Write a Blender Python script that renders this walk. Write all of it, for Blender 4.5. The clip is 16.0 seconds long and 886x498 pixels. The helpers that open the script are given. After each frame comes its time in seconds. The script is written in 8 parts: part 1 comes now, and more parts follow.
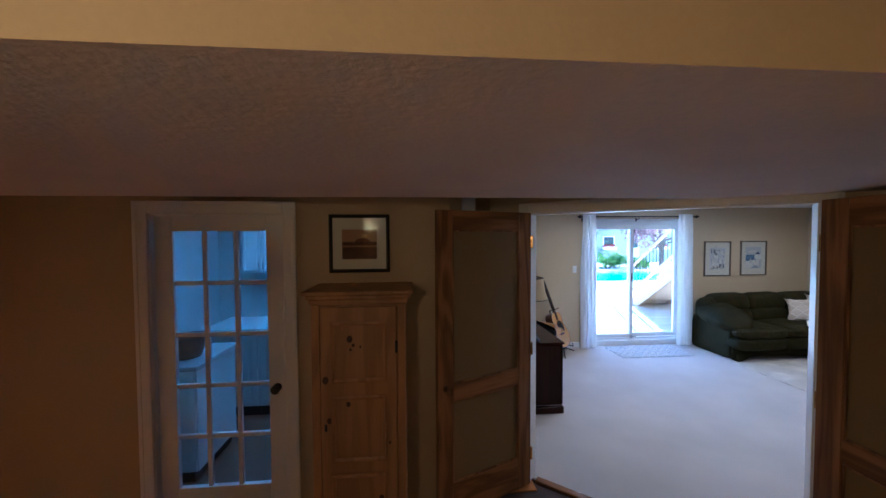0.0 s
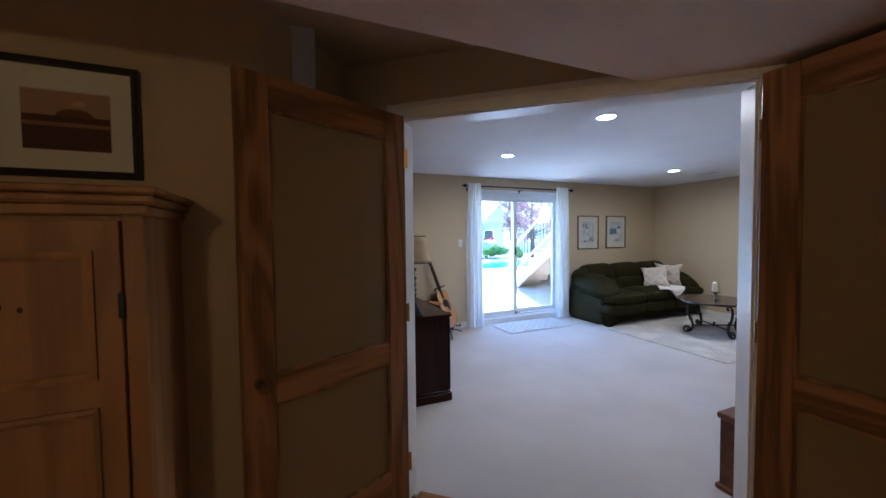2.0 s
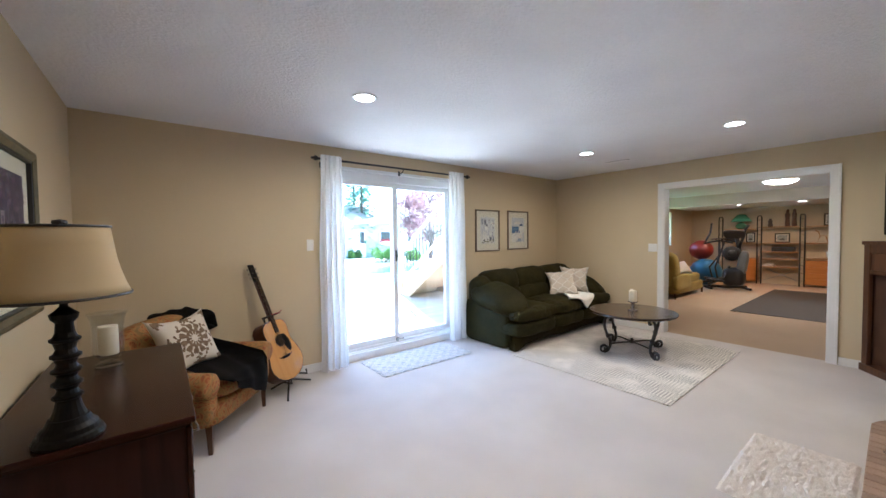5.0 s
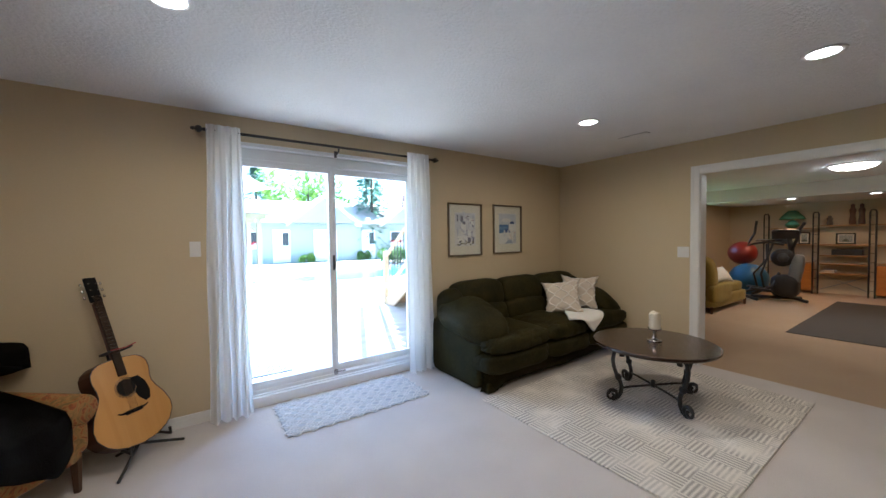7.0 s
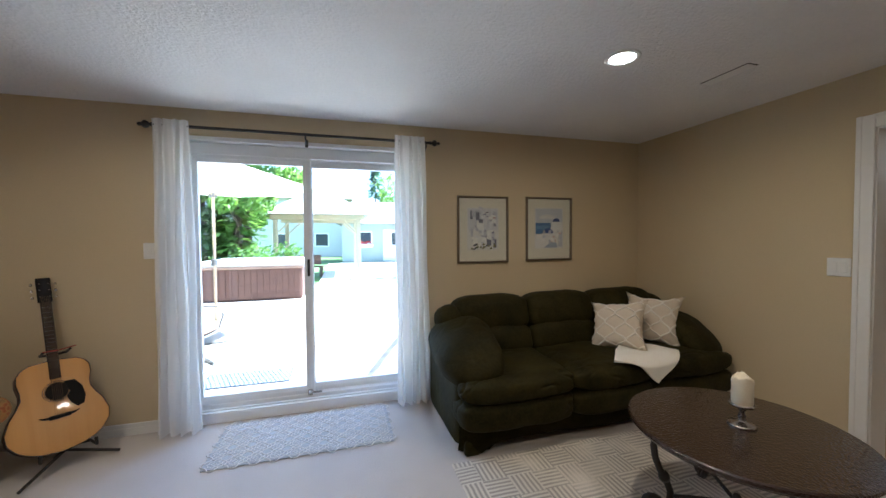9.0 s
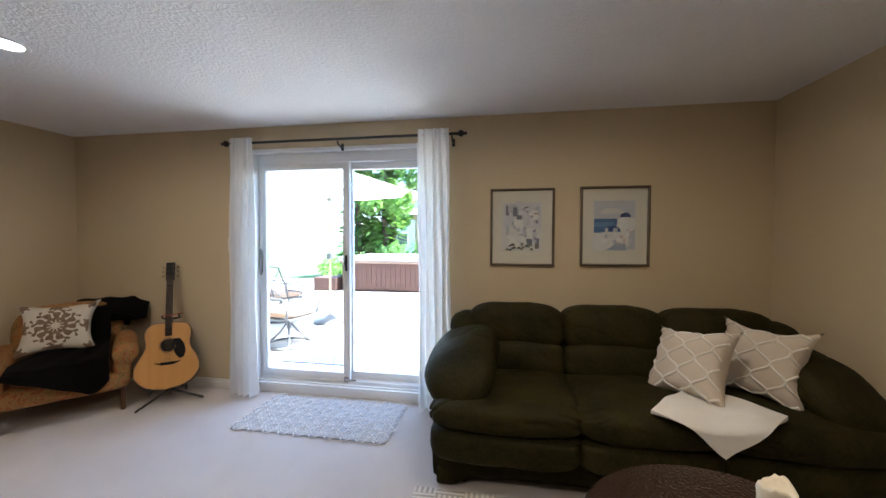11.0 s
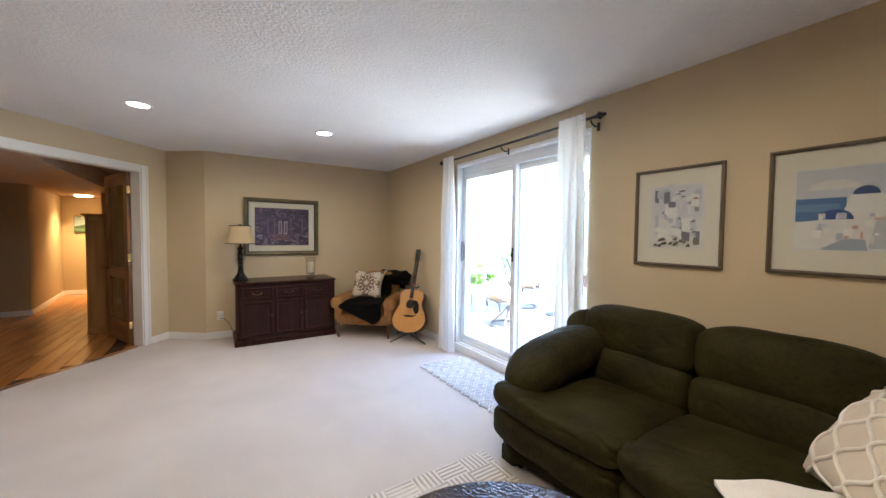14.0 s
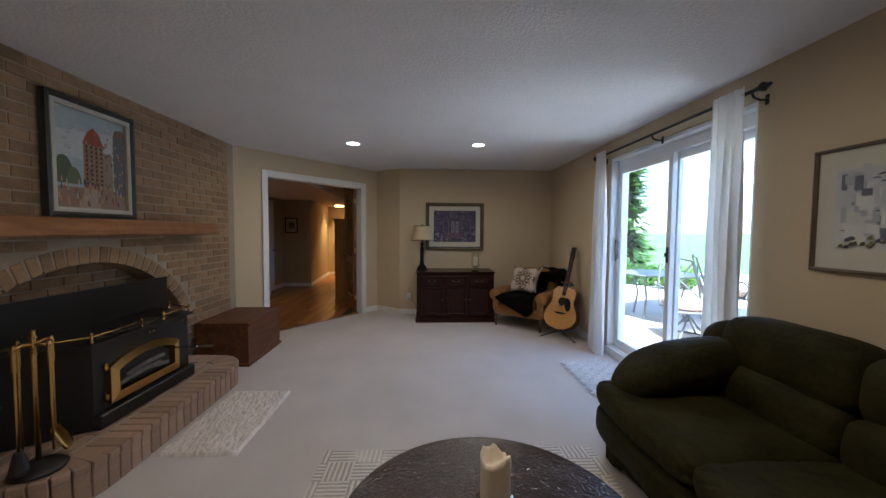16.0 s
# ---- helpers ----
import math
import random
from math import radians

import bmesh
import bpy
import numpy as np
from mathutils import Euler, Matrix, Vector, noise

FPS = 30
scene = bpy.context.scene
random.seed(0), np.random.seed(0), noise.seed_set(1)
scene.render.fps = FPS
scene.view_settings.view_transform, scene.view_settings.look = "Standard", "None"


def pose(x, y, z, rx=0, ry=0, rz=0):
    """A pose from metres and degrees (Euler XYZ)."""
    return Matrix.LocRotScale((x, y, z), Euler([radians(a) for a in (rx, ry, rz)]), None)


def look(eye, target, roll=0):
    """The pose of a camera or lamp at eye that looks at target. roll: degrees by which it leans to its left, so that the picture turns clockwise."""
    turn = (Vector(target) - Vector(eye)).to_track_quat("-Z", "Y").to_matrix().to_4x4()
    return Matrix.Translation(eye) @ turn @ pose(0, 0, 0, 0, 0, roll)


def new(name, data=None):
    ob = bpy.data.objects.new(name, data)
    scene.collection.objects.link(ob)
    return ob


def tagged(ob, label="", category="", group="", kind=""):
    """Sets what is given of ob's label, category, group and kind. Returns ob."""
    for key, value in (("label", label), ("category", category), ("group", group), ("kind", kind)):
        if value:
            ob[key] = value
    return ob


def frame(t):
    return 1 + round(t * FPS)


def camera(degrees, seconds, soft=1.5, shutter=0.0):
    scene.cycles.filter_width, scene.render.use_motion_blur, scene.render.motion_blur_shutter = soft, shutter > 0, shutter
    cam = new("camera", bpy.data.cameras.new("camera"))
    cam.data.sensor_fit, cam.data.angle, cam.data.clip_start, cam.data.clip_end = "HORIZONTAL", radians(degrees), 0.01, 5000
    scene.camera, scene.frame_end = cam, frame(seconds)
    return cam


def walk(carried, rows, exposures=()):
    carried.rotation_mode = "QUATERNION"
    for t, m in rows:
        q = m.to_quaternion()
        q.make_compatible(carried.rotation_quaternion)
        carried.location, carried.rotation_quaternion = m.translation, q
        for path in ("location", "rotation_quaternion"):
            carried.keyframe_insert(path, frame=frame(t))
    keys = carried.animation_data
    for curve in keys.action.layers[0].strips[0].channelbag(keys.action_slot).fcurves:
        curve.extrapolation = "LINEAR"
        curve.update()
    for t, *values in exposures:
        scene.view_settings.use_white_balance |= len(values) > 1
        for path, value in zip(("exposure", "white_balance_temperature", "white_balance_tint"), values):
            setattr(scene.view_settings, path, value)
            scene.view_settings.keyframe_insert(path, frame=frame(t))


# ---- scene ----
cam = camera(102.1, 16.0)
PATH = [
    (0, (-0.132, -0.105, 1.89), (0.041, 1.887, 1.823), -0.3),
    (0.5, (-0.094, 0.056, 1.755), (0.181, 2.036, 1.685), -0.3),
    (1, (-0.043, 0.241, 1.604), (0.397, 2.191, 1.534), -0.4),
    (1.5, (0.076, 0.452, 1.491), (0.671, 2.36, 1.421), -0.5),
    (2, (0.208, 0.694, 1.45), (0.98, 2.538, 1.376), -0.6),
    (2.5, (0.356, 0.924, 1.435), (1.302, 2.685, 1.362), -0.7),
    (3, (0.528, 1.137, 1.418), (1.562, 2.848, 1.347), -0.6),
    (3.5, (0.707, 1.348, 1.403), (1.839, 2.996, 1.334), -0.6),
    (4, (0.932, 1.542, 1.405), (2.119, 3.15, 1.335), -0.5),
    (4.5, (1.153, 1.768, 1.404), (2.366, 3.356, 1.333), -0.6),
    (5, (1.393, 1.974, 1.401), (2.632, 3.543, 1.332), -0.7),
    (7.5, (2.941, 2.524, 1.397), (3.989, 4.226, 1.333), -0.7),
    (8, (3.279, 2.585, 1.406), (4.186, 4.366, 1.343), -0.7),
    (10.5, (4.83, 2.775, 1.397), (4.73, 4.772, 1.339), 0.1),
    (11, (5.06, 2.832, 1.391), (4.732, 4.804, 1.333), 0.2),
    (11.5, (5.31, 2.895, 1.386), (4.72, 4.805, 1.325), 0.4),
    (12, (5.53, 2.958, 1.375), (4.696, 4.774, 1.308), 0.3),
    (12.5, (5.751, 3.035, 1.36), (4.666, 4.714, 1.303), 0.5),
    (13, (5.955, 3.125, 1.36), (4.623, 4.616, 1.294), 0.5),
    (13.5, (6.133, 3.221, 1.357), (4.625, 4.533, 1.289), 0.5),
    (14, (6.298, 3.33, 1.355), (4.617, 4.411, 1.279), 0.6),
    (14.5, (6.436, 3.435, 1.357), (4.621, 4.272, 1.276), 0.7),
    (15, (6.559, 3.54, 1.363), (4.649, 4.127, 1.278), 0.6),
    (15.5, (6.672, 3.632, 1.366), (4.7, 3.955, 1.274), 0.5),
    (16, (6.766, 3.71, 1.365), (4.77, 3.795, 1.267), 0.4),
]
EXPOSURE = [(0, 3.2, 4050, 9), (0.5, 3.15, 4050, 9), (2.5, 3.35, 4500, 8), (3.5, 3.82, 4950, 8), (5, 3.78, 4900, 6), (8, 2.9, 5150, 5), (10.5, 2.88, 5250, 6), (11, 3.08, 5300, 7), (12.5, 3.6, 5400, 7), (14, 3.68, 5300, 7), (15, 3.3, 5150, 7), (15.5, 3.0, 5100, 7), (16, 2.52, 5050, 7)]
walk(cam, [(t, look(eye, target, roll)) for t, eye, target, roll in PATH], EXPOSURE)

# ---- world, sun and lamps
world = bpy.data.worlds.new("sky")
scene.world = world
world.use_nodes = True
wn = world.node_tree.nodes
sky = wn.new("ShaderNodeTexSky")
sky.sky_type = "NISHITA"
sky.sun_disc = False
sky.sun_elevation, sky.sun_rotation = radians(58), radians(90)
world.node_tree.links.new(sky.outputs[0], wn["Background"].inputs[0])
wn["Background"].inputs[1].default_value = 0.15
SUN_FROM = Vector((0.50, 0.02, 0.86))
sun = new("sun", bpy.data.lights.new("sun", "SUN"))
sun.data.energy, sun.data.angle, sun.data.color = 5.0, radians(0.5), (1.0, 0.97, 0.93)
sun.matrix_world = look(SUN_FROM * 20, (0, 0, 0))


def disc_lamp(x, y, z, watts, radius, colour, spread=170):
    ob = new("ceiling_lamp_light", bpy.data.lights.new("ceiling_lamp_light", "AREA"))
    ob.data.shape, ob.data.size, ob.data.energy, ob.data.color = "DISK", radius * 2, watts, colour
    ob.data.spread = radians(spread)
    ob.matrix_world = pose(x, y, z)
    return ob


WARM = (1.0, 0.57, 0.19)
POTS = [(2.546, 4.296), (2.52, 2.84), (5.45, 2.89), (5.44, 4.30)]
for x, y in POTS:
    disc_lamp(x, y, 2.355, 1.25, 0.07, (1.0, 0.73, 0.46))
for x, y in [(12.9, 4.46), (12.85, 3.31)]:
    disc_lamp(x, y, 2.085, 1.0, 0.07, (1.0, 0.46, 0.15))
disc_lamp(10.47, 3.33, 2.27, 1.45, 0.2, (1.0, 0.46, 0.15))
stair_lamp = new("stair_lamp_light", bpy.data.lights.new("stair_lamp_light", "POINT"))   # lamp in the stairwell
stair_lamp.data.energy, stair_lamp.data.color, stair_lamp.data.shadow_soft_size = 2.2, WARM, 0.1
stair_lamp.matrix_world = pose(-0.72, -0.62, 2.05)
disc_lamp(-3.95, 1.10, 2.05, 3.2, 0.12, (1.0, 0.60, 0.22), 110)       # unseen lamp added to brighten the corridor's end
disc_lamp(-1.3, 3.6, 2.33, 0.5, 0.3, (0.24, 0.62, 1.0))  # added lamp standing in for the kitchenette's window daylight


# ---- materials
def mat(name, colour, rough=0.6, colour2=None, scale=3.0, fine=60.0, amount=0.5, bump=0.0, bump_scale=None, metal=0.0, spec=0.5, sheen=0.0, stretch=(1, 1, 1), rand=0.0, coat=0.0, bump_dist=0.004):
    m = bpy.data.materials.new(name)
    m.use_nodes = True
    n, l = m.node_tree.nodes, m.node_tree.links
    b = n["Principled BSDF"]
    b.inputs["Roughness"].default_value = rough
    b.inputs["Metallic"].default_value = metal
    b.inputs["Specular IOR Level"].default_value = spec
    b.inputs["Sheen Weight"].default_value = sheen
    b.inputs["Coat Weight"].default_value = coat
    b.inputs["Coat Roughness"].default_value = 0.08
    tc, mp = n.new("ShaderNodeTexCoord"), n.new("ShaderNodeMapping")
    mp.inputs["Scale"].default_value = stretch
    l.new(tc.outputs["Object"], mp.inputs[0])
    big, small = n.new("ShaderNodeTexNoise"), n.new("ShaderNodeTexNoise")
    big.inputs["Scale"].default_value, small.inputs["Scale"].default_value = scale, fine
    big.inputs["Detail"].default_value, small.inputs["Detail"].default_value = 4, 3
    l.new(mp.outputs[0], big.inputs["Vector"]), l.new(mp.outputs[0], small.inputs["Vector"])
    mixf = n.new("ShaderNodeMix")
    mixf.inputs[0].default_value = 0.4
    l.new(big.outputs[0], mixf.inputs[2]), l.new(small.outputs[0], mixf.inputs[3])
    ramp = n.new("ShaderNodeMapRange")
    ramp.inputs[1].default_value, ramp.inputs[2].default_value = 0.32, 0.68
    l.new(mixf.outputs[0], ramp.inputs[0])
    c2 = colour2 or tuple(v * (1 - 0.35 * amount) for v in colour)
    mixc = n.new("ShaderNodeMix")
    mixc.data_type = "RGBA"
    mixc.inputs[6].default_value, mixc.inputs[7].default_value = (*colour, 1), (*c2, 1)
    l.new(ramp.outputs[0], mixc.inputs[0])
    out = mixc.outputs[2]
    if rand:
        oi, hs = n.new("ShaderNodeObjectInfo"), n.new("ShaderNodeHueSaturation")
        mr = n.new("ShaderNodeMapRange")
        mr.inputs[3].default_value, mr.inputs[4].default_value = 1 - rand, 1 + rand
        l.new(oi.outputs["Random"], mr.inputs[0]), l.new(mr.outputs[0], hs.inputs["Value"])
        l.new(out, hs.inputs["Color"])
        out = hs.outputs[0]
    l.new(out, b.inputs["Base Color"])
    if bump:
        bp, bn = n.new("ShaderNodeBump"), n.new("ShaderNodeTexNoise")
        bn.inputs["Scale"].default_value, bn.inputs["Detail"].default_value = bump_scale or fine, 4
        l.new(mp.outputs[0], bn.inputs["Vector"])
        bp.inputs["Strength"].default_value, bp.inputs["Distance"].default_value = bump, bump_dist
        l.new(bn.outputs[0], bp.inputs["Height"]), l.new(bp.outputs[0], b.inputs["Normal"])
    return m


def glass_mat(name, tint=(1, 1, 1), rough=0.0, facing=0.04, grazing=0.55):
    m = bpy.data.materials.new(name)
    m.use_nodes = True
    n, l = m.node_tree.nodes, m.node_tree.links
    tr, gl, mx, fr = n.new("ShaderNodeBsdfTransparent"), n.new("ShaderNodeBsdfGlossy"), n.new("ShaderNodeMixShader"), n.new("ShaderNodeLayerWeight")
    pw, ad = n.new("ShaderNodeMath"), n.new("ShaderNodeMath")
    pw.operation, pw.inputs[1].default_value = "POWER", 4.0
    ad.operation, ad.inputs[1].default_value, ad.inputs[2].default_value = "MULTIPLY_ADD", grazing, facing
    tr.inputs[0].default_value = (*tint, 1)
    gl.inputs["Roughness"].default_value = rough
    fr.inputs[0].default_value = 0.5
    l.new(fr.outputs["Facing"], pw.inputs[0]), l.new(pw.outputs[0], ad.inputs[0]), l.new(ad.outputs[0], mx.inputs[0]), l.new(tr.outputs[0], mx.inputs[1]), l.new(gl.outputs[0], mx.inputs[2])
    l.new(mx.outputs[0], n["Material Output"].inputs[0])
    return m


def glow_mat(name, colour, strength):
    m = bpy.data.materials.new(name)
    m.use_nodes = True
    b = m.node_tree.nodes["Principled BSDF"]
    b.inputs["Base Color"].default_value = (0.8, 0.8, 0.8, 1)
    b.inputs["Emission Color"].default_value, b.inputs["Emission Strength"].default_value = (*colour, 1), strength
    return m


def wood_mat(name, light, dark, rough=0.45, axis=2, ring=9.0, rand=0.0, coat=0.0, spec=0.4):
    m = bpy.data.materials.new(name)
    m.use_nodes = True
    n, l = m.node_tree.nodes, m.node_tree.links
    b = n["Principled BSDF"]
    b.inputs["Roughness"].default_value, b.inputs["Coat Weight"].default_value = rough, coat
    b.inputs["Specular IOR Level"].default_value = spec
    tc, mp, mp2 = n.new("ShaderNodeTexCoord"), n.new("ShaderNodeMapping"), n.new("ShaderNodeMapping")
    s, s2 = [ring] * 3, [120.0] * 3
    s[axis], s2[axis] = ring * 0.12, 4.0
    mp.inputs["Scale"].default_value, mp2.inputs["Scale"].default_value = s, s2
    l.new(tc.outputs["Object"], mp.inputs[0]), l.new(tc.outputs["Object"], mp2.inputs[0])
    oi, add = n.new("ShaderNodeObjectInfo"), n.new("ShaderNodeVectorMath")
    off = n.new("ShaderNodeMath")
    off.operation, off.inputs[1].default_value = "MULTIPLY", 37.0
    l.new(oi.outputs["Random"], off.inputs[0])
    l.new(mp.outputs[0], add.inputs[0]), l.new(off.outputs[0], add.inputs[1])
    na, nb, wv = n.new("ShaderNodeTexNoise"), n.new("ShaderNodeTexNoise"), n.new("ShaderNodeMath")
    na.inputs["Detail"].default_value, na.inputs["Distortion"].default_value, na.inputs["Scale"].default_value = 3, 0.6, 1.0
    nb.inputs["Scale"].default_value = 1.0
    l.new(add.outputs[0], na.inputs["Vector"]), l.new(mp2.outputs[0], nb.inputs["Vector"])
    mul = n.new("ShaderNodeMath")
    mul.operation, mul.inputs[1].default_value = "MULTIPLY", 26.0
    l.new(na.outputs[0], mul.inputs[0])
    wv.operation = "SINE"
    l.new(mul.outputs[0], wv.inputs[0])
    mr = n.new("ShaderNodeMapRange")
    mr.inputs[1].default_value = -1.0
    l.new(wv.outputs[0], mr.inputs[0])
    mf = n.new("ShaderNodeMix")
    mf.inputs[0].default_value = 0.45
    l.new(mr.outputs[0], mf.inputs[2]), l.new(nb.outputs[0], mf.inputs[3])
    mc = n.new("ShaderNodeMix")
    mc.data_type = "RGBA"
    mc.inputs[6].default_value, mc.inputs[7].default_value = (*light, 1), (*dark, 1)
    l.new(mf.outputs[0], mc.inputs[0])
    out = mc.outputs[2]
    if rand:
        hs, mr2 = n.new("ShaderNodeHueSaturation"), n.new("ShaderNodeMapRange")
        mr2.inputs[3].default_value, mr2.inputs[4].default_value = 1 - rand, 1 + rand
        l.new(oi.outputs["Random"], mr2.inputs[0]), l.new(mr2.outputs[0], hs.inputs["Value"]), l.new(out, hs.inputs["Color"])
        out = hs.outputs[0]
    l.new(out, b.inputs["Base Color"])
    bp = n.new("ShaderNodeBump")
    bp.inputs["Strength"].default_value, bp.inputs["Distance"].default_value = 0.25, 0.001
    l.new(mf.outputs[0], bp.inputs["Height"]), l.new(bp.outputs[0], b.inputs["Normal"])
    return m


WALL = mat("beige_wall_paint", (0.60, 0.495, 0.32), 0.75, (0.57, 0.465, 0.29), 1.2, 90, bump=0.25, bump_scale=120, bump_dist=0.0015)
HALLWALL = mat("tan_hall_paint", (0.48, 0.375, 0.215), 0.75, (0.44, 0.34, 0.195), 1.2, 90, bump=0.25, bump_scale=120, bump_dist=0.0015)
CEIL = mat("textured_ceiling", (0.84, 0.835, 0.83), 0.9, (0.77, 0.765, 0.76), 2.0, 55, bump=0.7, bump_scale=62, bump_dist=0.010)
WHITE = mat("white_trim_paint", (0.80, 0.79, 0.77), 0.35, (0.76, 0.75, 0.72), 2, 40)
# same carpet as CARPET, with the gym lamps' warm light put into its colour
WARMLITCARPET = mat("warm_lit_carpet", (0.49, 0.355, 0.215), 0.95, (0.42, 0.30, 0.18), 1.6, 220, bump=0.8, bump_scale=260, sheen=0.2, bump_dist=0.006, spec=0.1)
CARPET = mat("beige_carpet", (0.66, 0.61, 0.57), 0.95, (0.545, 0.50, 0.465), 1.9, 160, bump=0.8, bump_scale=260, sheen=0.2, bump_dist=0.006, spec=0.1)
VINYL = mat("white_vinyl", (0.82, 0.83, 0.83), 0.35, (0.79, 0.80, 0.80), 3, 50)
MORTAR = mat("brick_mortar", (0.37, 0.305, 0.225), 0.95, (0.30, 0.25, 0.185), 8, 90, bump=0.6)
BRICK = mat("tan_brick", (0.33, 0.215, 0.115), 0.9, (0.23, 0.15, 0.082), 14, 90, bump=0.7, rand=0.2, bump_dist=0.003)
HEARTHBRICK = mat("red_tan_brick", (0.39, 0.265, 0.185), 0.85, (0.29, 0.195, 0.135), 14, 90, bump=0.6, rand=0.16, bump_dist=0.003)
MAHOG = wood_mat("dark_mahogany", (0.040, 0.013, 0.008), (0.016, 0.005, 0.004), 0.26, 1, 7, spec=0.2)
MAHOGV = wood_mat("dark_mahogany_panel", (0.036, 0.012, 0.009), (0.016, 0.005, 0.0045), 0.33, 2, 7, spec=0.2)
OAK = wood_mat("stained_oak", (0.36, 0.175, 0.050), (0.075, 0.030, 0.009), 0.33, 2, 6)
OAKH = wood_mat("stained_oak_rail", (0.36, 0.175, 0.050), (0.075, 0.030, 0.009), 0.33, 0, 6)
PINE = wood_mat("antique_pine", (0.40, 0.215, 0.065), (0.23, 0.115, 0.034), 0.5, 2, 5)
MANTELWOOD = wood_mat("mantel_wood", (0.36, 0.17, 0.06), (0.19, 0.08, 0.028), 0.55, 0, 6)
CHESTWOOD = wood_mat("walnut_chest", (0.20, 0.080, 0.030), (0.085, 0.032, 0.013), 0.5, 0, 7)
CABWOOD = wood_mat("brown_cabinet_wood", (0.12, 0.050, 0.021), (0.06, 0.024, 0.011), 0.45, 2, 7)
FLOORWOOD = wood_mat("warm_laminate_floor", (0.50, 0.225, 0.062), (0.34, 0.14, 0.036), 0.24, 0, 5, rand=0.2)
DECKWOOD = wood_mat("sunlit_deck_board", (0.48, 0.435, 0.38), (0.39, 0.35, 0.30), 0.7, 0, 6, rand=0.12)
CEDAR = wood_mat("cedar_timber", (0.56, 0.44, 0.30), (0.45, 0.34, 0.22), 0.65, 1, 6, rand=0.1)
TUBWOOD = wood_mat("hot_tub_cladding", (0.13, 0.065, 0.045), (0.08, 0.04, 0.03), 0.55, 0, 6)
SOFA = mat("dark_green_suede", (0.036, 0.0305, 0.0075), 0.68, (0.0112, 0.0100, 0.0027), 5.5, 60, bump=0.6, bump_scale=17, bump_dist=0.008, spec=0.13)
BLACK = mat("black_iron", (0.012, 0.011, 0.011), 0.45, (0.02, 0.018, 0.016), 10, 120, bump=0.3)
STOVEBLACK = mat("black_stove_steel", (0.006, 0.006, 0.0065), 0.42, (0.010, 0.010, 0.010), 6, 120, bump=0.15)
BRASS = mat("polished_brass", (0.72, 0.48, 0.16), 0.22, (0.6, 0.38, 0.12), 12, 90, metal=1.0)
STEEL = mat("pewter", (0.45, 0.42, 0.38), 0.25, (0.35, 0.32, 0.29), 12, 90, metal=1.0)
GREY = mat("grey_metal", (0.30, 0.31, 0.32), 0.4, (0.24, 0.25, 0.26), 8, 90, metal=0.6)
CREAM = mat("cream_fabric", (0.66, 0.60, 0.50), 0.9, (0.58, 0.52, 0.42), 6, 200, bump=0.5, bump_scale=240, sheen=0.2)
IVORY = mat("ivory_cord", (0.82, 0.77, 0.68), 0.9, (0.68, 0.64, 0.56), 6, 200, bump=0.5)
WAX = mat("ivory_wax", (0.78, 0.70, 0.54), 0.5, (0.72, 0.63, 0.46), 10, 80)
LAMPBLACK = mat("black_lamp_paint", (0.004, 0.0036, 0.0036), 0.4, (0.007, 0.006, 0.0055), 10, 90, spec=0.15)
GLASS = glass_mat("clear_glass", (0.97, 0.98, 0.98))


# ---- building helpers
def thing(name, at=(0, 0, 0), turn=0.0, label="", category="", group="", kind=""):
    ob = new(name)
    ob.matrix_world = pose(*at, 0, 0, turn)
    return tagged(ob, label, category, group, kind)


def part(name, bm, material, parent=None, label="", smooth=False, kind=""):
    me = bpy.data.meshes.new(name)
    bmesh.ops.recalc_face_normals(bm, faces=bm.faces)
    bm.to_mesh(me)
    bm.free()
    me.materials.append(material)
    if smooth:
        me.polygons.foreach_set("use_smooth", [True] * len(me.polygons))
    ob = new(name, me)
    ob.parent = parent
    return tagged(ob, label, kind=kind)


def solo(name, bm, material, label, category, at=(0, 0, 0), turn=0.0, group="", smooth=False, kind=""):
    ob = part(name, bm, material, None, label, smooth)
    ob.matrix_world = pose(*at, 0, 0, turn)
    return tagged(ob, label, category, group, kind)


def box(bm, x0, y0, z0, x1, y1, z1, bevel=0.0, m=None, seg=1):
    r = bmesh.ops.create_cube(bm, size=1)
    vs = r["verts"]
    for v in vs:
        v.co = Vector(((x0 + x1) / 2 + v.co.x * (x1 - x0), (y0 + y1) / 2 + v.co.y * (y1 - y0), (z0 + z1) / 2 + v.co.z * (z1 - z0)))
    if bevel:
        es = list({e for v in vs for e in v.link_edges})
        r = bmesh.ops.bevel(bm, geom=es, offset=bevel, segments=seg, affect="EDGES", profile=0.5)
        vs = list({v for f in r["faces"] for v in f.verts} | {v for v in vs if v.is_valid})
    if m is not None:
        bmesh.ops.transform(bm, matrix=m, verts=vs)
    return bm


def boxm(*a, **k):
    return box(bmesh.new(), *a, **k)


def prism(bm, pts, z0, z1, m=None):
    """An upright prism over a plan polygon."""
    lo = [bm.verts.new((x, y, z0)) for x, y in pts]
    hi = [bm.verts.new((x, y, z1)) for x, y in pts]
    bm.faces.new(lo[::-1]), bm.faces.new(hi)
    for i in range(len(pts)):
        j = (i + 1) % len(pts)
        bm.faces.new((lo[i], lo[j], hi[j], hi[i]))
    if m is not None:
        bmesh.ops.transform(bm, matrix=m, verts=lo + hi)
    return bm


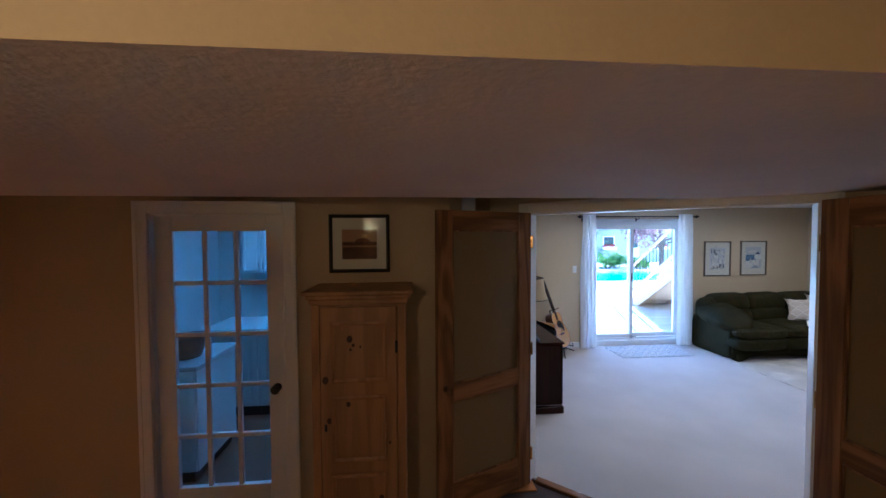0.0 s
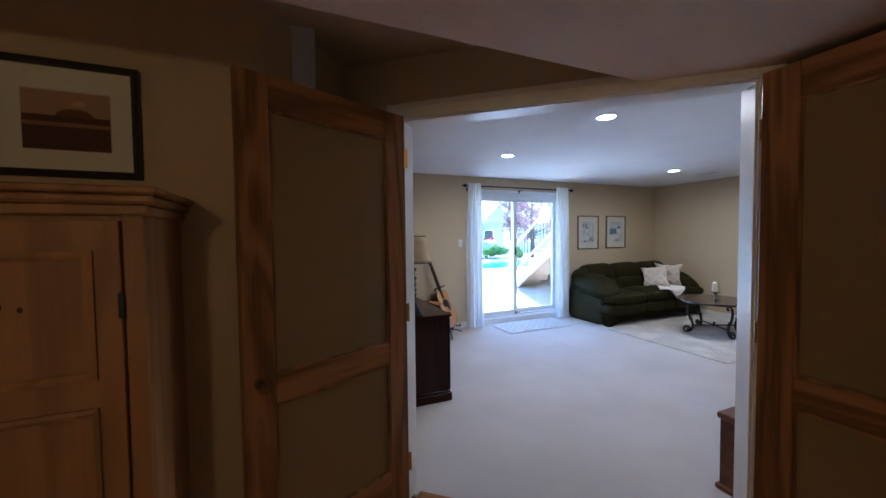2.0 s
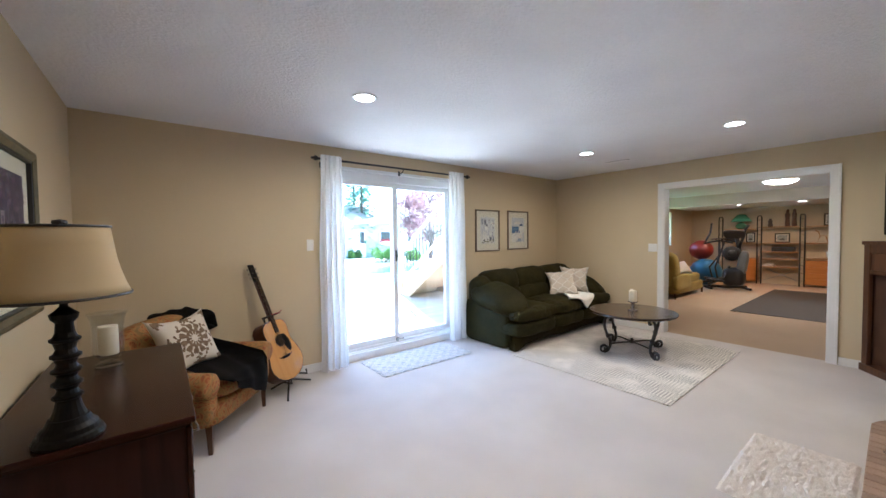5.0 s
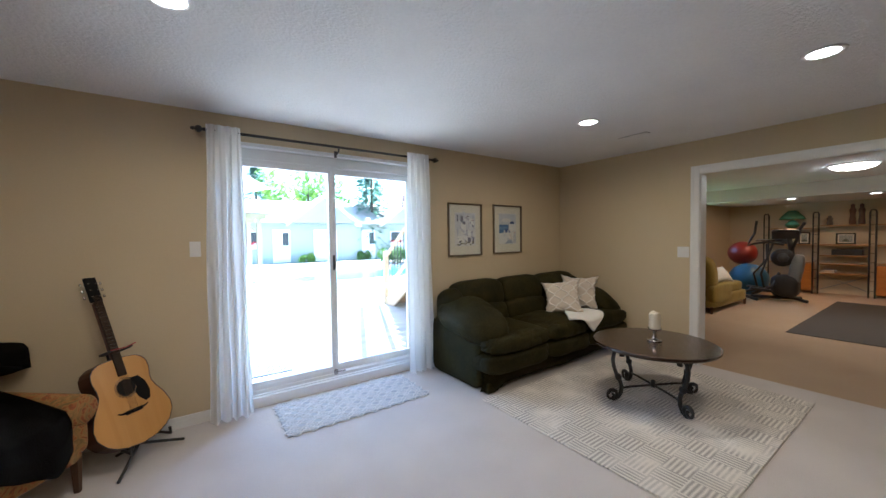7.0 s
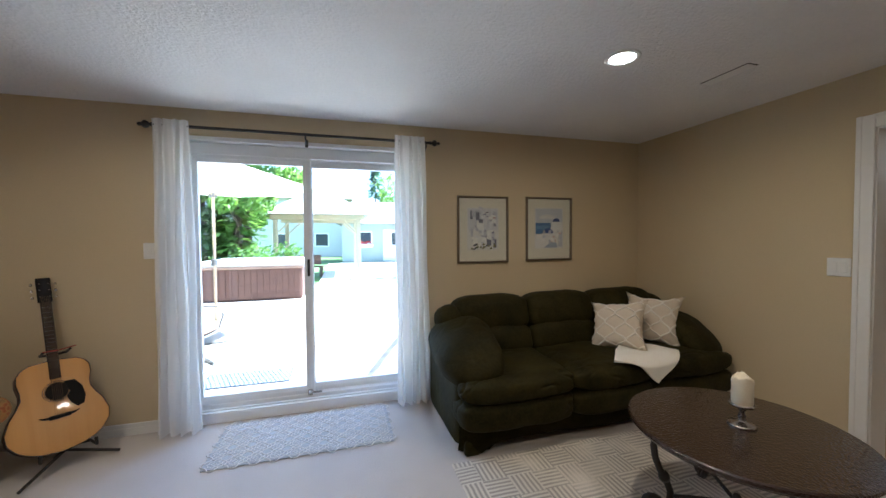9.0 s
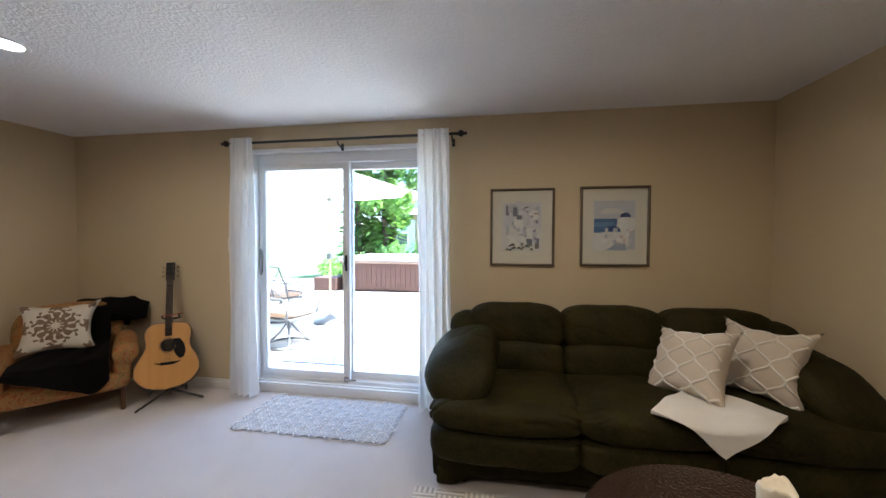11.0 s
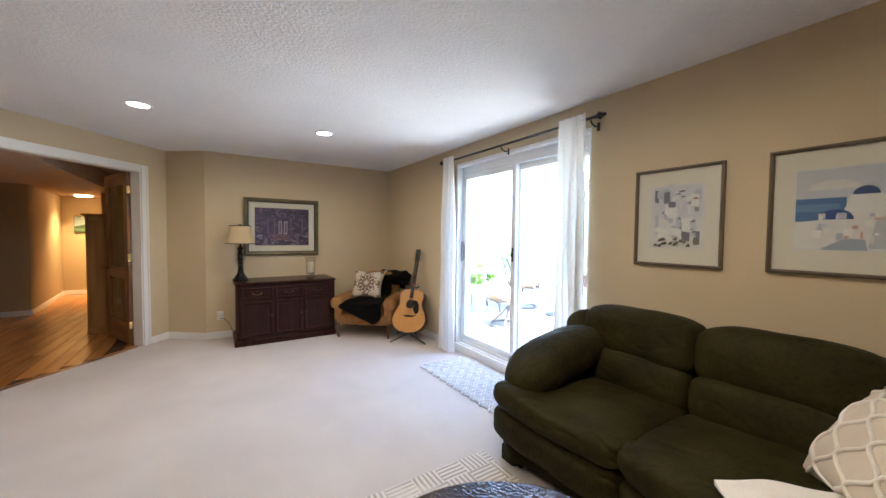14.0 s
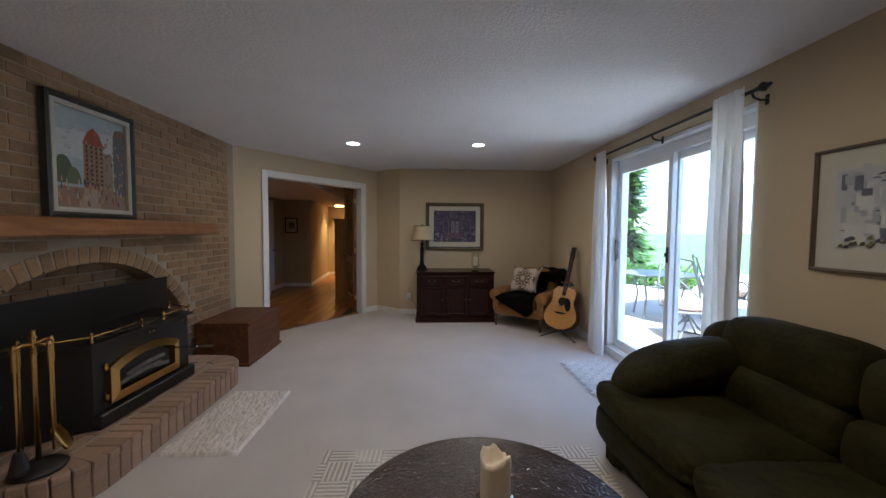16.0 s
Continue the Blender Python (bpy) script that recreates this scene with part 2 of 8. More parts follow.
def lathe(bm, profile, n=24, m=None, ex=1.0):
    """Turned round z; profile of (radius, height)."""
    rings, made = [], []
    for r, z in profile:
        ring = [bm.verts.new((r * math.cos(2 * math.pi * i / n), ex * r * math.sin(2 * math.pi * i / n), z)) for i in range(n)] if r > 1e-6 else [bm.verts.new((0, 0, z))]
        rings.append(ring)
        made += ring
    for a, b in zip(rings, rings[1:]):
        for i in range(n):
            j = (i + 1) % n
            f = [a[i % len(a)], a[j % len(a)], b[j % len(b)], b[i % len(b)]]
            f = list(dict.fromkeys(f))
            if len(f) > 2:
                bm.faces.new(f)
    for ring, flip in ((rings[0], True), (rings[-1], False)):
        if len(ring) > 2:
            bm.faces.new(ring[::-1] if flip else ring)
    if m is not None:
        bmesh.ops.transform(bm, matrix=m, verts=made)
    return bm


def tube(bm, pts, radius, n=8, m=None, closed=False):
    """A round bar along points; radius may be a list."""
    pts = [Vector(p) for p in pts]
    rings, made = [], []
    up = Vector((0.13, 0.31, 0.94))
    for i, p in enumerate(pts):
        a = pts[i - 1] if i or closed else p
        b = pts[(i + 1) % len(pts)] if i < len(pts) - 1 or closed else p
        d = (b - a).normalized()
        side = d.cross(up)
        if side.length < 0.05:
            side = d.cross(Vector((1, 0, 0)))
        side.normalize()
        over = side.cross(d)
        up = over
        r = radius[i] if isinstance(radius, (list, tuple)) else radius
        rings.append([bm.verts.new(p + r * (math.cos(2 * math.pi * k / n) * side + math.sin(2 * math.pi * k / n) * over)) for k in range(n)])
        made += rings[-1]
    pairs = list(zip(rings, rings[1:])) + ([(rings[-1], rings[0])] if closed else [])
    for a, b in pairs:
        for k in range(n):
            bm.faces.new((a[k], a[(k + 1) % n], b[(k + 1) % n], b[k]))
    if not closed:
        bm.faces.new(rings[0][::-1]), bm.faces.new(rings[-1])
    if m is not None:
        bmesh.ops.transform(bm, matrix=m, verts=made)
    return bm


def soft(bm, c, size, p=4.0, n=20, crown=(0, 0, 0), rough=0.0, m=None, freq=3.0, crease=0.0):
    """A cushion-like rounded block: superquadric with exponent p, swollen by crown along each axis."""
    r = bmesh.ops.create_cube(bm, size=2)
    es = list({e for v in r["verts"] for e in v.link_edges})
    vs0 = set(bm.verts) - set(r["verts"])
    bmesh.ops.subdivide_edges(bm, edges=es, cuts=n, use_grid_fill=True)
    vs = [v for v in bm.verts if v not in vs0]
    for v in vs:
        q = v.co
        k = (abs(q.x) ** p + abs(q.y) ** p + abs(q.z) ** p) ** (1 / p)
        u = q / k
        w = Vector((u.x * (1 + crown[0] * (1 - u.y ** 2) * (1 - u.z ** 2)), u.y * (1 + crown[1] * (1 - u.x ** 2) * (1 - u.z ** 2)), u.z * (1 + crown[2] * (1 - u.x ** 2) * (1 - u.y ** 2))))
        co = Vector((c[0] + w.x * size[0] / 2, c[1] + w.y * size[1] / 2, c[2] + w.z * size[2] / 2))
        if rough:
            co += Vector(u) * rough * noise.noise(co * freq + Vector((c[0], 7.3, c[2])))
        if crease:                           # pulled folds in the cover
            q = Vector((co.x * 5 + c[0] * 3, co.y * 9 - co.x * 4, co.z * 11 + c[2]))
            fold = max(0.0, 1 - 5.5 * abs(noise.noise(q))) ** 2 * (0.35 + max(0.0, noise.noise(co * 3.1 + Vector((c[0], 0, 4))) * 2.2))
            co -= Vector(u) * crease * fold
        v.co = co
    if m is not None:
        bmesh.ops.transform(bm, matrix=m, verts=vs)
    return bm


def sheet(bm, f, nu, nv, thick=0.0):
    """A surface f(u, v) over the unit square, with thickness."""
    g = [[bm.verts.new(f(i / nu, j / nv)) for j in range(nv + 1)] for i in range(nu + 1)]
    fs = [bm.faces.new((g[i][j], g[i + 1][j], g[i + 1][j + 1], g[i][j + 1])) for i in range(nu) for j in range(nv)]
    if thick:
        bmesh.ops.solidify(bm, geom=fs, thickness=thick)
    return bm


def frame_bm(x0, z0, x1, z1, width, y0, y1, bevel=0.0):
    """Four mitred bars round an upright rectangle in the xz plane."""
    bm = bmesh.new()
    o = [(x0, z0), (x1, z0), (x1, z1), (x0, z1)]
    i = [(x0 + width, z0 + width), (x1 - width, z0 + width), (x1 - width, z1 - width), (x0 + width, z1 - width)]
    ring = []
    for (a, b), (c, d) in zip(o, i):
        mx, mz = (a + c) / 2, (b + d) / 2
        pts = [(a, y1, b), (a, y0, b), (mx, y0 - bevel, mz), (c, y0 + bevel, d), (c, y1, d)]
        ring.append([bm.verts.new(p) for p in pts])
    for k in range(4):
        a, b = ring[k], ring[(k + 1) % 4]
        for s in range(5):
            t = (s + 1) % 5
            bm.faces.new((a[s], a[t], b[t], b[s]))
    return bm


def wall(name, p0, p1, thick, z0, z1, material, holes=(), label="", kind="structure"):
    """A straight wall from p0 to p1; its thickness lies to the left of that way; holes of (s0, s1, z0, z1)."""
    p0, p1 = Vector(p0), Vector(p1)
    length = (p1 - p0).length
    bm, s = bmesh.new(), 0.0
    for a, b, c, d in sorted(holes):
        if a > s:
            box(bm, s, 0, z0, a, thick, z1)
        if c > z0:
            box(bm, a, 0, z0, b, thick, c)
        if d < z1:
            box(bm, a, 0, d, b, thick, z1)
        s = b
    if s < length:
        box(bm, s, 0, z0, length, thick, z1)
    bmesh.ops.remove_doubles(bm, verts=bm.verts, dist=1e-5)
    ob = part(name, bm, material, None, label)
    ob.matrix_world = pose(p0.x, p0.y, 0, 0, 0, math.degrees(math.atan2(p1.y - p0.y, p1.x - p0.x)))
    return tagged(ob, label, "wall", kind=kind)


# ---- setting: living room, hall, gym room
CEIL_Z, NY, WX, EX, SY = 2.378, 5.745, 0.89, 6.965, 1.37
U, N2 = Vector((0.766, -0.643)), Vector((0.643, 0.766))     # along and across the slanted doorway
DC = Vector((1.487, 2.075))                                    # middle of the doorway, living-room face
DEG = math.degrees(math.atan2(U.y, U.x))
CORNER = DC - 1.19 * U
BRICKEND = DC + 1.17 * U


def slab(name, pts, z0, z1, material, label, category):
    ob = part(name, prism(bmesh.new(), pts, z0, z1), material, None, label)
    return tagged(ob, label, category, kind="structure")


hall_line = DC - 0.06 * N2
a, b = hall_line - 1.3 * U, hall_line + 1.3 * U
floor = slab("floor_living", [(a.x, a.y), (b.x, b.y), (2.6, 1.2), (7.04, 1.2), (7.04, 5.95), (0.3, 5.95), (0.3, 3.2)], -0.12, 0.0, CARPET, "beige low-pile wall-to-wall carpet, slightly trodden", "carpet")
slab("floor_gym", [(7.04, 0.2), (15.0, 0.2), (15.0, 6.3), (7.04, 6.3)], -0.12, 0.0, WARMLITCARPET, "beige carpet of the exercise room, tinted for its warm lamplight", "carpet")
slab("ceiling_living", [(a.x, a.y), (b.x, b.y), (2.6, 1.2), (7.04, 1.2), (7.04, 5.95), (0.3, 5.95), (0.3, 3.2)], CEIL_Z, CEIL_Z + 0.2, CEIL, "white knockdown-textured ceiling", "ceiling")
slab("ceiling_gym", [(7.04, 0.2), (15.0, 0.2), (15.0, 6.3), (7.04, 6.3)], CEIL_Z, CEIL_Z + 0.2, CEIL, "white textured ceiling of the exercise room", "ceiling")

DOOR_X0, DOOR_X1, DOOR_Z = 2.82, 4.60, 2.185
wall("wall_north", (7.12, NY), (0.6, NY), -0.2, 0, CEIL_Z, WALL, [(7.12 - DOOR_X1, 7.12 - DOOR_X0, 0, DOOR_Z)], "beige painted wall with a patio door")
wall("wall_west", (WX, NY), (WX, 3.25), -0.15, 0, CEIL_Z, WALL, (), "beige painted wall behind the sideboard")
wall("wall_return", (WX, 3.25), (CORNER.x, CORNER.y), -0.12, 0, CEIL_Z, WALL, (), "short slanting beige wall")
diag = wall("wall_doorway", (CORNER.x, CORNER.y), (BRICKEND.x, BRICKEND.y), -0.12, 0, CEIL_Z, WALL, [(1.19 - 0.86, 1.19 + 0.688, 0, 2.065)], "slanting beige wall with a double doorway")
wall("wall_south", (2.30, SY), (7.2, SY), -0.2, 0, CEIL_Z, MORTAR, (), "brick chimney wall")
wall("wall_east", (EX, SY), (EX, NY), -0.15, 0, CEIL_Z, WALL, [(2.41 - SY, 4.005 - SY, 0, 2.035)], "beige painted wall with a wide cased opening")


def casing(name, w, h, depth, at, turn, label):
    """Casing, jambs and head of a cased opening, both faces; local x along the wall, y into the wall."""
    t = thing(name, at, turn, label, "door frame", kind="structure")
    for side, y in ((0, -0.016), (1, depth)):
        for k, x in enumerate((-w / 2 - 0.075, w / 2 - 0.005)):
            bm = bmesh.new()
            box(bm, x, y, 0, x + 0.08, y + 0.016, h + 0.075, 0.004)
            box(bm, x + (0 if k == 0 else 0.055), y - 0.006 if side == 0 else y + 0.016, 0, x + (0.025 if k == 0 else 0.08), y if side == 0 else y + 0.022, h + 0.075, 0.002)
            part("casing_side", bm, WHITE, t)
        bm = bmesh.new()
        box(bm, -w / 2 + 0.005, y, h - 0.005, w / 2 - 0.005, y + 0.016, h + 0.075, 0.004)
        box(bm, -w / 2 + 0.005, y - 0.006 if side == 0 else y + 0.016, h + 0.05, w / 2 - 0.005, y if side == 0 else y + 0.022, h + 0.075, 0.002)
        part("casing_head", bm, WHITE, t)
    for x in (-w / 2 - 0.003, w / 2 - 0.012):
        part("jamb", boxm(x, 0.002, 0, x + 0.015, depth - 0.002, h), WHITE, t)
    part("head_jamb", boxm(-w / 2 + 0.012, 0.002, h - 0.012, w / 2 - 0.012, depth - 0.002, h + 0.003), WHITE, t)
    return t


MID = DC - 0.086 * U
casing("door_frame_1", 1.548, 2.065, 0.12, (MID.x, MID.y, 0), DEG + 180, "white painted casing round the double doorway")
casing("door_frame_2", 1.595, 2.035, 0.15, (EX, 3.2075, 0), -90, "white painted casing round the wide opening")


def baseboard(name, p0, p1, side, gaps=()):
    p0, p1 = Vector(p0), Vector(p1)
    bm, s, ln = bmesh.new(), 0.0, (p1 - p0).length
    for g0, g1 in list(gaps) + [(ln, ln)]:
        if g0 - s > 0.02:
            box(bm, s, 0, 0, g0, 0.012 * side, 0.085, 0.003)
            box(bm, s, 0.012 * side, 0, g0, 0.016 * side, 0.055, 0.0015)
        s = g1
    ob = part(name, bm, WHITE, None, "white painted baseboard")
    ob.matrix_world = pose(p0.x, p0.y, 0, 0, 0, math.degrees(math.atan2(p1.y - p0.y, p1.x - p0.x)))
    return tagged(ob, "white painted baseboard along the wall", "baseboard", kind="structure")


baseboard("baseboard_1", (EX, NY), (WX, NY), 1, [(EX - 4.63, EX - 2.79)])
baseboard("baseboard_2", (WX, NY), (WX, 3.25), 1)
baseboard("baseboard_3", (WX, 3.25), (CORNER.x, CORNER.y), 1)
baseboard("baseboard_4", (CORNER.x, CORNER.y), (BRICKEND.x, BRICKEND.y), 1, [(0.25, 1.955)])
baseboard("baseboard_5", (EX, SY), (EX, NY), 1, [(2.33 - SY, 4.085 - SY)])

# hall shell
HN, BULK = 2.30, 2.10
HC = CORNER - 0.12 * N2
HX = HC.x - N2.x * (HC.y - HN) / N2.y
hallfloor = slab("floor_hall", [(-4.6, 0.1), (2.42, 0.1), (b.x, b.y), (a.x, a.y), (0.0, 2.42), (-4.6, 2.42)], -0.12, -0.014, mat("floor_underlay", (0.06, 0.03, 0.015), 0.7), "warm brown wood-plank floor of the hall", "floor")
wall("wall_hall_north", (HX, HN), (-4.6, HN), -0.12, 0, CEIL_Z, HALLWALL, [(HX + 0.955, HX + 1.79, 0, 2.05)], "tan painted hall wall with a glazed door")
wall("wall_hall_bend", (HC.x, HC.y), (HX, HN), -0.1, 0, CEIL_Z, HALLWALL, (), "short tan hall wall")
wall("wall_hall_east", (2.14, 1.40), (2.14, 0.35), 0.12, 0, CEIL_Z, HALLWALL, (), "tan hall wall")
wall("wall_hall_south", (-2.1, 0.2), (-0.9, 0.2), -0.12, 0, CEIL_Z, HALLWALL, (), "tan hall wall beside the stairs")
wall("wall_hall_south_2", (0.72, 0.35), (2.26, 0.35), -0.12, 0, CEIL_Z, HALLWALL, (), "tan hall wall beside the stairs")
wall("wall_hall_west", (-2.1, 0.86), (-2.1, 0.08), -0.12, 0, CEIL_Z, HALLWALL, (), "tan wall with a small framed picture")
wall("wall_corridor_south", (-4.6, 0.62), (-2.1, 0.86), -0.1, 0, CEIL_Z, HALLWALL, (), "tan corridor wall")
# stub added to keep the corridor lamp's light off the hall's north wall
wall("wall_corridor_stub", (-3.0, 2.30), (-3.0, 1.55), -0.12, 0, BULK, HALLWALL, (), "short tan wall beside the corridor, added to shade the hall")
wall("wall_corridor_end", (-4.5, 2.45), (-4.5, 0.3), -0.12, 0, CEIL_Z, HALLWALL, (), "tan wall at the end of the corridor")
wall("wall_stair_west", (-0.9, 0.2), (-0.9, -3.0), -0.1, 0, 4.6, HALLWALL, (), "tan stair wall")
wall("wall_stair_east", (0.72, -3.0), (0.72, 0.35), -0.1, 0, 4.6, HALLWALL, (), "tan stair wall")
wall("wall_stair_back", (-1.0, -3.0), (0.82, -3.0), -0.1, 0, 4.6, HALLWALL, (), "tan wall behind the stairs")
slab("ceiling_stair", [(-1.0, -3.1), (0.82, -3.1), (0.82, 0.5), (-1.0, 0.5)], 4.4, 4.6, HALLWALL, "ceiling over the stairs", "ceiling")
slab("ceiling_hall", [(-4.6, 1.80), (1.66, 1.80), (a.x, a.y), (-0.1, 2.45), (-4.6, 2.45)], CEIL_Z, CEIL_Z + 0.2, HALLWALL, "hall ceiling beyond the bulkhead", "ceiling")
bm = prism(bmesh.new(), [(-4.6, 0.1), (-0.9, 0.1), (-0.9, 0.315), (0.72, 0.315), (0.72, 0.25), (2.3, 0.25), (2.3, 1.40), (2.04, 1.47), (1.655, 1.80), (-4.6, 1.80)], BULK, 2.75)
tagged(part("ceiling_bulkhead", bm, mat("bulkhead_plaster", (0.70, 0.55, 0.42), 0.85, (0.63, 0.49, 0.37), 3, 60, bump=0.6, bump_scale=50, bump_dist=0.006), None, "low plastered bulkhead across the hall ceiling"), "low plastered bulkhead across the hall ceiling", "ceiling", kind="structure")
bulk = bpy.data.objects["ceiling_bulkhead"]
bulk.data.materials.append(HALLWALL)           # the riser over the stairs is painted like the walls
for poly in bulk.data.polygons:
    if poly.normal.y < -0.9:
        poly.material_index = 1

# stairs under the start of the walk
st = thing("staircase", (0, 0, 0), 0, "carpeted stairs coming down into the hall", "staircase", kind="structure")
for k in range(10):
    bm = boxm(-0.88, -2.9, 0.18 * k + 0.002, 0.7, 0.42 - 0.25 * k, 0.18 * (k + 1), 0.012)
    part("step", bm, CARPET, st)

# gym room shell
wall("wall_gym_north", (14.6, 6.0), (7.115, 6.0), -0.2, 0, CEIL_Z, WALL, [(14.6 - 12.95, 14.6 - 11.6, 1.07, 2.0)], "beige wall with a small high window")
wall("wall_gym_east", (14.6, 0.3), (14.6, 6.2), -0.15, 0, CEIL_Z, WALL, (), "beige wall behind the shelving")
wall("wall_gym_south", (7.115, 0.4), (14.75, 0.4), -0.15, 0, CEIL_Z, WALL, (), "beige wall")
wall("wall_gym_west_1", (7.115, 5.75), (7.115, 6.2), 0.14, 0, CEIL_Z, WALL)
wall("wall_gym_west_2", (7.115, 0.25), (7.115, 1.37), 0.14, 0, CEIL_Z, WALL)
slab("ceiling_gym_bulkhead", [(12.4, 0.4), (14.6, 0.4), (14.6, 6.0), (12.4, 6.0)], 2.11, CEIL_Z - 0.002, mat("bulkhead_paint", (0.66, 0.60, 0.50), 0.8, (0.62, 0.56, 0.46), 2, 60), "boxed-in bulkhead along the ceiling", "ceiling")

# kitchenette shell
KIT = mat("cool_white_wall", (0.62, 0.66, 0.66), 0.7, (0.57, 0.61, 0.61), 2, 60)
slab("floor_kitchen", [(-2.8, 2.42), (0.3, 2.42), (0.3, 5.0), (-2.8, 5.0)], -0.12, 0.0, mat("kitchen_floor", (0.20, 0.12, 0.07), 0.35, (0.14, 0.08, 0.05), 3, 60), "dark wood floor of the kitchenette", "floor")
slab("ceiling_kitchen", [(-2.8, 2.42), (0.3, 2.42), (0.3, 5.0), (-2.8, 5.0)], CEIL_Z, CEIL_Z + 0.2, KIT, "white ceiling of the kitchenette", "ceiling")
wall("wall_kitchen_north", (0.3, 4.9), (-2.8, 4.9), -0.12, 0, CEIL_Z, KIT)
wall("wall_kitchen_west", (-2.7, 5.0), (-2.7, 2.42), -0.12, 0, CEIL_Z, KIT)
wall("wall_kitchen_east", (0.2, 2.42), (0.2, 5.0), -0.12, 0, CEIL_Z, KIT)


# ---- patio door
pd = thing("patio_door", (DOOR_X0, NY, 0), 0, "white vinyl sliding patio door, closed, with a clear view out", "patio door", kind="structure")
W, H = DOOR_X1 - DOOR_X0, DOOR_Z
part("jamb", boxm(0.002, 0.006, 0.05, 0.02, 0.198, H - 0.002), VINYL, pd)
part("jamb", boxm(W - 0.02, 0.006, 0.05, W - 0.002, 0.198, H - 0.002), VINYL, pd)
part("head", box(boxm(0.02, 0.006, H - 0.03, W - 0.02, 0.198, H - 0.002), 0.02, 0.08, H - 0.12, W - 0.02, 0.19, H - 0.03, 0.004), VINYL, pd)
bm = boxm(0.002, -0.006, 0.0, W - 0.002, 0.075, 0.085, 0.003)
box(bm, 0.02, 0.075, 0.03, W - 0.02, 0.195, 0.115, 0.004)
box(bm, 0.02, 0.02, 0.085, W - 0.02, 0.04, 0.097, 0.002)
part("sill", bm, VINYL, pd)
for k, (x0, x1, y0) in enumerate(((0.02, 0.90, 0.085), (0.845, W - 0.02, 0.135))):
    leaf = part("sash", frame_bm(x0, 0.115, x1, H - 0.115, 0.062, y0, y0 + 0.042, 0.003), VINYL, pd)
    p = part("pane", boxm(x0 + 0.055, y0 + 0.018, 0.17, x1 - 0.055, y0 + 0.024, H - 0.17), GLASS, leaf)
    p.visible_shadow = False
    if k == 0:
        part("handle", box(boxm(x0 + 0.014, y0 - 0.03, 1.05, x0 + 0.034, y0 - 0.02, 1.29, 0.004), x0 + 0.016, y0 - 0.021, 1.07, x0 + 0.032, y0 - 0.001, 1.27), GREY, leaf, "grey pull handle")
        part("latch", box(boxm(x1 - 0.038, y0 - 0.014, 1.10, x1 - 0.018, y0 - 0.001, 1.24, 0.003), x1 - 0.034, y0 - 0.03, 1.15, x1 - 0.024, y0 - 0.012, 1.19), BLACK, leaf, "black latch")
        part("foot_bolt", box(boxm(x1 - 0.05, y0 - 0.02, 0.10, x1 - 0.014, y0 - 0.001, 0.15, 0.004), x1 - 0.02, y0 - 0.018, 0.118, x1 + 0.06, y0 - 0.006, 0.13), STEEL, leaf)

# ---- curtains and rod
SHEER = bpy.data.materials.new("white_sheer")
SHEER.use_nodes = True
sn, sl = SHEER.node_tree.nodes, SHEER.node_tree.links
sd, stl, smx = sn["Principled BSDF"], sn.new("ShaderNodeBsdfTranslucent"), sn.new("ShaderNodeMixShader")
sd.inputs["Base Color"].default_value, sd.inputs["Roughness"].default_value = (0.88, 0.87, 0.84, 1), 0.9
stl.inputs[0].default_value = (0.86, 0.85, 0.83, 1)
wv, bpn = sn.new("ShaderNodeTexNoise"), sn.new("ShaderNodeBump")
wv.inputs["Scale"].default_value, bpn.inputs["Strength"].default_value, bpn.inputs["Distance"].default_value = 350, 0.08, 0.001
sl.new(wv.outputs[0], bpn.inputs["Height"]), sl.new(bpn.outputs[0], sd.inputs["Normal"])
smx.inputs[0].default_value = 0.35
sl.new(sd.outputs[0], smx.inputs[1]), sl.new(stl.outputs[0], smx.inputs[2]), sl.new(smx.outputs[0], sn["Material Output"].inputs[0])


def curtain(x0t, x1t, x0b, x1b, seed):
    def f(u, v):
        z = 2.255 - 2.245 * v
        x = (x0t + (x1t - x0t) * u) * (1 - v) + (x0b + (x1b - x0b) * u) * v
        a = 0.009 + 0.026 * min(1.0, v * 2.5)       # gathered on the rod, fuller below
        y = 5.622 + a * math.sin(u * 4.3 * 2 * math.pi + seed + 0.5 * math.sin(v * 2.2 + seed)) + 0.35 * a * math.sin(u * 47 + seed * 2 + 1.5 * v)
        return (x + 0.006 * math.sin(v * 9 + u * 11 + seed), y, z)
    bm = sheet(bmesh.new(), f, 120, 30)
    return solo("curtain", bm, SHEER, "white sheer curtain panel hanging from the black rod", "curtain", group="curtains at the patio door", smooth=True)


curtain(2.70, 2.93, 2.67, 2.955, 0.4)
curtain(4.385, 4.635, 4.40, 4.68, 2.1)
rod = thing("curtain_rod", (0, 0, 0), 0, "black iron curtain rod with knobbed finials above the patio door", "curtain rod")
part("pole", tube(bmesh.new(), [(2.69, 5.645, 2.215), (4.70, 5.645, 2.215)], 0.011, 12), BLACK, rod)
for x, s in ((2.69, -1), (4.70, 1)):
    prof = [(0.0, -0.012), (0.013, -0.012), (0.014, 0.0), (0.009, 0.006), (0.02, 0.016), (0.028, 0.032), (0.02, 0.048), (0.009, 0.056), (0.014, 0.064), (0.009, 0.078), (0.0, 0.082)]
    part("finial", lathe(bmesh.new(), prof, 16, pose(x, 5.645, 2.215, 0, 90 * s, 0)), BLACK, rod, smooth=True)
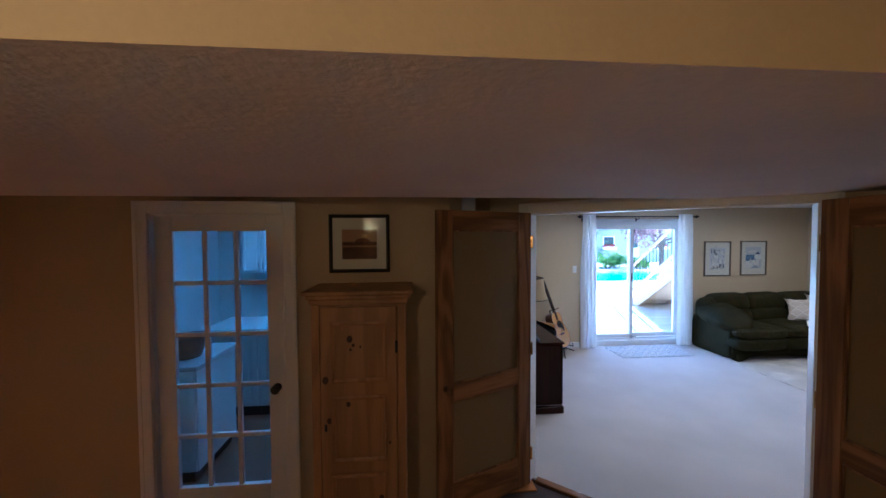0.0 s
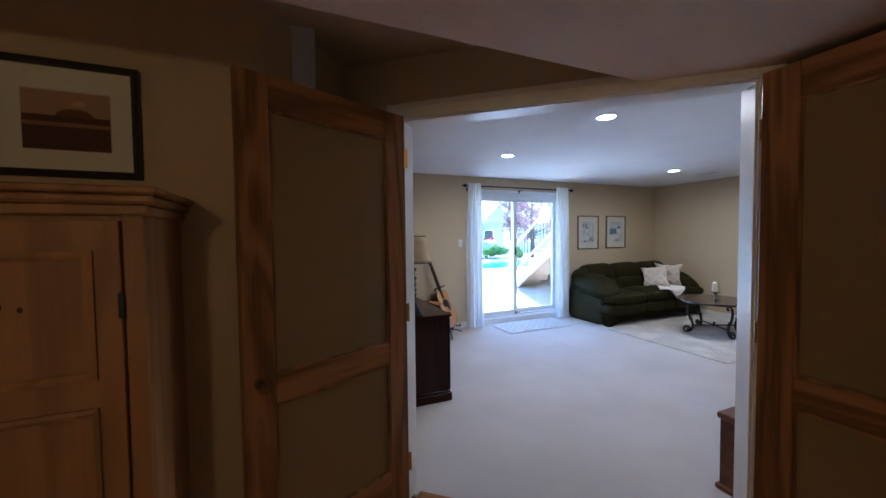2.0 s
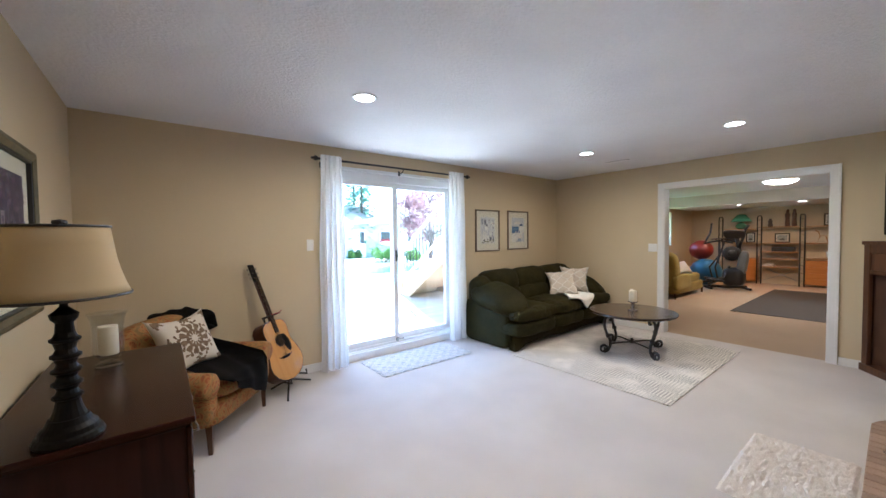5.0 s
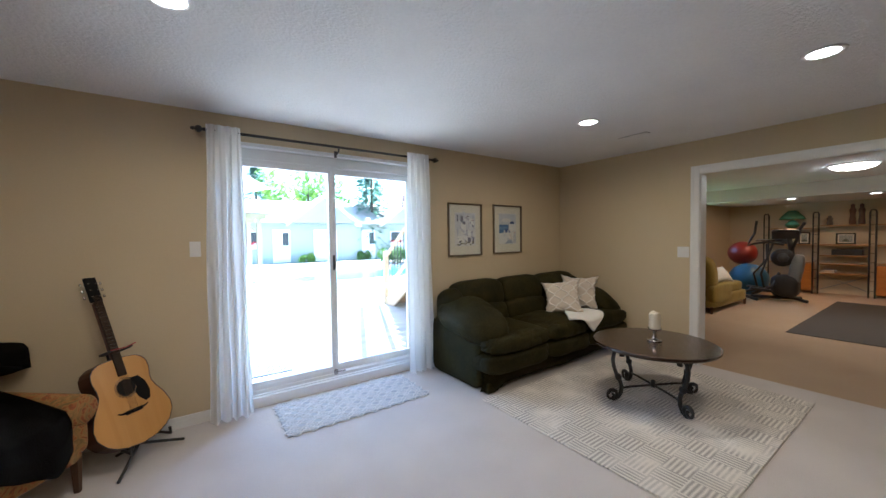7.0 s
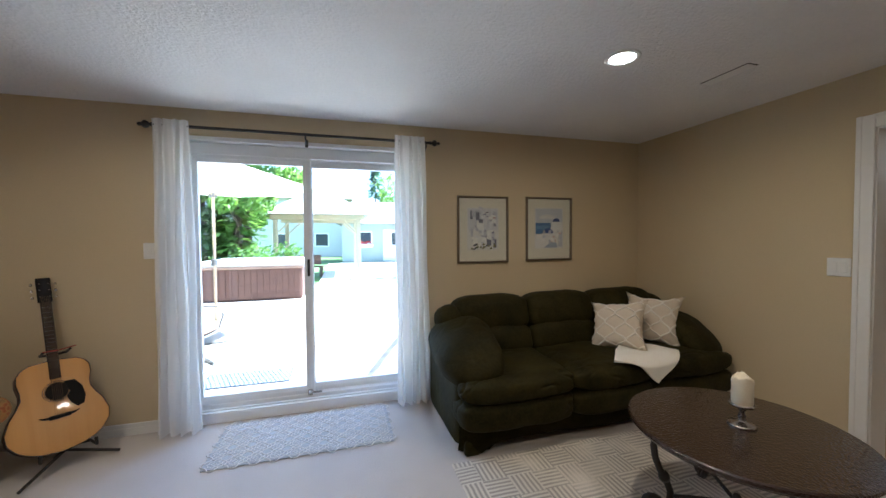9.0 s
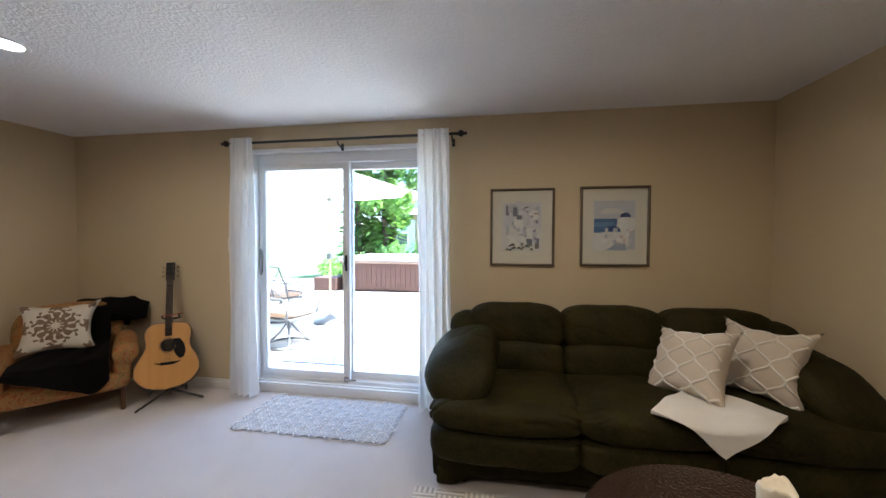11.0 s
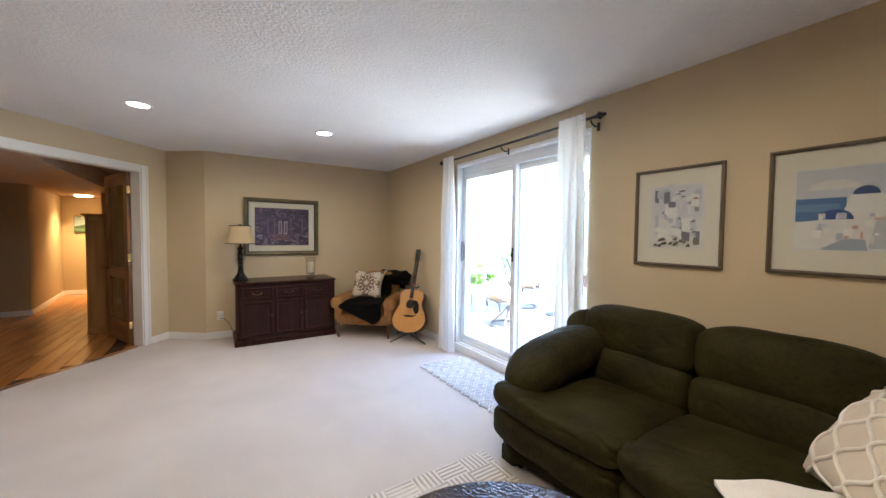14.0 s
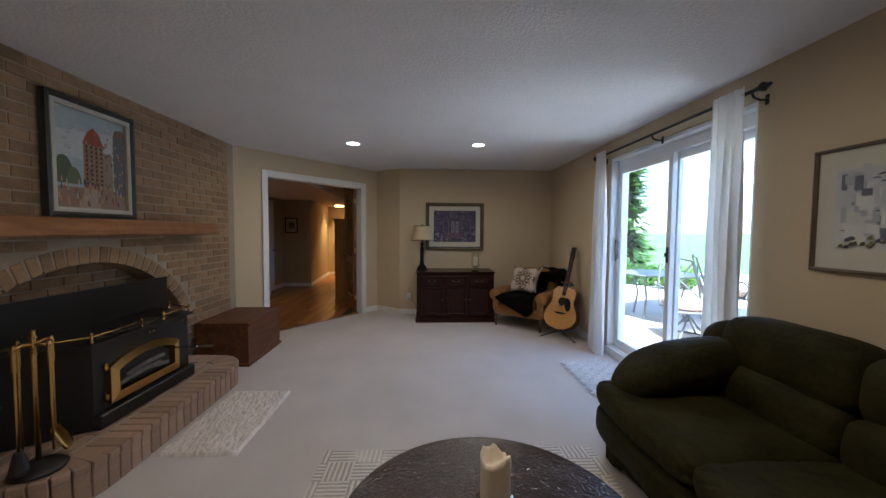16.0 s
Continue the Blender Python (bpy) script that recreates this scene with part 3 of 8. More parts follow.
for x in (2.74, 3.70, 4.66):
    bm = tube(bmesh.new(), [(x, 5.743, 2.17), (x, 5.70, 2.165), (x, 5.655, 2.18), (x, 5.645, 2.202)], 0.007, 8)
    box(bm, x - 0.012, 5.737, 2.14, x + 0.012, 5.744, 2.20, 0.002)
    part("bracket", bm, BLACK, rod)


# ---- pictures
def painted(name, polys, parent, label=""):
    """A flat print of coloured patches: (colour, outline, height above the ground sheet)."""
    bm = bmesh.new()
    mats, idx = [], []
    for colour, pts, lift in polys:
        key = tuple(round(c, 3) for c in colour)
        if key not in mats:
            mats.append(key)
        bm.faces.new([bm.verts.new((x, -lift, z)) for x, z in pts])
        idx.append(mats.index(key))
    me = bpy.data.meshes.new(name)
    bm.to_mesh(me)
    bm.free()
    for c in mats:
        me.materials.append(mat("print_ink", c, 0.7, None, 25, 160, 0.5))
    me.polygons.foreach_set("material_index", idx)
    ob = new(name, me)
    ob.parent = parent
    return tagged(ob, label)


def rect(x0, z0, x1, z1):
    return [(x0, z0), (x1, z0), (x1, z1), (x0, z1)]


def dome(x, z, r, n=10, k=1.0):
    return [(x + r * math.cos(math.pi * i / n), z + k * r * math.sin(math.pi * i / n)) for i in range(n + 1)]


MATBOARD = mat("cream_mat_board", (0.72, 0.68, 0.58), 0.85, (0.69, 0.65, 0.55), 4, 90)
PICGLASS = glass_mat("picture_glass", (0.96, 0.97, 0.96), 0.0, 0.004, 0.12)


def picture(name, w, h, fw, board, at, turn, frame_mat, label, polys, art, depth=0.025, board_mat=None, lip=None, glazed=True):
    """Framed picture on a wall: x along the wall, -y out of it, origin at the lower middle; art is the window (x0, z0, x1, z1)."""
    t = thing(name, at, turn, label, "picture")
    part("frame", frame_bm(-w / 2, 0, w / 2, h, fw, -depth, -0.001, 0.005), frame_mat, t)
    if lip:
        part("inner_lip", frame_bm(-w / 2 + fw, fw, w / 2 - fw, h - fw, lip[0], -depth + 0.008, -0.002, 0.002), lip[1], t)
    part("mat_board", boxm(-w / 2 + fw - 0.003, -0.009, fw - 0.003, w / 2 - fw + 0.003, -0.002, h - fw + 0.003), board_mat or MATBOARD, t)
    painted("print", polys, t).location = (0, -0.0095, 0)
    if glazed:
        g = part("glass", boxm(-w / 2 + fw - 0.002, -0.016, fw - 0.002, w / 2 - fw + 0.002, -0.014, h - fw + 0.002), PICGLASS, t)
        g.visible_shadow = False
    return t


random.seed(4)
PEWTERFRAME = mat("pewter_picture_frame", (0.20, 0.16, 0.115), 0.4, (0.14, 0.11, 0.075), 10, 90, metal=0.3)
# white village print
polys = [((0.74, 0.72, 0.70), rect(-0.155, 0.115, 0.155, 0.505), 0.0), ((0.66, 0.66, 0.70), rect(-0.145, 0.30, 0.145, 0.495), 0.0006)]
for k in range(46):
    x, z = random.uniform(-0.13, 0.11), random.uniform(0.13, 0.44)
    w, h = random.uniform(0.02, 0.06), random.uniform(0.03, 0.085)
    c = random.choice([(0.80, 0.79, 0.78), (0.74, 0.74, 0.77), (0.52, 0.53, 0.60), (0.62, 0.62, 0.68), (0.82, 0.80, 0.76), (0.30, 0.30, 0.36), (0.20, 0.20, 0.26)])
    sl_ = random.uniform(-0.012, 0.012)
    polys.append((c, [(x, z), (min(x + w, 0.145), z + sl_), (min(x + w, 0.145), z + h), (x, z + h - sl_)], 0.0012 + 0.00006 * k))
for k in range(14):
    x, z = random.uniform(-0.13, 0.12), random.uniform(0.16, 0.46)
    polys.append((random.choice([(0.13, 0.10, 0.14), (0.30, 0.12, 0.10), (0.20, 0.20, 0.30)]), dome(x, z, random.uniform(0.008, 0.018), 6, 0.6), 0.005 + 0.00005 * k))
for k in range(16):
    x, z = random.uniform(-0.145, 0.12), random.uniform(0.118, 0.165)
    polys.append((random.choice([(0.13, 0.13, 0.05), (0.22, 0.20, 0.10), (0.10, 0.10, 0.12)]), [(x, z - 0.002), (x + 0.025, z), (x + 0.02, z + 0.018), (x + 0.006, z + 0.014)], 0.006 + 0.00005 * k))
picture("picture", 0.497, 0.611, 0.018, 0, (5.2105, NY, 1.177), 0, PEWTERFRAME, "framed watercolour of white village houses, cream mat", polys, None)
# blue domes print
polys = [((0.74, 0.72, 0.70), rect(-0.155, 0.115, 0.155, 0.505), 0.0), ((0.58, 0.60, 0.66), rect(-0.147, 0.36, 0.147, 0.497), 0.0006), ((0.72, 0.70, 0.68), dome(-0.02, 0.40, 0.09, 8, 0.5), 0.0009),
         ((0.10, 0.19, 0.38), rect(-0.147, 0.255, 0.02, 0.362), 0.0012), ((0.16, 0.27, 0.47), rect(-0.147, 0.30, 0.0, 0.335), 0.0014), ((0.78, 0.76, 0.74), [(-0.147, 0.122), (0.147, 0.122), (0.147, 0.37), (0.03, 0.35), (0.0, 0.27), (-0.147, 0.25)], 0.0018),
         ((0.80, 0.79, 0.78), rect(0.03, 0.30, 0.125, 0.372), 0.0022), ((0.06, 0.09, 0.22), dome(0.078, 0.372, 0.04, 10, 0.9), 0.0026), ((0.06, 0.10, 0.30), dome(-0.01, 0.262, 0.055, 10, 0.85), 0.003),
         ((0.40, 0.44, 0.56), [(-0.06, 0.122), (0.09, 0.122), (0.08, 0.17), (0.02, 0.175)], 0.0032), ((0.55, 0.56, 0.62), [(0.09, 0.13), (0.147, 0.13), (0.147, 0.29), (0.11, 0.25)], 0.0034)]
for k in range(22):
    x, z = random.uniform(-0.14, 0.11), random.uniform(0.14, 0.28)
    polys.append((random.choice([(0.82, 0.80, 0.78), (0.62, 0.62, 0.68), (0.74, 0.70, 0.64), (0.48, 0.50, 0.58), (0.62, 0.42, 0.33)]), rect(x, z, x + random.uniform(0.008, 0.03), z + random.uniform(0.01, 0.035)), 0.004 + 0.00005 * k))
picture("picture", 0.497, 0.608, 0.018, 0, (5.897, NY, 1.185), 0, PEWTERFRAME, "framed watercolour of blue-domed white houses by the sea", polys, None)
# purple porch painting
polys = [((0.075, 0.055, 0.11), rect(-0.345, 0.135, 0.345, 0.645), 0.0)]
for k in range(520):
    x, z = random.uniform(-0.34, 0.34), random.uniform(0.14, 0.64)
    c = random.choice([(0.10, 0.065, 0.15), (0.16, 0.09, 0.19), (0.08, 0.07, 0.15), (0.09, 0.09, 0.12), (0.20, 0.12, 0.20), (0.15, 0.14, 0.22), (0.23, 0.18, 0.25), (0.05, 0.045, 0.075)])
    if z < 0.30 and random.random() < 0.25:
        c = (0.33, 0.28, 0.36)
    r = random.uniform(0.006, 0.022)
    polys.append((c, [(min(max(x + 1.3 * r * math.cos(a_) * random.uniform(0.5, 1.3), -0.344), 0.344), min(max(z + 0.6 * r * math.sin(a_), 0.136), 0.644)) for a_ in np.linspace(0, 5.4, 7)], 0.0005 + 0.000006 * k))
for x in (-0.055, 0.015):
    polys.append(((0.40, 0.35, 0.38), rect(x, 0.29, x + 0.045, 0.47), 0.0042)), polys.append(((0.15, 0.11, 0.19), rect(x + 0.012, 0.31, x + 0.033, 0.45), 0.0044))
for k in range(4):
    polys.append(((0.24, 0.13, 0.17), rect(-0.12 - 0.015 * k, 0.265 - 0.018 * k, 0.09 + 0.01 * k, 0.275 - 0.018 * k), 0.0046))
for x in (-0.19, -0.11, 0.10, 0.25):
    polys.append(((0.19, 0.15, 0.22), rect(x, 0.29, x + 0.012, 0.52), 0.0045))
GILT = mat("antique_gilt_frame", (0.17, 0.135, 0.06), 0.45, (0.08, 0.07, 0.035), 14, 90, metal=0.35)
picture("picture", 0.95, 0.775, 0.045, 0, (WX, 4.15, 1.058), 90, GILT, "large framed painting of a purple porch garden, cream mat", polys, None, 0.035, None, (0.012, BLACK))

# ---- recessed lamps, vent, switches
GLOW = glow_mat("lamp_disc_glow", (1.0, 0.93, 0.82), 4)
for k, (x, y, z) in enumerate([(*p, CEIL_Z) for p in POTS] + [(12.9, 4.46, 2.11), (12.85, 3.31, 2.11)]):
    t = thing("recessed_light", (x, y, z), 0, "round white recessed ceiling light, switched on", "ceiling light", "recessed ceiling lights")
    part("trim_ring", lathe(bmesh.new(), [(0.068, -0.001), (0.068, -0.006), (0.085, -0.008), (0.092, -0.004), (0.092, -0.001)], 32), WHITE, t, smooth=True)
    part("lens", lathe(bmesh.new(), [(0, -0.0035), (0.067, -0.0035), (0.067, -0.001), (0, -0.001)], 32), GLOW, t, "glowing lens")
t = thing("ceiling_vent", (6.21, 4.30, CEIL_Z), 90, "white metal slatted ceiling vent", "vent")
part("frame", frame_bm(-0.15, -0.05, 0.15, 0.05, 0.014, -0.008, -0.001), WHITE, t).matrix_local = pose(0, 0, 0, -90, 0, 0)
# dark sheet standing for the shade inside the duct, behind the slats
VENTDARK = mat("vent_duct_shade", (0.05, 0.05, 0.05), 0.7)
part("duct_shade", boxm(-0.14, -0.04, -0.002, 0.14, 0.04, -0.0005), VENTDARK, t)
for k in range(8):
    part("slat", box(bmesh.new(), -0.135, -0.0035, -0.0008, 0.135, 0.0035, 0.0008, m=pose(0, -0.03 + 0.0088 * k, -0.005, 35, 0, 0)), WHITE, t)
for label, at, turn, n in (("white double light switch by the patio door", (2.615, NY, 1.33), 0, 1), ("white double light switch by the wide opening", (EX, 4.15, 1.205), -90, 2)):
    t = thing("light_switch", at, turn, label, "switch")
    part("plate", boxm(-0.035 - 0.023 * (n - 1), -0.006, -0.058, 0.035 + 0.023 * (n - 1), 0, 0.058, 0.003), WHITE, t)
    for k in range(n):
        part("rocker", boxm(-0.016 + 0.046 * (k - (n - 1) / 2), -0.010, -0.033, 0.016 + 0.046 * (k - (n - 1) / 2), -0.005, 0.033, 0.002), WHITE, t)
t = thing("power_outlet", (WX, 3.40, 0.29), 90, "white wall outlet with a plugged-in lamp cord", "outlet")
part("plate", boxm(-0.036, -0.006, -0.058, 0.036, 0, 0.058, 0.003), WHITE, t)
part("plug", boxm(-0.018, -0.03, -0.045, 0.018, -0.006, 0.012, 0.004), WHITE, t)
part("adapter", boxm(-0.028, -0.045, 0.0, 0.028, -0.006, 0.05, 0.006), WHITE, t)
part("cord", tube(bmesh.new(), [(0.0, -0.03, -0.03), (0.05, -0.06, -0.04), (0.10, -0.05, -0.10), (0.13, -0.03, -0.2), (0.16, -0.03, -0.27)], 0.004, 6), BLACK, t)


# ---- sofa
sofa = thing("sofa", (5.80, 5.20, 0), 0, "dark green suede three-seat sofa with pillow arms, slightly creased", "sofa")
bm = boxm(-1.10, -0.36, 0.09, 1.10, 0.44, 0.30, 0.03, seg=2)
box(bm, -1.08, 0.22, 0.28, 1.08, 0.46, 0.78, 0.06, seg=3)
part("frame", bm, SOFA, sofa, smooth=True)
for s in (-1, 1):
    for y in (-0.37, 0.38):
        part("foot", boxm(s * 1.05 - 0.05, y - 0.04, 0, s * 1.05 + 0.05, y + 0.04, 0.10, 0.01), SOFA, sofa)
def skirt(u, v):
    x = -1.13 + 2.26 * u
    e = min(1, (1.13 - abs(x)) / 0.16)
    bottom = 0.012 if e < 0.999 else 0.055 + 0.02 * math.sin(x * 3) ** 2
    if e >= 0.999 and abs(x) > 0.93:
        bottom = 0.03
    z = bottom + (0.27 - bottom) * v
    return (x, -0.405 - 0.03 * math.sin(v * math.pi) + 0.07 * max(0, 1 - e) ** 2 + 0.004 * math.sin(x * 14 + v * 3), z)
part("skirt", sheet(bmesh.new(), skirt, 80, 8, 0.03), SOFA, sofa, smooth=True)
for k, x in enumerate((-0.645, 0.0, 0.645)):
    w = 0.66
    e = (-1, 0, 1)[k]                        # the outer pads run on past the arms to the sofa's ends
    wf, xf = (0.70, 0.0) if not e else (0.825, e * 0.727)
    part("front_pad", soft(bmesh.new(), (xf, -0.31, 0.265), (wf, 0.38, 0.19), 5.0, 34, (0, 0.08, 0.03), 0.008, freq=5, crease=0.005), SOFA, sofa, smooth=True)
    seat = part("seat_cushion", soft(bmesh.new(), (x, -0.08, 0.415), (w, 0.76, 0.19), 5, 46, (0.0, 0.02, 0.16), 0.012, freq=5, crease=0.008), SOFA, sofa, smooth=True)
    part("front_roll", soft(bmesh.new(), (xf, -0.395, 0.425), (wf, 0.23, 0.165), 3.2, 36, (0.01, 0.06, 0.05), 0.010, freq=5, crease=0.007), SOFA, seat, smooth=True)
    tilt = pose(x, 0.20, 0.555, -13, 0, 0)
    part("lumbar_cushion", soft(bmesh.new(), (0, 0, 0), (w, 0.26, 0.25), 4.4, 38, (0.0, 0.26, 0.05), 0.010, tilt, 5, 0.006), SOFA, sofa, smooth=True)
    tilt = pose(x, 0.275, 0.765, -10, 0, 0)
    part("back_cushion", soft(bmesh.new(), (0, 0, 0), (w + 0.01, 0.28, 0.31), 4.2, 40, (0.0, 0.24, 0.06), 0.010, tilt, 5, 0.006), SOFA, sofa, smooth=True)
for s in (-1, 1):
    bm = soft(bmesh.new(), (s * 1.03, 0.07, 0.28), (0.21, 0.76, 0.56), 9, 18, (0.04, 0.02, 0), 0.006)
    arm = part("arm", bm, SOFA, sofa, smooth=True)
    bm = soft(bmesh.new(), (0, 0, 0), (0.45, 0.80, 0.25), 2.7, 42, (0.05, 0.03, 0.10), 0.014, freq=5, crease=0.008)
    for v in bm.verts:                       # the pad droops over the front
        f_ = max(0.0, -v.co.y / 0.40)
        v.co.z -= 0.085 * f_ ** 2.0
        v.co.x *= 1 + 0.06 * f_ ** 2
    bmesh.ops.transform(bm, matrix=pose(s * 0.99, -0.03, 0.615, 9, s * 20, s * 4), verts=bm.verts)
    part("arm_pillow", bm, SOFA, arm, smooth=True)
    bm = soft(bmesh.new(), (0, 0, 0), (0.22, 0.30, 0.36), 3.2, 26, (0.06, 0.08, 0.08), 0.012, crease=0.004, m=pose(s * 0.97, 0.27, 0.665, -12, s * 22, 0))
    part("wing", bm, SOFA, arm, smooth=True)


# ---- cushions and throw
def pillow_point(u, v, w, h, t, side):
    """Knife-edged square cushion with drawn-out corners, u and v in -1..1."""
    pin = 1 - 0.25 * (1 - u * u) * abs(v) ** 3
    pin2 = 1 - 0.25 * (1 - v * v) * abs(u) ** 3
    d = max(0.0, (1 - abs(u) ** 2.4)) ** 0.55 * max(0.0, (1 - abs(v) ** 2.4)) ** 0.55
    return Vector((u * w / 2 * pin2, -side * (t / 2 * d + 0.002), v * h / 2 * pin))


def pillow(name, w, h, t, m, material, label, back=None):
    bm = bmesh.new()
    n = 22
    grids = []
    for side in (1, -1):
        grids.append([[bm.verts.new(pillow_point(-1 + 2 * i / n, -1 + 2 * j / n, w, h, t, side)) for j in range(n + 1)] for i in range(n + 1)])
        g = grids[-1]
        for i in range(n):
            for j in range(n):
                bm.faces.new((g[i][j], g[i + 1][j], g[i + 1][j + 1], g[i][j + 1]))
    bmesh.ops.remove_doubles(bm, verts=bm.verts, dist=0.005)
    ob = thing(name, (0, 0, 0), 0, label, "cushion")
    ob.matrix_world = m
    part("cover", bm, material, ob, smooth=True)
    return ob


def ogee(ob, w, h, t, nx, nz, material, radius):
    """Raised trellis of wavy cords on the front of a cushion."""
    bm = bmesh.new()
    for k in range(-1, nx + 2):
        for s in (-1, 1):
            pts = []
            for i in range(61):
                v = -0.97 + 1.94 * i / 60
                ph = (v + 1) / 2 * nz * 2 * math.pi
                u = -1 + 2 * (k + 0.5 * (k % 1) + 0.25 * s * (1 + math.cos(ph)) / 1.0) / nx
                if abs(u) < 0.95:
                    p = pillow_point(u, v, w, h, t, 1)
                    pts.append(p + Vector((0, -0.001, 0)))
                else:
                    if len(pts) > 2:
                        tube(bm, pts, radius, 5)
                    pts = []
            if len(pts) > 2:
                tube(bm, pts, radius, 5)
    part("trellis_cord", bm, material, ob, "raised ivory trellis cord", smooth=True)


LINEN = mat("oatmeal_linen", (0.66, 0.58, 0.47), 0.9, (0.58, 0.50, 0.40), 5, 220, bump=0.5, bump_scale=300)
def propped(centre, along, up):
    x = Vector(along).normalized()
    y = Vector(up).normalized().cross(x).normalized()
    z = x.cross(y)
    return Matrix.Translation(centre) @ Matrix((x, y, z)).transposed().to_4x4()


for m_ in (propped((6.135, 5.09, 0.672), (0.25, -0.35, 0.06), (0.18, 0.177, 0.36)), propped((6.52, 5.12, 0.69), (0.23, -0.34, 0.0), (0.12, 0.06, 0.40))):
    p = pillow("throw_pillow", 0.46, 0.46, 0.19, m_, LINEN, "oatmeal square throw pillow with an ivory trellis, propped on the sofa")
    ogee(p, 0.46, 0.46, 0.19, 3, 3, IVORY, 0.0078)
    p["group"] = "pillows on the sofa"


def throw(u, v, under=0.0):
    # a folded square laid cornerwise on the seat, its front corner hanging over the edge
    a, b, c, d = Vector((5.80, 0.29)), Vector((6.09, 0.565)), Vector((6.43, 0.25)), Vector((6.14, -0.03))
    p = (a.lerp(b, u)).lerp(d.lerp(c, u), v)
    far = p.y - 0.33
    y, z = 5.05 - p.y, 0.548 + 0.007 * math.sin(p.x * 19 + p.y * 7) + 0.006 * math.sin(p.y * 23 - p.x * 9)
    if far > -0.06:                          # rolls over the seat's front and falls
        q = min(1.0, (far + 0.06) / 0.16)
        z -= 0.055 * q * q + max(0.0, far - 0.10) * 0.92
        y = 5.05 - (0.27 + 0.135 * math.sin(q * math.pi / 2))
    hang = max(0.0, min(1.0, (far + 0.06) / 0.16))
    return (p.x + 0.006 * math.sin(p.y * 31), y + under * hang, z - under * (1 - hang))


def padded(f, n, depth):
    """A closed pad: an upper sheet, an under sheet set back by depth, and the rim between them."""
    bm = bmesh.new()
    grids = [[[bm.verts.new(f(i / n, j / n, d)) for j in range(n + 1)] for i in range(n + 1)] for d in (0.0, depth)]
    for g in grids:
        for i in range(n):
            for j in range(n):
                bm.faces.new((g[i][j], g[i + 1][j], g[i + 1][j + 1], g[i][j + 1]))
    ring = [(i, 0) for i in range(n)] + [(n, j) for j in range(n)] + [(n - i, n) for i in range(n)] + [(0, n - j) for j in range(n)]
    for (a, b), (c, d) in zip(ring, ring[1:] + ring[:1]):
        bm.faces.new((grids[0][a][b], grids[0][c][d], grids[1][c][d], grids[1][a][b]))
    return bm


solo("throw_blanket", padded(throw, 50, 0.022), mat("white_fleece", (0.90, 0.88, 0.83), 0.95, (0.80, 0.76, 0.69), 8, 200, bump=0.7, bump_scale=180, sheen=0.3), "small white fleece blanket draped over the sofa seat", "blanket")


# ---- coffee table
HAMMER = bpy.data.materials.new("hammered_bronze")
HAMMER.use_nodes = True
hn, hl = HAMMER.node_tree.nodes, HAMMER.node_tree.links
hb, hv, hbp, htc = hn["Principled BSDF"], hn.new("ShaderNodeTexVoronoi"), hn.new("ShaderNodeBump"), hn.new("ShaderNodeTexCoord")
hb.inputs["Base Color"].default_value, hb.inputs["Metallic"].default_value, hb.inputs["Roughness"].default_value = (0.030, 0.014, 0.010, 1), 0.15, 0.22
hb.inputs["Coat Weight"].default_value, hb.inputs["Coat Roughness"].default_value = 0.5, 0.1
hv.inputs["Scale"].default_value, hv.feature = 95, "SMOOTH_F1"
hl.new(htc.outputs["Object"], hv.inputs["Vector"]), hl.new(hv.outputs["Distance"], hbp.inputs["Height"])
hbp.inputs["Strength"].default_value, hbp.inputs["Distance"].default_value = 0.7, 0.004
hl.new(hbp.outputs[0], hb.inputs["Normal"]), hl.new(hbp.outputs[0], hb.inputs["Coat Normal"])
TX, TY, TZ = 5.76, 3.90, 0.50
table = thing("coffee_table", (TX, TY, 0), 0, "round hammered bronze coffee table with scrolled iron legs", "coffee table")
part("tabletop", lathe(bmesh.new(), [(0, TZ - 0.03), (0.438, TZ - 0.03), (0.458, TZ - 0.028), (0.466, TZ - 0.016), (0.464, TZ - 0.004), (0.455, TZ), (0, TZ)], 72), HAMMER, table, smooth=False)
legprof = []
for i in range(15):                       # lower scroll
    a_ = math.radians(-250 + i * 30)
    r_ = 0.012 + 0.0026 * i
    legprof.append((0.355 + r_ * math.cos(a_), 0.062 + r_ * math.sin(a_)))
legprof += [(0.335, 0.022), (0.300, 0.045), (0.275, 0.085), (0.272, 0.135), (0.290, 0.185), (0.318, 0.235), (0.338, 0.29), (0.345, 0.345), (0.335, 0.395), (0.305, 0.425), (0.270, 0.420), (0.252, 0.395), (0.262, 0.372), (0.282, 0.378)]
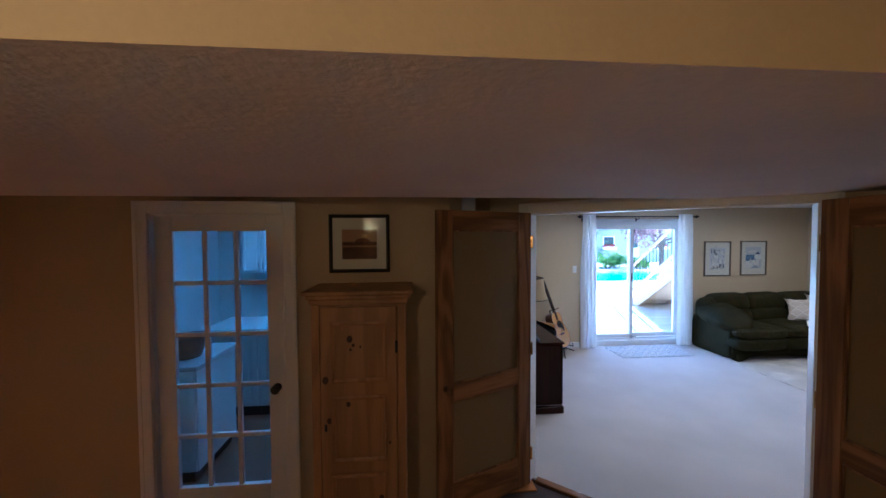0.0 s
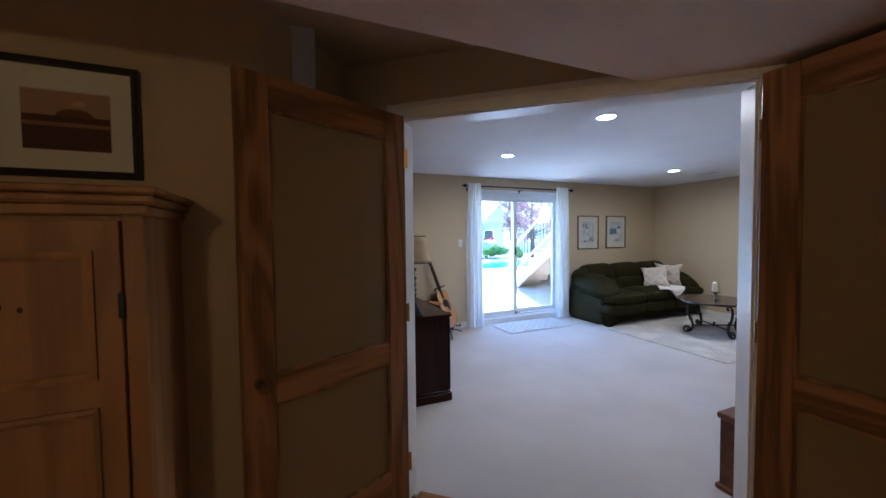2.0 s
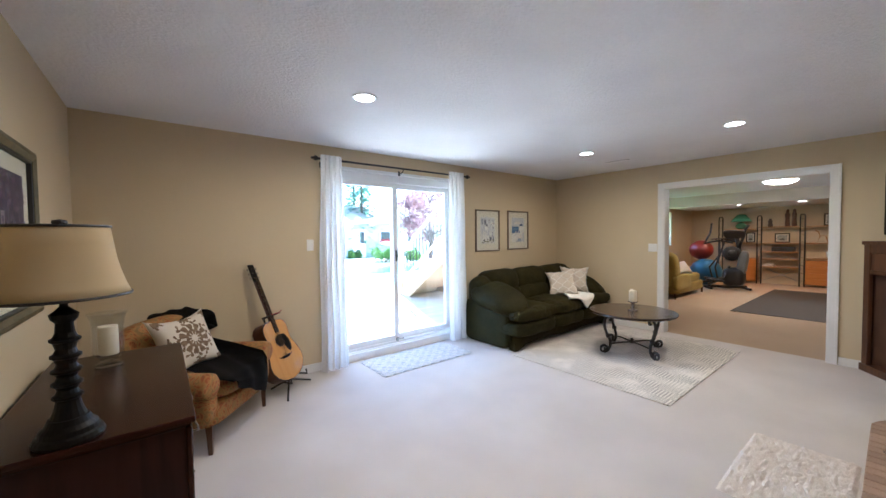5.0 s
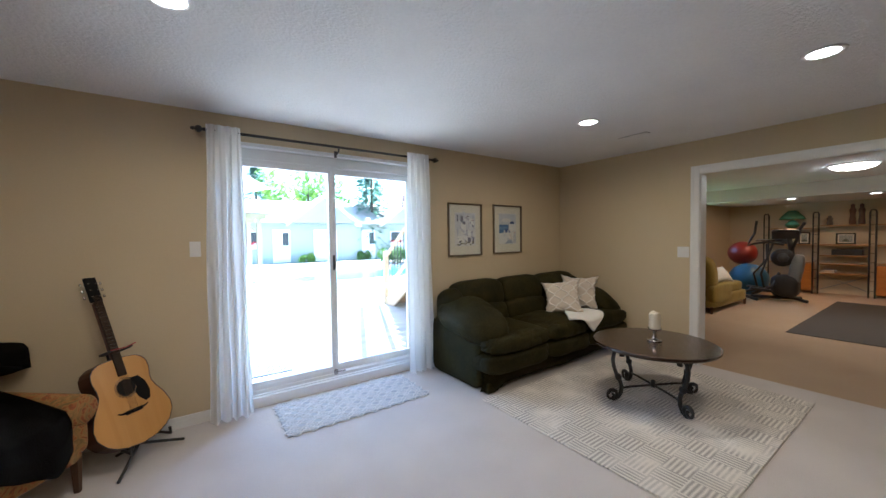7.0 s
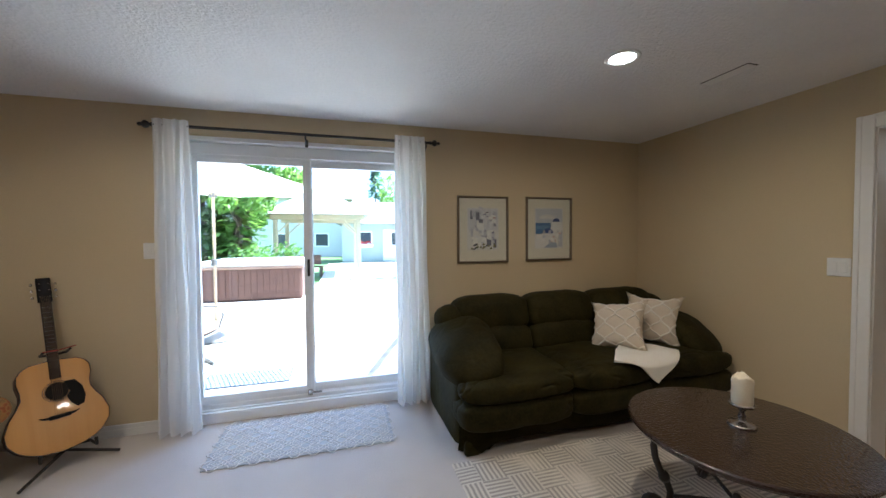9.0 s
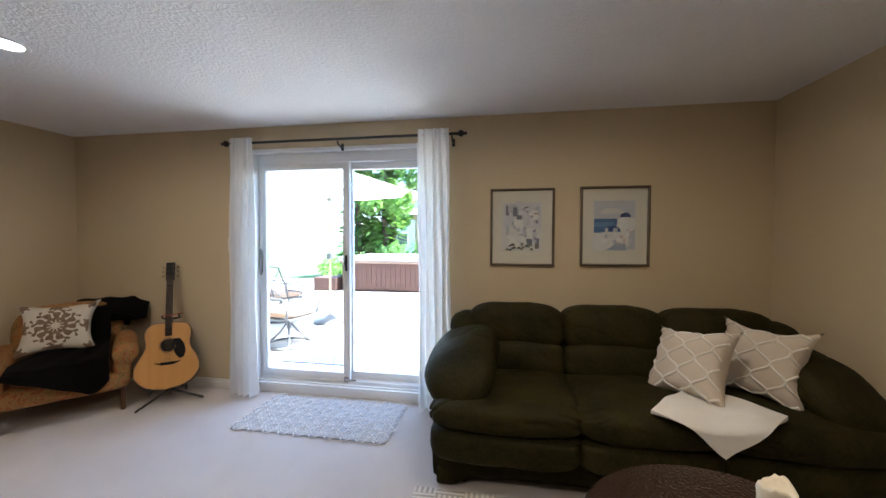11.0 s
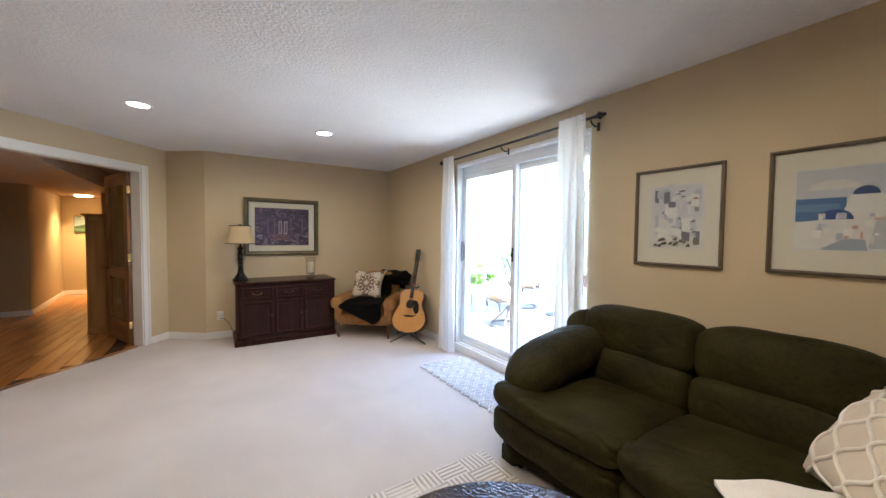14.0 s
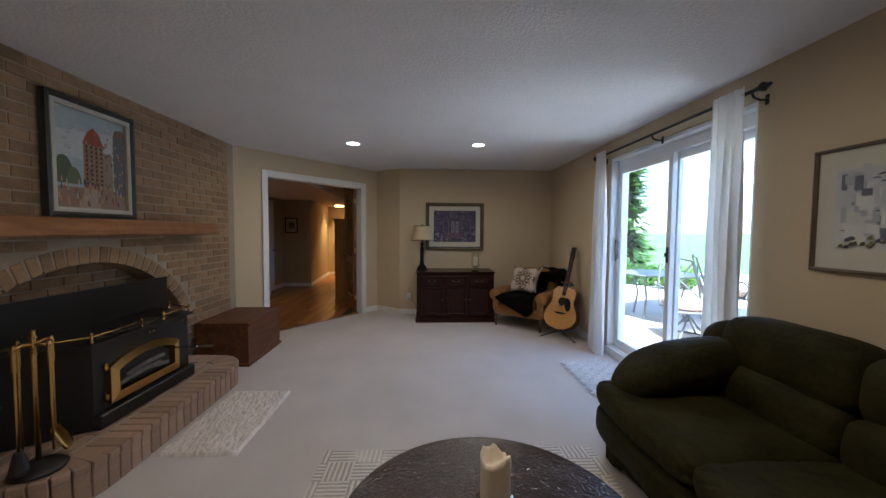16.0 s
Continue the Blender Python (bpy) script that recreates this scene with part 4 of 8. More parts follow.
for k in range(4):
    a_ = math.radians(242.5 + 90 * k)
    c_, s_ = math.cos(a_), math.sin(a_)
    bm = tube(bmesh.new(), [(1.06 * r_ * c_, 1.06 * r_ * s_, max(1.065 * z_, 0.026)) for r_, z_ in legprof], [0.011] * 10 + [0.016] * (len(legprof) - 10), 8)
    leg = part("leg", bm, BLACK, table, smooth=True)
    bm = lathe(bmesh.new(), [(0.0, -0.026), (0.022, -0.02), (0.027, 0), (0.022, 0.02), (0, 0.026)], 12, pose(0.318 * c_, 0.318 * s_, 0.218, 0, 25 * c_, 0))
    part("collar", bm, BLACK, leg, smooth=True)
    part("bead", lathe(bmesh.new(), [(0.0, -0.014), (0.014, -0.01), (0.014, 0.01), (0, 0.014)], 10, pose(0.29 * c_, 0.29 * s_, 0.117)), BLACK, leg, smooth=True)
    part("stretcher", tube(bmesh.new(), [(0.285 * c_, 0.285 * s_, 0.122), (0.20 * c_, 0.20 * s_, 0.128), (0.018 * c_, 0.018 * s_, 0.128)], 0.009, 8), BLACK, table, smooth=True)
part("boss", lathe(bmesh.new(), [(0, 0.108), (0.02, 0.112), (0.025, 0.13), (0.014, 0.146), (0.02, 0.156), (0.012, 0.17), (0, 0.174)], 14), BLACK, table, smooth=True)
t = thing("candle_holder", (5.79, 3.905, TZ), 0, "pewter candle holder with a half-burnt ivory candle, on the coffee table", "candle holder")
part("foot", lathe(bmesh.new(), [(0, 0), (0.055, 0), (0.058, 0.005), (0.05, 0.011), (0.02, 0.018), (0.012, 0.028), (0.017, 0.045), (0.01, 0.060), (0.014, 0.074), (0.024, 0.088), (0.050, 0.096), (0.055, 0.105), (0.0, 0.105)], 28), STEEL, t, smooth=True)
bm = lathe(bmesh.new(), [(0, 0.105), (0.041, 0.105), (0.043, 0.112), (0.0435, 0.15), (0.042, 0.19), (0.044, 0.222), (0.041, 0.234), (0.033, 0.226), (0.024, 0.208), (0.0, 0.202)], 28)
for v in bm.verts:
    if v.co.z > 0.20 and v.co.xy.length > 0.03:
        v.co.z += 0.012 * math.sin(2.2 * math.atan2(v.co.y, v.co.x)) + 0.004 * math.sin(7 * v.co.x * 60)
part("candle", bm, WAX, t, "half-burnt ivory candle", smooth=True)


# ---- rugs
def rug_mat(name, base, dark, kind):
    m = mat(name, base, 0.95, dark, 3.5, 180, bump=0.9, bump_scale=160, spec=0.1, bump_dist=0.006, sheen=0.15)
    return m


DISTRESS = rug_mat("distressed_cream_rug", (0.84, 0.79, 0.72), (0.70, 0.65, 0.57), 0)
n_, l_ = DISTRESS.node_tree.nodes, DISTRESS.node_tree.links
dt, dmp, dbr, dno, dmx, drm = n_.new("ShaderNodeTexCoord"), n_.new("ShaderNodeMapping"), n_.new("ShaderNodeTexBrick"), n_.new("ShaderNodeTexNoise"), n_.new("ShaderNodeMix"), n_.new("ShaderNodeMapRange")
dmp.inputs["Rotation"].default_value[2] = radians(0)
l_.new(dt.outputs["Object"], dmp.inputs[0]), l_.new(dmp.outputs[0], dbr.inputs["Vector"]), l_.new(dmp.outputs[0], dno.inputs["Vector"])
chk, wv1, wv2, selm = n_.new("ShaderNodeTexChecker"), n_.new("ShaderNodeTexWave"), n_.new("ShaderNodeTexWave"), n_.new("ShaderNodeMix")
chk.inputs["Scale"].default_value = 6.4
wv1.bands_direction, wv2.bands_direction = "X", "Y"
for w_ in (wv1, wv2):
    w_.inputs["Scale"].default_value, w_.inputs["Distortion"].default_value = 11.0, 1.2
    l_.new(dmp.outputs[0], w_.inputs["Vector"])
l_.new(dmp.outputs[0], chk.inputs["Vector"])
l_.new(chk.outputs["Fac"], selm.inputs[0]), l_.new(wv1.outputs["Fac"], selm.inputs[2]), l_.new(wv2.outputs["Fac"], selm.inputs[3])
dno.inputs["Scale"].default_value, dno.inputs["Detail"].default_value = 3.0, 6
drm.inputs[1].default_value, drm.inputs[2].default_value = 0.30, 0.52
l_.new(dno.outputs[0], drm.inputs[0])
mulm = n_.new("ShaderNodeMath")
mulm.operation = "MULTIPLY"
l_.new(selm.outputs[0], mulm.inputs[0]), l_.new(drm.outputs[0], mulm.inputs[1])
mcol = n_.new("ShaderNodeMix")
mcol.data_type = "RGBA"
old = n_["Principled BSDF"].inputs["Base Color"].links[0].from_socket
mcol.inputs[7].default_value = (0.36, 0.335, 0.30, 1)
l_.new(mulm.outputs[0], mcol.inputs[0]), l_.new(old, mcol.inputs[6]), l_.new(mcol.outputs[2], n_["Principled BSDF"].inputs["Base Color"])
rug = thing("area_rug", (5.65, 3.915, 0), 0, "large distressed cream and grey area rug under the coffee table", "rug")
part("rug_face", boxm(-1.06, -0.83, 0.001, 1.06, 0.83, 0.012, 0.004), DISTRESS, rug)
part("binding", frame_bm(-1.07, -0.84, 1.07, 0.84, 0.014, -0.013, -0.001), mat("rug_binding", (0.46, 0.42, 0.36), 0.9, None, 20, 200), rug).matrix_local = pose(0, 0, 0, -90, 0, 0) @ pose(0, 0, 0, 180, 0, 0)
MATBLUE = mat("pale_blue_grey_pile", (0.50, 0.52, 0.55), 0.95, (0.44, 0.46, 0.49), 8, 200, bump=0.8, spec=0.1)
IVPILE = mat("ivory_pile", (0.80, 0.79, 0.77), 0.95, (0.73, 0.72, 0.70), 8, 200, bump=0.8, spec=0.1)
rug = thing("accent_rug", (3.70, 5.395, 0), 0, "small pale grey rug with a raised ivory lattice", "rug")
part("rug_face", boxm(-0.59, -0.285, 0.001, 0.59, 0.285, 0.010, 0.003), MATBLUE, rug)
bm = bmesh.new()
for i in range(10):
    for j in range(5):
        cx, cy = -0.53 + 0.118 * i, -0.235 + 0.1175 * j
        for r_, q, lobes in ((0.062, 0.0050, 4), (0.034, 0.0036, 8), (0.014, 0.003, 4)):
            pts = [(cx + r_ * (1 + 0.20 * math.cos(lobes * a_)) * math.cos(a_), cy + r_ * (1 + 0.20 * math.cos(lobes * a_)) * math.sin(a_), 0.0105) for a_ in np.linspace(0, 2 * math.pi, 25)[:-1]]
            tube(bm, pts, q, 4, closed=True)
part("lattice", bm, IVPILE, rug, "raised ivory lattice", smooth=True)
part("border", frame_bm(-0.595, -0.29, 0.595, 0.29, 0.012, -0.0115, -0.001), IVPILE, rug).matrix_local = pose(0, 0, 0, 90, 0, 0)
rug = thing("hearth_rug", (4.18, 2.32, 0), 0, "small cream shag rug beside the brick hearth", "rug")
def shag(u, v):
    x, y = -0.44 + 0.88 * u, -0.245 + 0.49 * v
    e = min(1.0, min(u, 1 - u) * 40, min(v, 1 - v) * 22)
    return (x + 0.006 * noise.noise((x * 30, y * 30, 1)), y + 0.006 * noise.noise((x * 30, y * 30, 5)), 0.002 + e * (0.016 + 0.010 * noise.noise((x * 22, y * 60, 0)) + 0.006 * noise.noise((x * 70, y * 120, 3))))
bm = sheet(bmesh.new(), shag, 110, 90)
part("rug_face", bm, mat("cream_shag", (0.88, 0.83, 0.78), 0.95, (0.62, 0.55, 0.48), 16, 120, 0.8, bump=1.0, bump_scale=120, spec=0.1, bump_dist=0.008, stretch=(0.5, 1.6, 1)), rug, smooth=True)


# ---- sideboard and what stands on it
def panel_door(x0, z0, x1, z1, y, stile, parent, frame_m, panel_m, name="door"):
    d = part(name, frame_bm(x0, z0, x1, z1, stile, y - 0.018, y, 0.003), frame_m, parent)
    bm = bmesh.new()
    box(bm, x0 + stile - 0.004, y - 0.008, z0 + stile - 0.004, x1 - stile + 0.004, y - 0.001, z1 - stile + 0.004)
    box(bm, x0 + stile + 0.016, y - 0.013, z0 + stile + 0.016, x1 - stile - 0.016, y - 0.008, z1 - stile - 0.016, 0.003)
    part("panel", bm, panel_m, d)
    return d


OLDBRASS = mat("aged_brass", (0.20, 0.14, 0.07), 0.4, (0.12, 0.08, 0.04), 12, 90, metal=0.9)
sb = thing("sideboard", (1.46, 4.127, 0), 90, "dark mahogany sideboard with three drawers and three doors, against the wall", "sideboard")
hw, SD, SH = 0.583, 0.535, 0.765
part("body", boxm(-hw + 0.02, 0.012, 0.09, hw - 0.02, SD, SH - 0.035, 0.003), MAHOGV, sb)
bm = boxm(-hw - 0.012, -0.012, 0.0, hw + 0.012, SD, 0.075, 0.006)
box(bm, -hw + 0.004, 0.002, 0.075, hw - 0.004, SD, 0.095, 0.008)
part("plinth", bm, MAHOG, sb)
bm = boxm(-hw - 0.012, -0.016, SH - 0.022, hw + 0.012, SD, SH, 0.006, seg=2)
box(bm, -hw + 0.004, -0.002, SH - 0.04, hw - 0.004, SD, SH - 0.022, 0.006)
part("top", bm, MAHOG, sb)
xs = [-hw + 0.045, -0.167, 0.178, hw - 0.045]
for k in range(3):
    x0, x1 = xs[k] + 0.012, xs[k + 1] - 0.012
    d = panel_door(x0, 0.555, x1, 0.70, 0.012, 0.026, sb, MAHOG, MAHOGV, "drawer")
    xm = (x0 + x1) / 2
    bm = tube(bmesh.new(), [(xm - 0.045, -0.006, 0.628), (xm - 0.045, -0.026, 0.626), (xm - 0.025, -0.034, 0.616), (xm + 0.025, -0.034, 0.616), (xm + 0.045, -0.026, 0.626), (xm + 0.045, -0.006, 0.628)], 0.004, 6)
    for s in (-1, 1):
        lathe(bm, [(0, 0), (0.011, 0), (0.008, 0.004), (0, 0.005)], 10, pose(xm + s * 0.045, -0.005, 0.628, 90, 0, 0))
    part("handle", bm, OLDBRASS, d, "aged brass bail handle", smooth=True)
    d = panel_door(x0, 0.11, x1, 0.535, 0.012, 0.036, sb, MAHOG, MAHOGV, "door")
    xk = x1 - 0.018 if k < 2 else x0 + 0.018
    part("handle", lathe(bmesh.new(), [(0, 0), (0.006, 0), (0.005, 0.01), (0.009, 0.016), (0, 0.022)], 12, pose(xk, -0.006, 0.35, 90, 0, 0) @ pose(0, 0, 0)), OLDBRASS, d, smooth=True)
for x in (-hw + 0.022, hw - 0.022):
    part("pilaster", boxm(x - 0.018, -0.004, 0.095, x + 0.018, 0.014, SH - 0.04, 0.004), MAHOG, sb)

SHADE = bpy.data.materials.new("cream_lampshade")
SHADE.use_nodes = True
n_, l_ = SHADE.node_tree.nodes, SHADE.node_tree.links
tl, mx = n_.new("ShaderNodeBsdfTranslucent"), n_.new("ShaderNodeMixShader")
n_["Principled BSDF"].inputs["Base Color"].default_value, n_["Principled BSDF"].inputs["Roughness"].default_value = (0.68, 0.55, 0.33, 1), 0.8
tl.inputs[0].default_value, mx.inputs[0].default_value = (0.70, 0.56, 0.32, 1), 0.35
l_.new(n_["Principled BSDF"].outputs[0], mx.inputs[1]), l_.new(tl.outputs[0], mx.inputs[2]), l_.new(mx.outputs[0], n_["Material Output"].inputs[0])
lamp = thing("table_lamp", (1.145, 3.62, SH), 20, "black table lamp with a cream bell shade, on the sideboard", "table lamp")
lamp.scale = (0.97, 0.97, 1.045)
part("base", lathe(bmesh.new(), [(0, 0), (0.086, 0), (0.089, 0.008), (0.084, 0.02), (0.075, 0.026), (0.072, 0.04), (0.058, 0.052), (0.05, 0.07), (0, 0.07)], 28), LAMPBLACK, lamp, smooth=False)
stem = [(0, 0.068), (0.046, 0.068), (0.036, 0.095), (0.030, 0.12)]
for z in (0.125, 0.165, 0.205, 0.25, 0.30):
    stem += [(0.031, z), (0.039, z + 0.005), (0.039, z + 0.012), (0.030, z + 0.017), (0.025, z + 0.030)]
stem += [(0.022, 0.36), (0.033, 0.372), (0.037, 0.387), (0.024, 0.397), (0.011, 0.41), (0.009, 0.47), (0.014, 0.475), (0.008, 0.65), (0, 0.65)]
part("stem", lathe(bmesh.new(), stem, 16), LAMPBLACK, lamp)
prof = [(0.172, 0.44), (0.160, 0.47), (0.147, 0.51), (0.137, 0.55), (0.129, 0.60), (0.122, 0.655)]
shade = bmesh.new()
lathe(shade, prof + [(r - 0.003, z) for r, z in prof[::-1]] + [prof[0]], 40)
shade = part("shade", shade, SHADE, lamp, "cream fabric bell shade", smooth=True)
for r, z in ((0.173, 0.441), (0.123, 0.654)):
    part("trim", tube(bmesh.new(), [(r * math.cos(a_), r * math.sin(a_), z) for a_ in np.linspace(0, 2 * math.pi, 41)[:-1]], 0.0045, 6, closed=True), BLACK, shade, "dark braid trim")
bm = lathe(bmesh.new(), [(0, 0.648), (0.01, 0.65), (0.02, 0.665), (0.018, 0.672), (0, 0.676)], 12)
for a_ in (0, 120, 240):
    tube(bm, [(0, 0, 0.65), (0.121 * math.cos(radians(a_)), 0.121 * math.sin(radians(a_)), 0.65)], 0.002, 5)
part("finial", bm, BLACK, lamp)

t = thing("hurricane_candle", (1.17, 4.46, SH), 0, "flared glass hurricane holder with an ivory pillar candle, on the sideboard", "candle holder")
t.scale = (1.15, 1.15, 1.25)
prof = [(0, 0.001), (0.047, 0.001), (0.05, 0.008), (0.03, 0.018), (0.03, 0.026), (0.052, 0.04), (0.055, 0.06), (0.053, 0.15), (0.058, 0.19), (0.068, 0.214)]
g = part("glass", lathe(bmesh.new(), prof + [(r - 0.003 if r > 0.01 else 0, z + 0.003) for r, z in prof[::-1][:-2]] + [(0, 0.03)], 32), glass_mat("hurricane_glass", (0.95, 0.96, 0.96), 0.02, 0.03, 0.4), t, smooth=True)
part("candle", lathe(bmesh.new(), [(0, 0.046), (0.034, 0.046), (0.035, 0.05), (0.035, 0.158), (0.032, 0.163), (0.02, 0.158), (0, 0.157)], 24), WAX, t, "ivory pillar candle", smooth=True)
bm = bmesh.new()
random.seed(8)
for k in range(26):
    a_, r_ = random.uniform(0, 6.28), random.uniform(0.0, 0.043)
    bmesh.ops.create_icosphere(bm, subdivisions=1, radius=random.uniform(0.006, 0.009), matrix=Matrix.Translation((r_ * math.cos(a_), r_ * math.sin(a_), 0.042 + random.uniform(0, 0.012))))
part("pebbles", bm, mat("dark_pebbles", (0.03, 0.02, 0.015), 0.4), t)


# ---- armchair
PAISLEY = mat("rust_paisley_fabric", (0.25, 0.10, 0.028), 0.85, (0.16, 0.105, 0.036), 12, 60, bump=0.4, bump_scale=200)
n_, l_ = PAISLEY.node_tree.nodes, PAISLEY.node_tree.links
tc_, vo_, no_, mxp, rp_ = n_.new("ShaderNodeTexCoord"), n_.new("ShaderNodeTexVoronoi"), n_.new("ShaderNodeTexNoise"), n_.new("ShaderNodeMix"), n_.new("ShaderNodeValToRGB")
l_.new(tc_.outputs["Object"], no_.inputs["Vector"])
no_.inputs["Scale"].default_value = 6
mad = n_.new("ShaderNodeVectorMath")
l_.new(tc_.outputs["Object"], mad.inputs[0]), l_.new(no_.outputs["Color"], mad.inputs[1])
l_.new(mad.outputs[0], vo_.inputs["Vector"])
vo_.inputs["Scale"].default_value = 13
rp_.color_ramp.elements.new(0.28), rp_.color_ramp.elements.new(0.5)
for k, c_ in enumerate(((0.10, 0.075, 0.025, 1), (0.30, 0.075, 0.02, 1), (0.36, 0.19, 0.05, 1), (0.13, 0.10, 0.035, 1))):
    rp_.color_ramp.elements[k].color = c_
l_.new(vo_.outputs["Distance"], rp_.inputs[0])
mxp.data_type, mxp.inputs[0].default_value = "RGBA", 0.85
l_.new(n_["Principled BSDF"].inputs["Base Color"].links[0].from_socket, mxp.inputs[6]), l_.new(rp_.outputs[0], mxp.inputs[7]), l_.new(mxp.outputs[2], n_["Principled BSDF"].inputs["Base Color"])
LEGWOOD = wood_mat("chair_leg_wood", (0.10, 0.045, 0.02), (0.05, 0.022, 0.01), 0.4, 2, 8)
ac = thing("armchair", (1.855, 4.95, 0), 50.7, "rust paisley upholstered armchair on tapered wooden legs, in the room's corner", "armchair")
for x in (-0.335, 0.335):
    for y in (0.04, 0.66):
        part("leg", tube(bmesh.new(), [(x, y, 0.0), (x, y + 0.005, 0.19)], [0.017, 0.027], 4), LEGWOOD, ac)
part("seat_frame", soft(bmesh.new(), (0, 0.36, 0.245), (0.76, 0.72, 0.15), 9, 10, rough=0.003), PAISLEY, ac, smooth=True)
part("seat_cushion", soft(bmesh.new(), (0, 0.28, 0.385), (0.56, 0.62, 0.15), 4, 14, (0, 0.03, 0.15), 0.006), PAISLEY, ac, smooth=True)
part("backrest", soft(bmesh.new(), (0, 0, 0), (0.68, 0.20, 0.54), 3.4, 16, (0, 0.15, 0.06), 0.008, pose(0, 0.63, 0.54, -13, 0, 0)), PAISLEY, ac, smooth=True)
for s in (-1, 1):
    bm = soft(bmesh.new(), (s * 0.335, 0.36, 0.33), (0.13, 0.70, 0.28), 6, 10)
    arm = part("arm", bm, PAISLEY, ac, smooth=True)
    bm = lathe(bmesh.new(), [(0, 0.0), (0.07, 0.0), (0.082, 0.012), (0.085, 0.04), (0.085, 0.58), (0.08, 0.60), (0, 0.60)], 20, pose(s * 0.355, 0.0, 0.455, -90, 0, 0))
    part("scroll", bm, PAISLEY, arm, smooth=True)
BLACKKNIT = mat("black_knit", (0.006, 0.0055, 0.0055), 0.95, (0.010, 0.009, 0.0085), 10, 160, bump=0.9, bump_scale=150, sheen=0.02, spec=0.15)


def chair_throw(u, v):
    # from behind the right arm over the back, across the seat and down the front
    pts = [(0.33, 0.80, 0.55), (0.30, 0.745, 0.835), (0.25, 0.56, 0.75), (0.20, 0.47, 0.50), (0.07, 0.20, 0.488), (-0.02, -0.035, 0.455), (0.0, -0.07, 0.34), (0.01, -0.072, 0.20)]
    s = u * (len(pts) - 1)
    k = min(int(s), len(pts) - 2)
    p = Vector(pts[k]).lerp(Vector(pts[k + 1]), s - k)
    wdt = 0.50 + 0.16 * u
    e = v - 0.5
    q = p + Vector((wdt * e, 0.10 * e * (u - 0.2), 0))
    if q.z < 0.70 and q.y < 0.52:             # tucked inside the arms
        q.z += 0.45 * max(0.0, q.x - 0.20)
        q.x = max(-0.27, min(0.26, q.x))
    if u > 0.72:
        q.z += (u - 0.72) * 1.1 * abs(e - 0.22) * 1.1
    q.z += 0.010 * math.sin(9 * u + 7 * v) * math.sin(13 * v)
    q.y += 0.008 * math.sin(17 * v + 5 * u) - 0.004
    return q


throw_ob = solo("throw_blanket", sheet(bmesh.new(), chair_throw, 60, 26, 0.018), BLACKKNIT, "black knitted throw draped over the armchair", "blanket", (1.855, 4.95, 0), 50.7, smooth=True)
DAMASK = mat("ivory_damask", (0.62, 0.56, 0.46), 0.85, (0.56, 0.50, 0.40), 6, 200, bump=0.4)
n_, l_ = DAMASK.node_tree.nodes, DAMASK.node_tree.links
p = pillow("damask_pillow", 0.50, 0.45, 0.15, pose(1.855, 4.95, 0, 0, 0, 50.7) @ pose(-0.05, 0.39, 0.655, -24, 0, -6), DAMASK, "ivory pillow with a brown damask medallion, on the armchair")
bm = bmesh.new()
def blob(cx, cz, a_, ln, wd):
    pts = []
    for i in range(12):
        th = 2 * math.pi * i / 12
        r_ = 1.32 - 0.30 * math.cos(3 * th)
        x_, z_ = ln * math.cos(th) * r_, wd * math.sin(th) * r_
        pts.append((cx + x_ * math.cos(a_) - z_ * math.sin(a_), cz + x_ * math.sin(a_) + z_ * math.cos(a_)))
    vs = [bm.verts.new(pillow_point(max(-0.95, min(0.95, x_)), max(-0.95, min(0.95, z_)), 0.50, 0.45, 0.15, 1) + Vector((0, -0.002, 0))) for x_, z_ in pts]
    c0 = bm.verts.new(pillow_point(max(-0.95, min(0.95, cx)), max(-0.95, min(0.95, cz)), 0.50, 0.45, 0.15, 1) + Vector((0, -0.0035, 0)))
    for i in range(12):
        bm.faces.new((vs[i], vs[(i + 1) % 12], c0))
for k in range(11):                          # palmette, scrolls and corner sprays
    a_ = math.pi * (0.5 + 2 * k / 11)
    blob(0.36 * math.cos(a_), 0.02 + 0.40 * math.sin(a_), a_, 0.11, 0.065)
    blob(0.50 * math.cos(a_ + 0.28), 0.02 + 0.56 * math.sin(a_ + 0.28), a_ + 0.9, 0.075, 0.035)
    blob(0.60 * math.cos(a_ + 0.1), 0.02 + 0.64 * math.sin(a_ + 0.1), a_ - 0.6, 0.06, 0.028)
    blob(0.20 * math.cos(a_ + 0.3), 0.02 + 0.22 * math.sin(a_ + 0.3), a_ + 0.3, 0.07, 0.04)
for sx in (-1, 0, 1):
    for sz in (-1, 0, 1):
        if sx or sz:
            for k in range(6):
                a_ = math.atan2(-sz, -sx) + (k - 2.5) * 0.45
                q_ = 0.20 if k % 2 else 0.12
                blob(sx * 0.90 + q_ * math.cos(a_), sz * 0.90 + q_ * math.sin(a_), a_, 0.085, 0.032)
part("medallion", bm, mat("brown_damask_thread", (0.115, 0.07, 0.04), 0.85, (0.22, 0.15, 0.085), 30, 120), p, "brown damask medallion", smooth=True, kind="stuff")


# ---- guitar on its stand
SPRUCE = wood_mat("spruce_top", (0.56, 0.29, 0.08), (0.50, 0.25, 0.065), 0.25, 2, 5, coat=0.4)
ROSE = wood_mat("rosewood", (0.10, 0.04, 0.02), (0.05, 0.02, 0.01), 0.35, 2, 6)


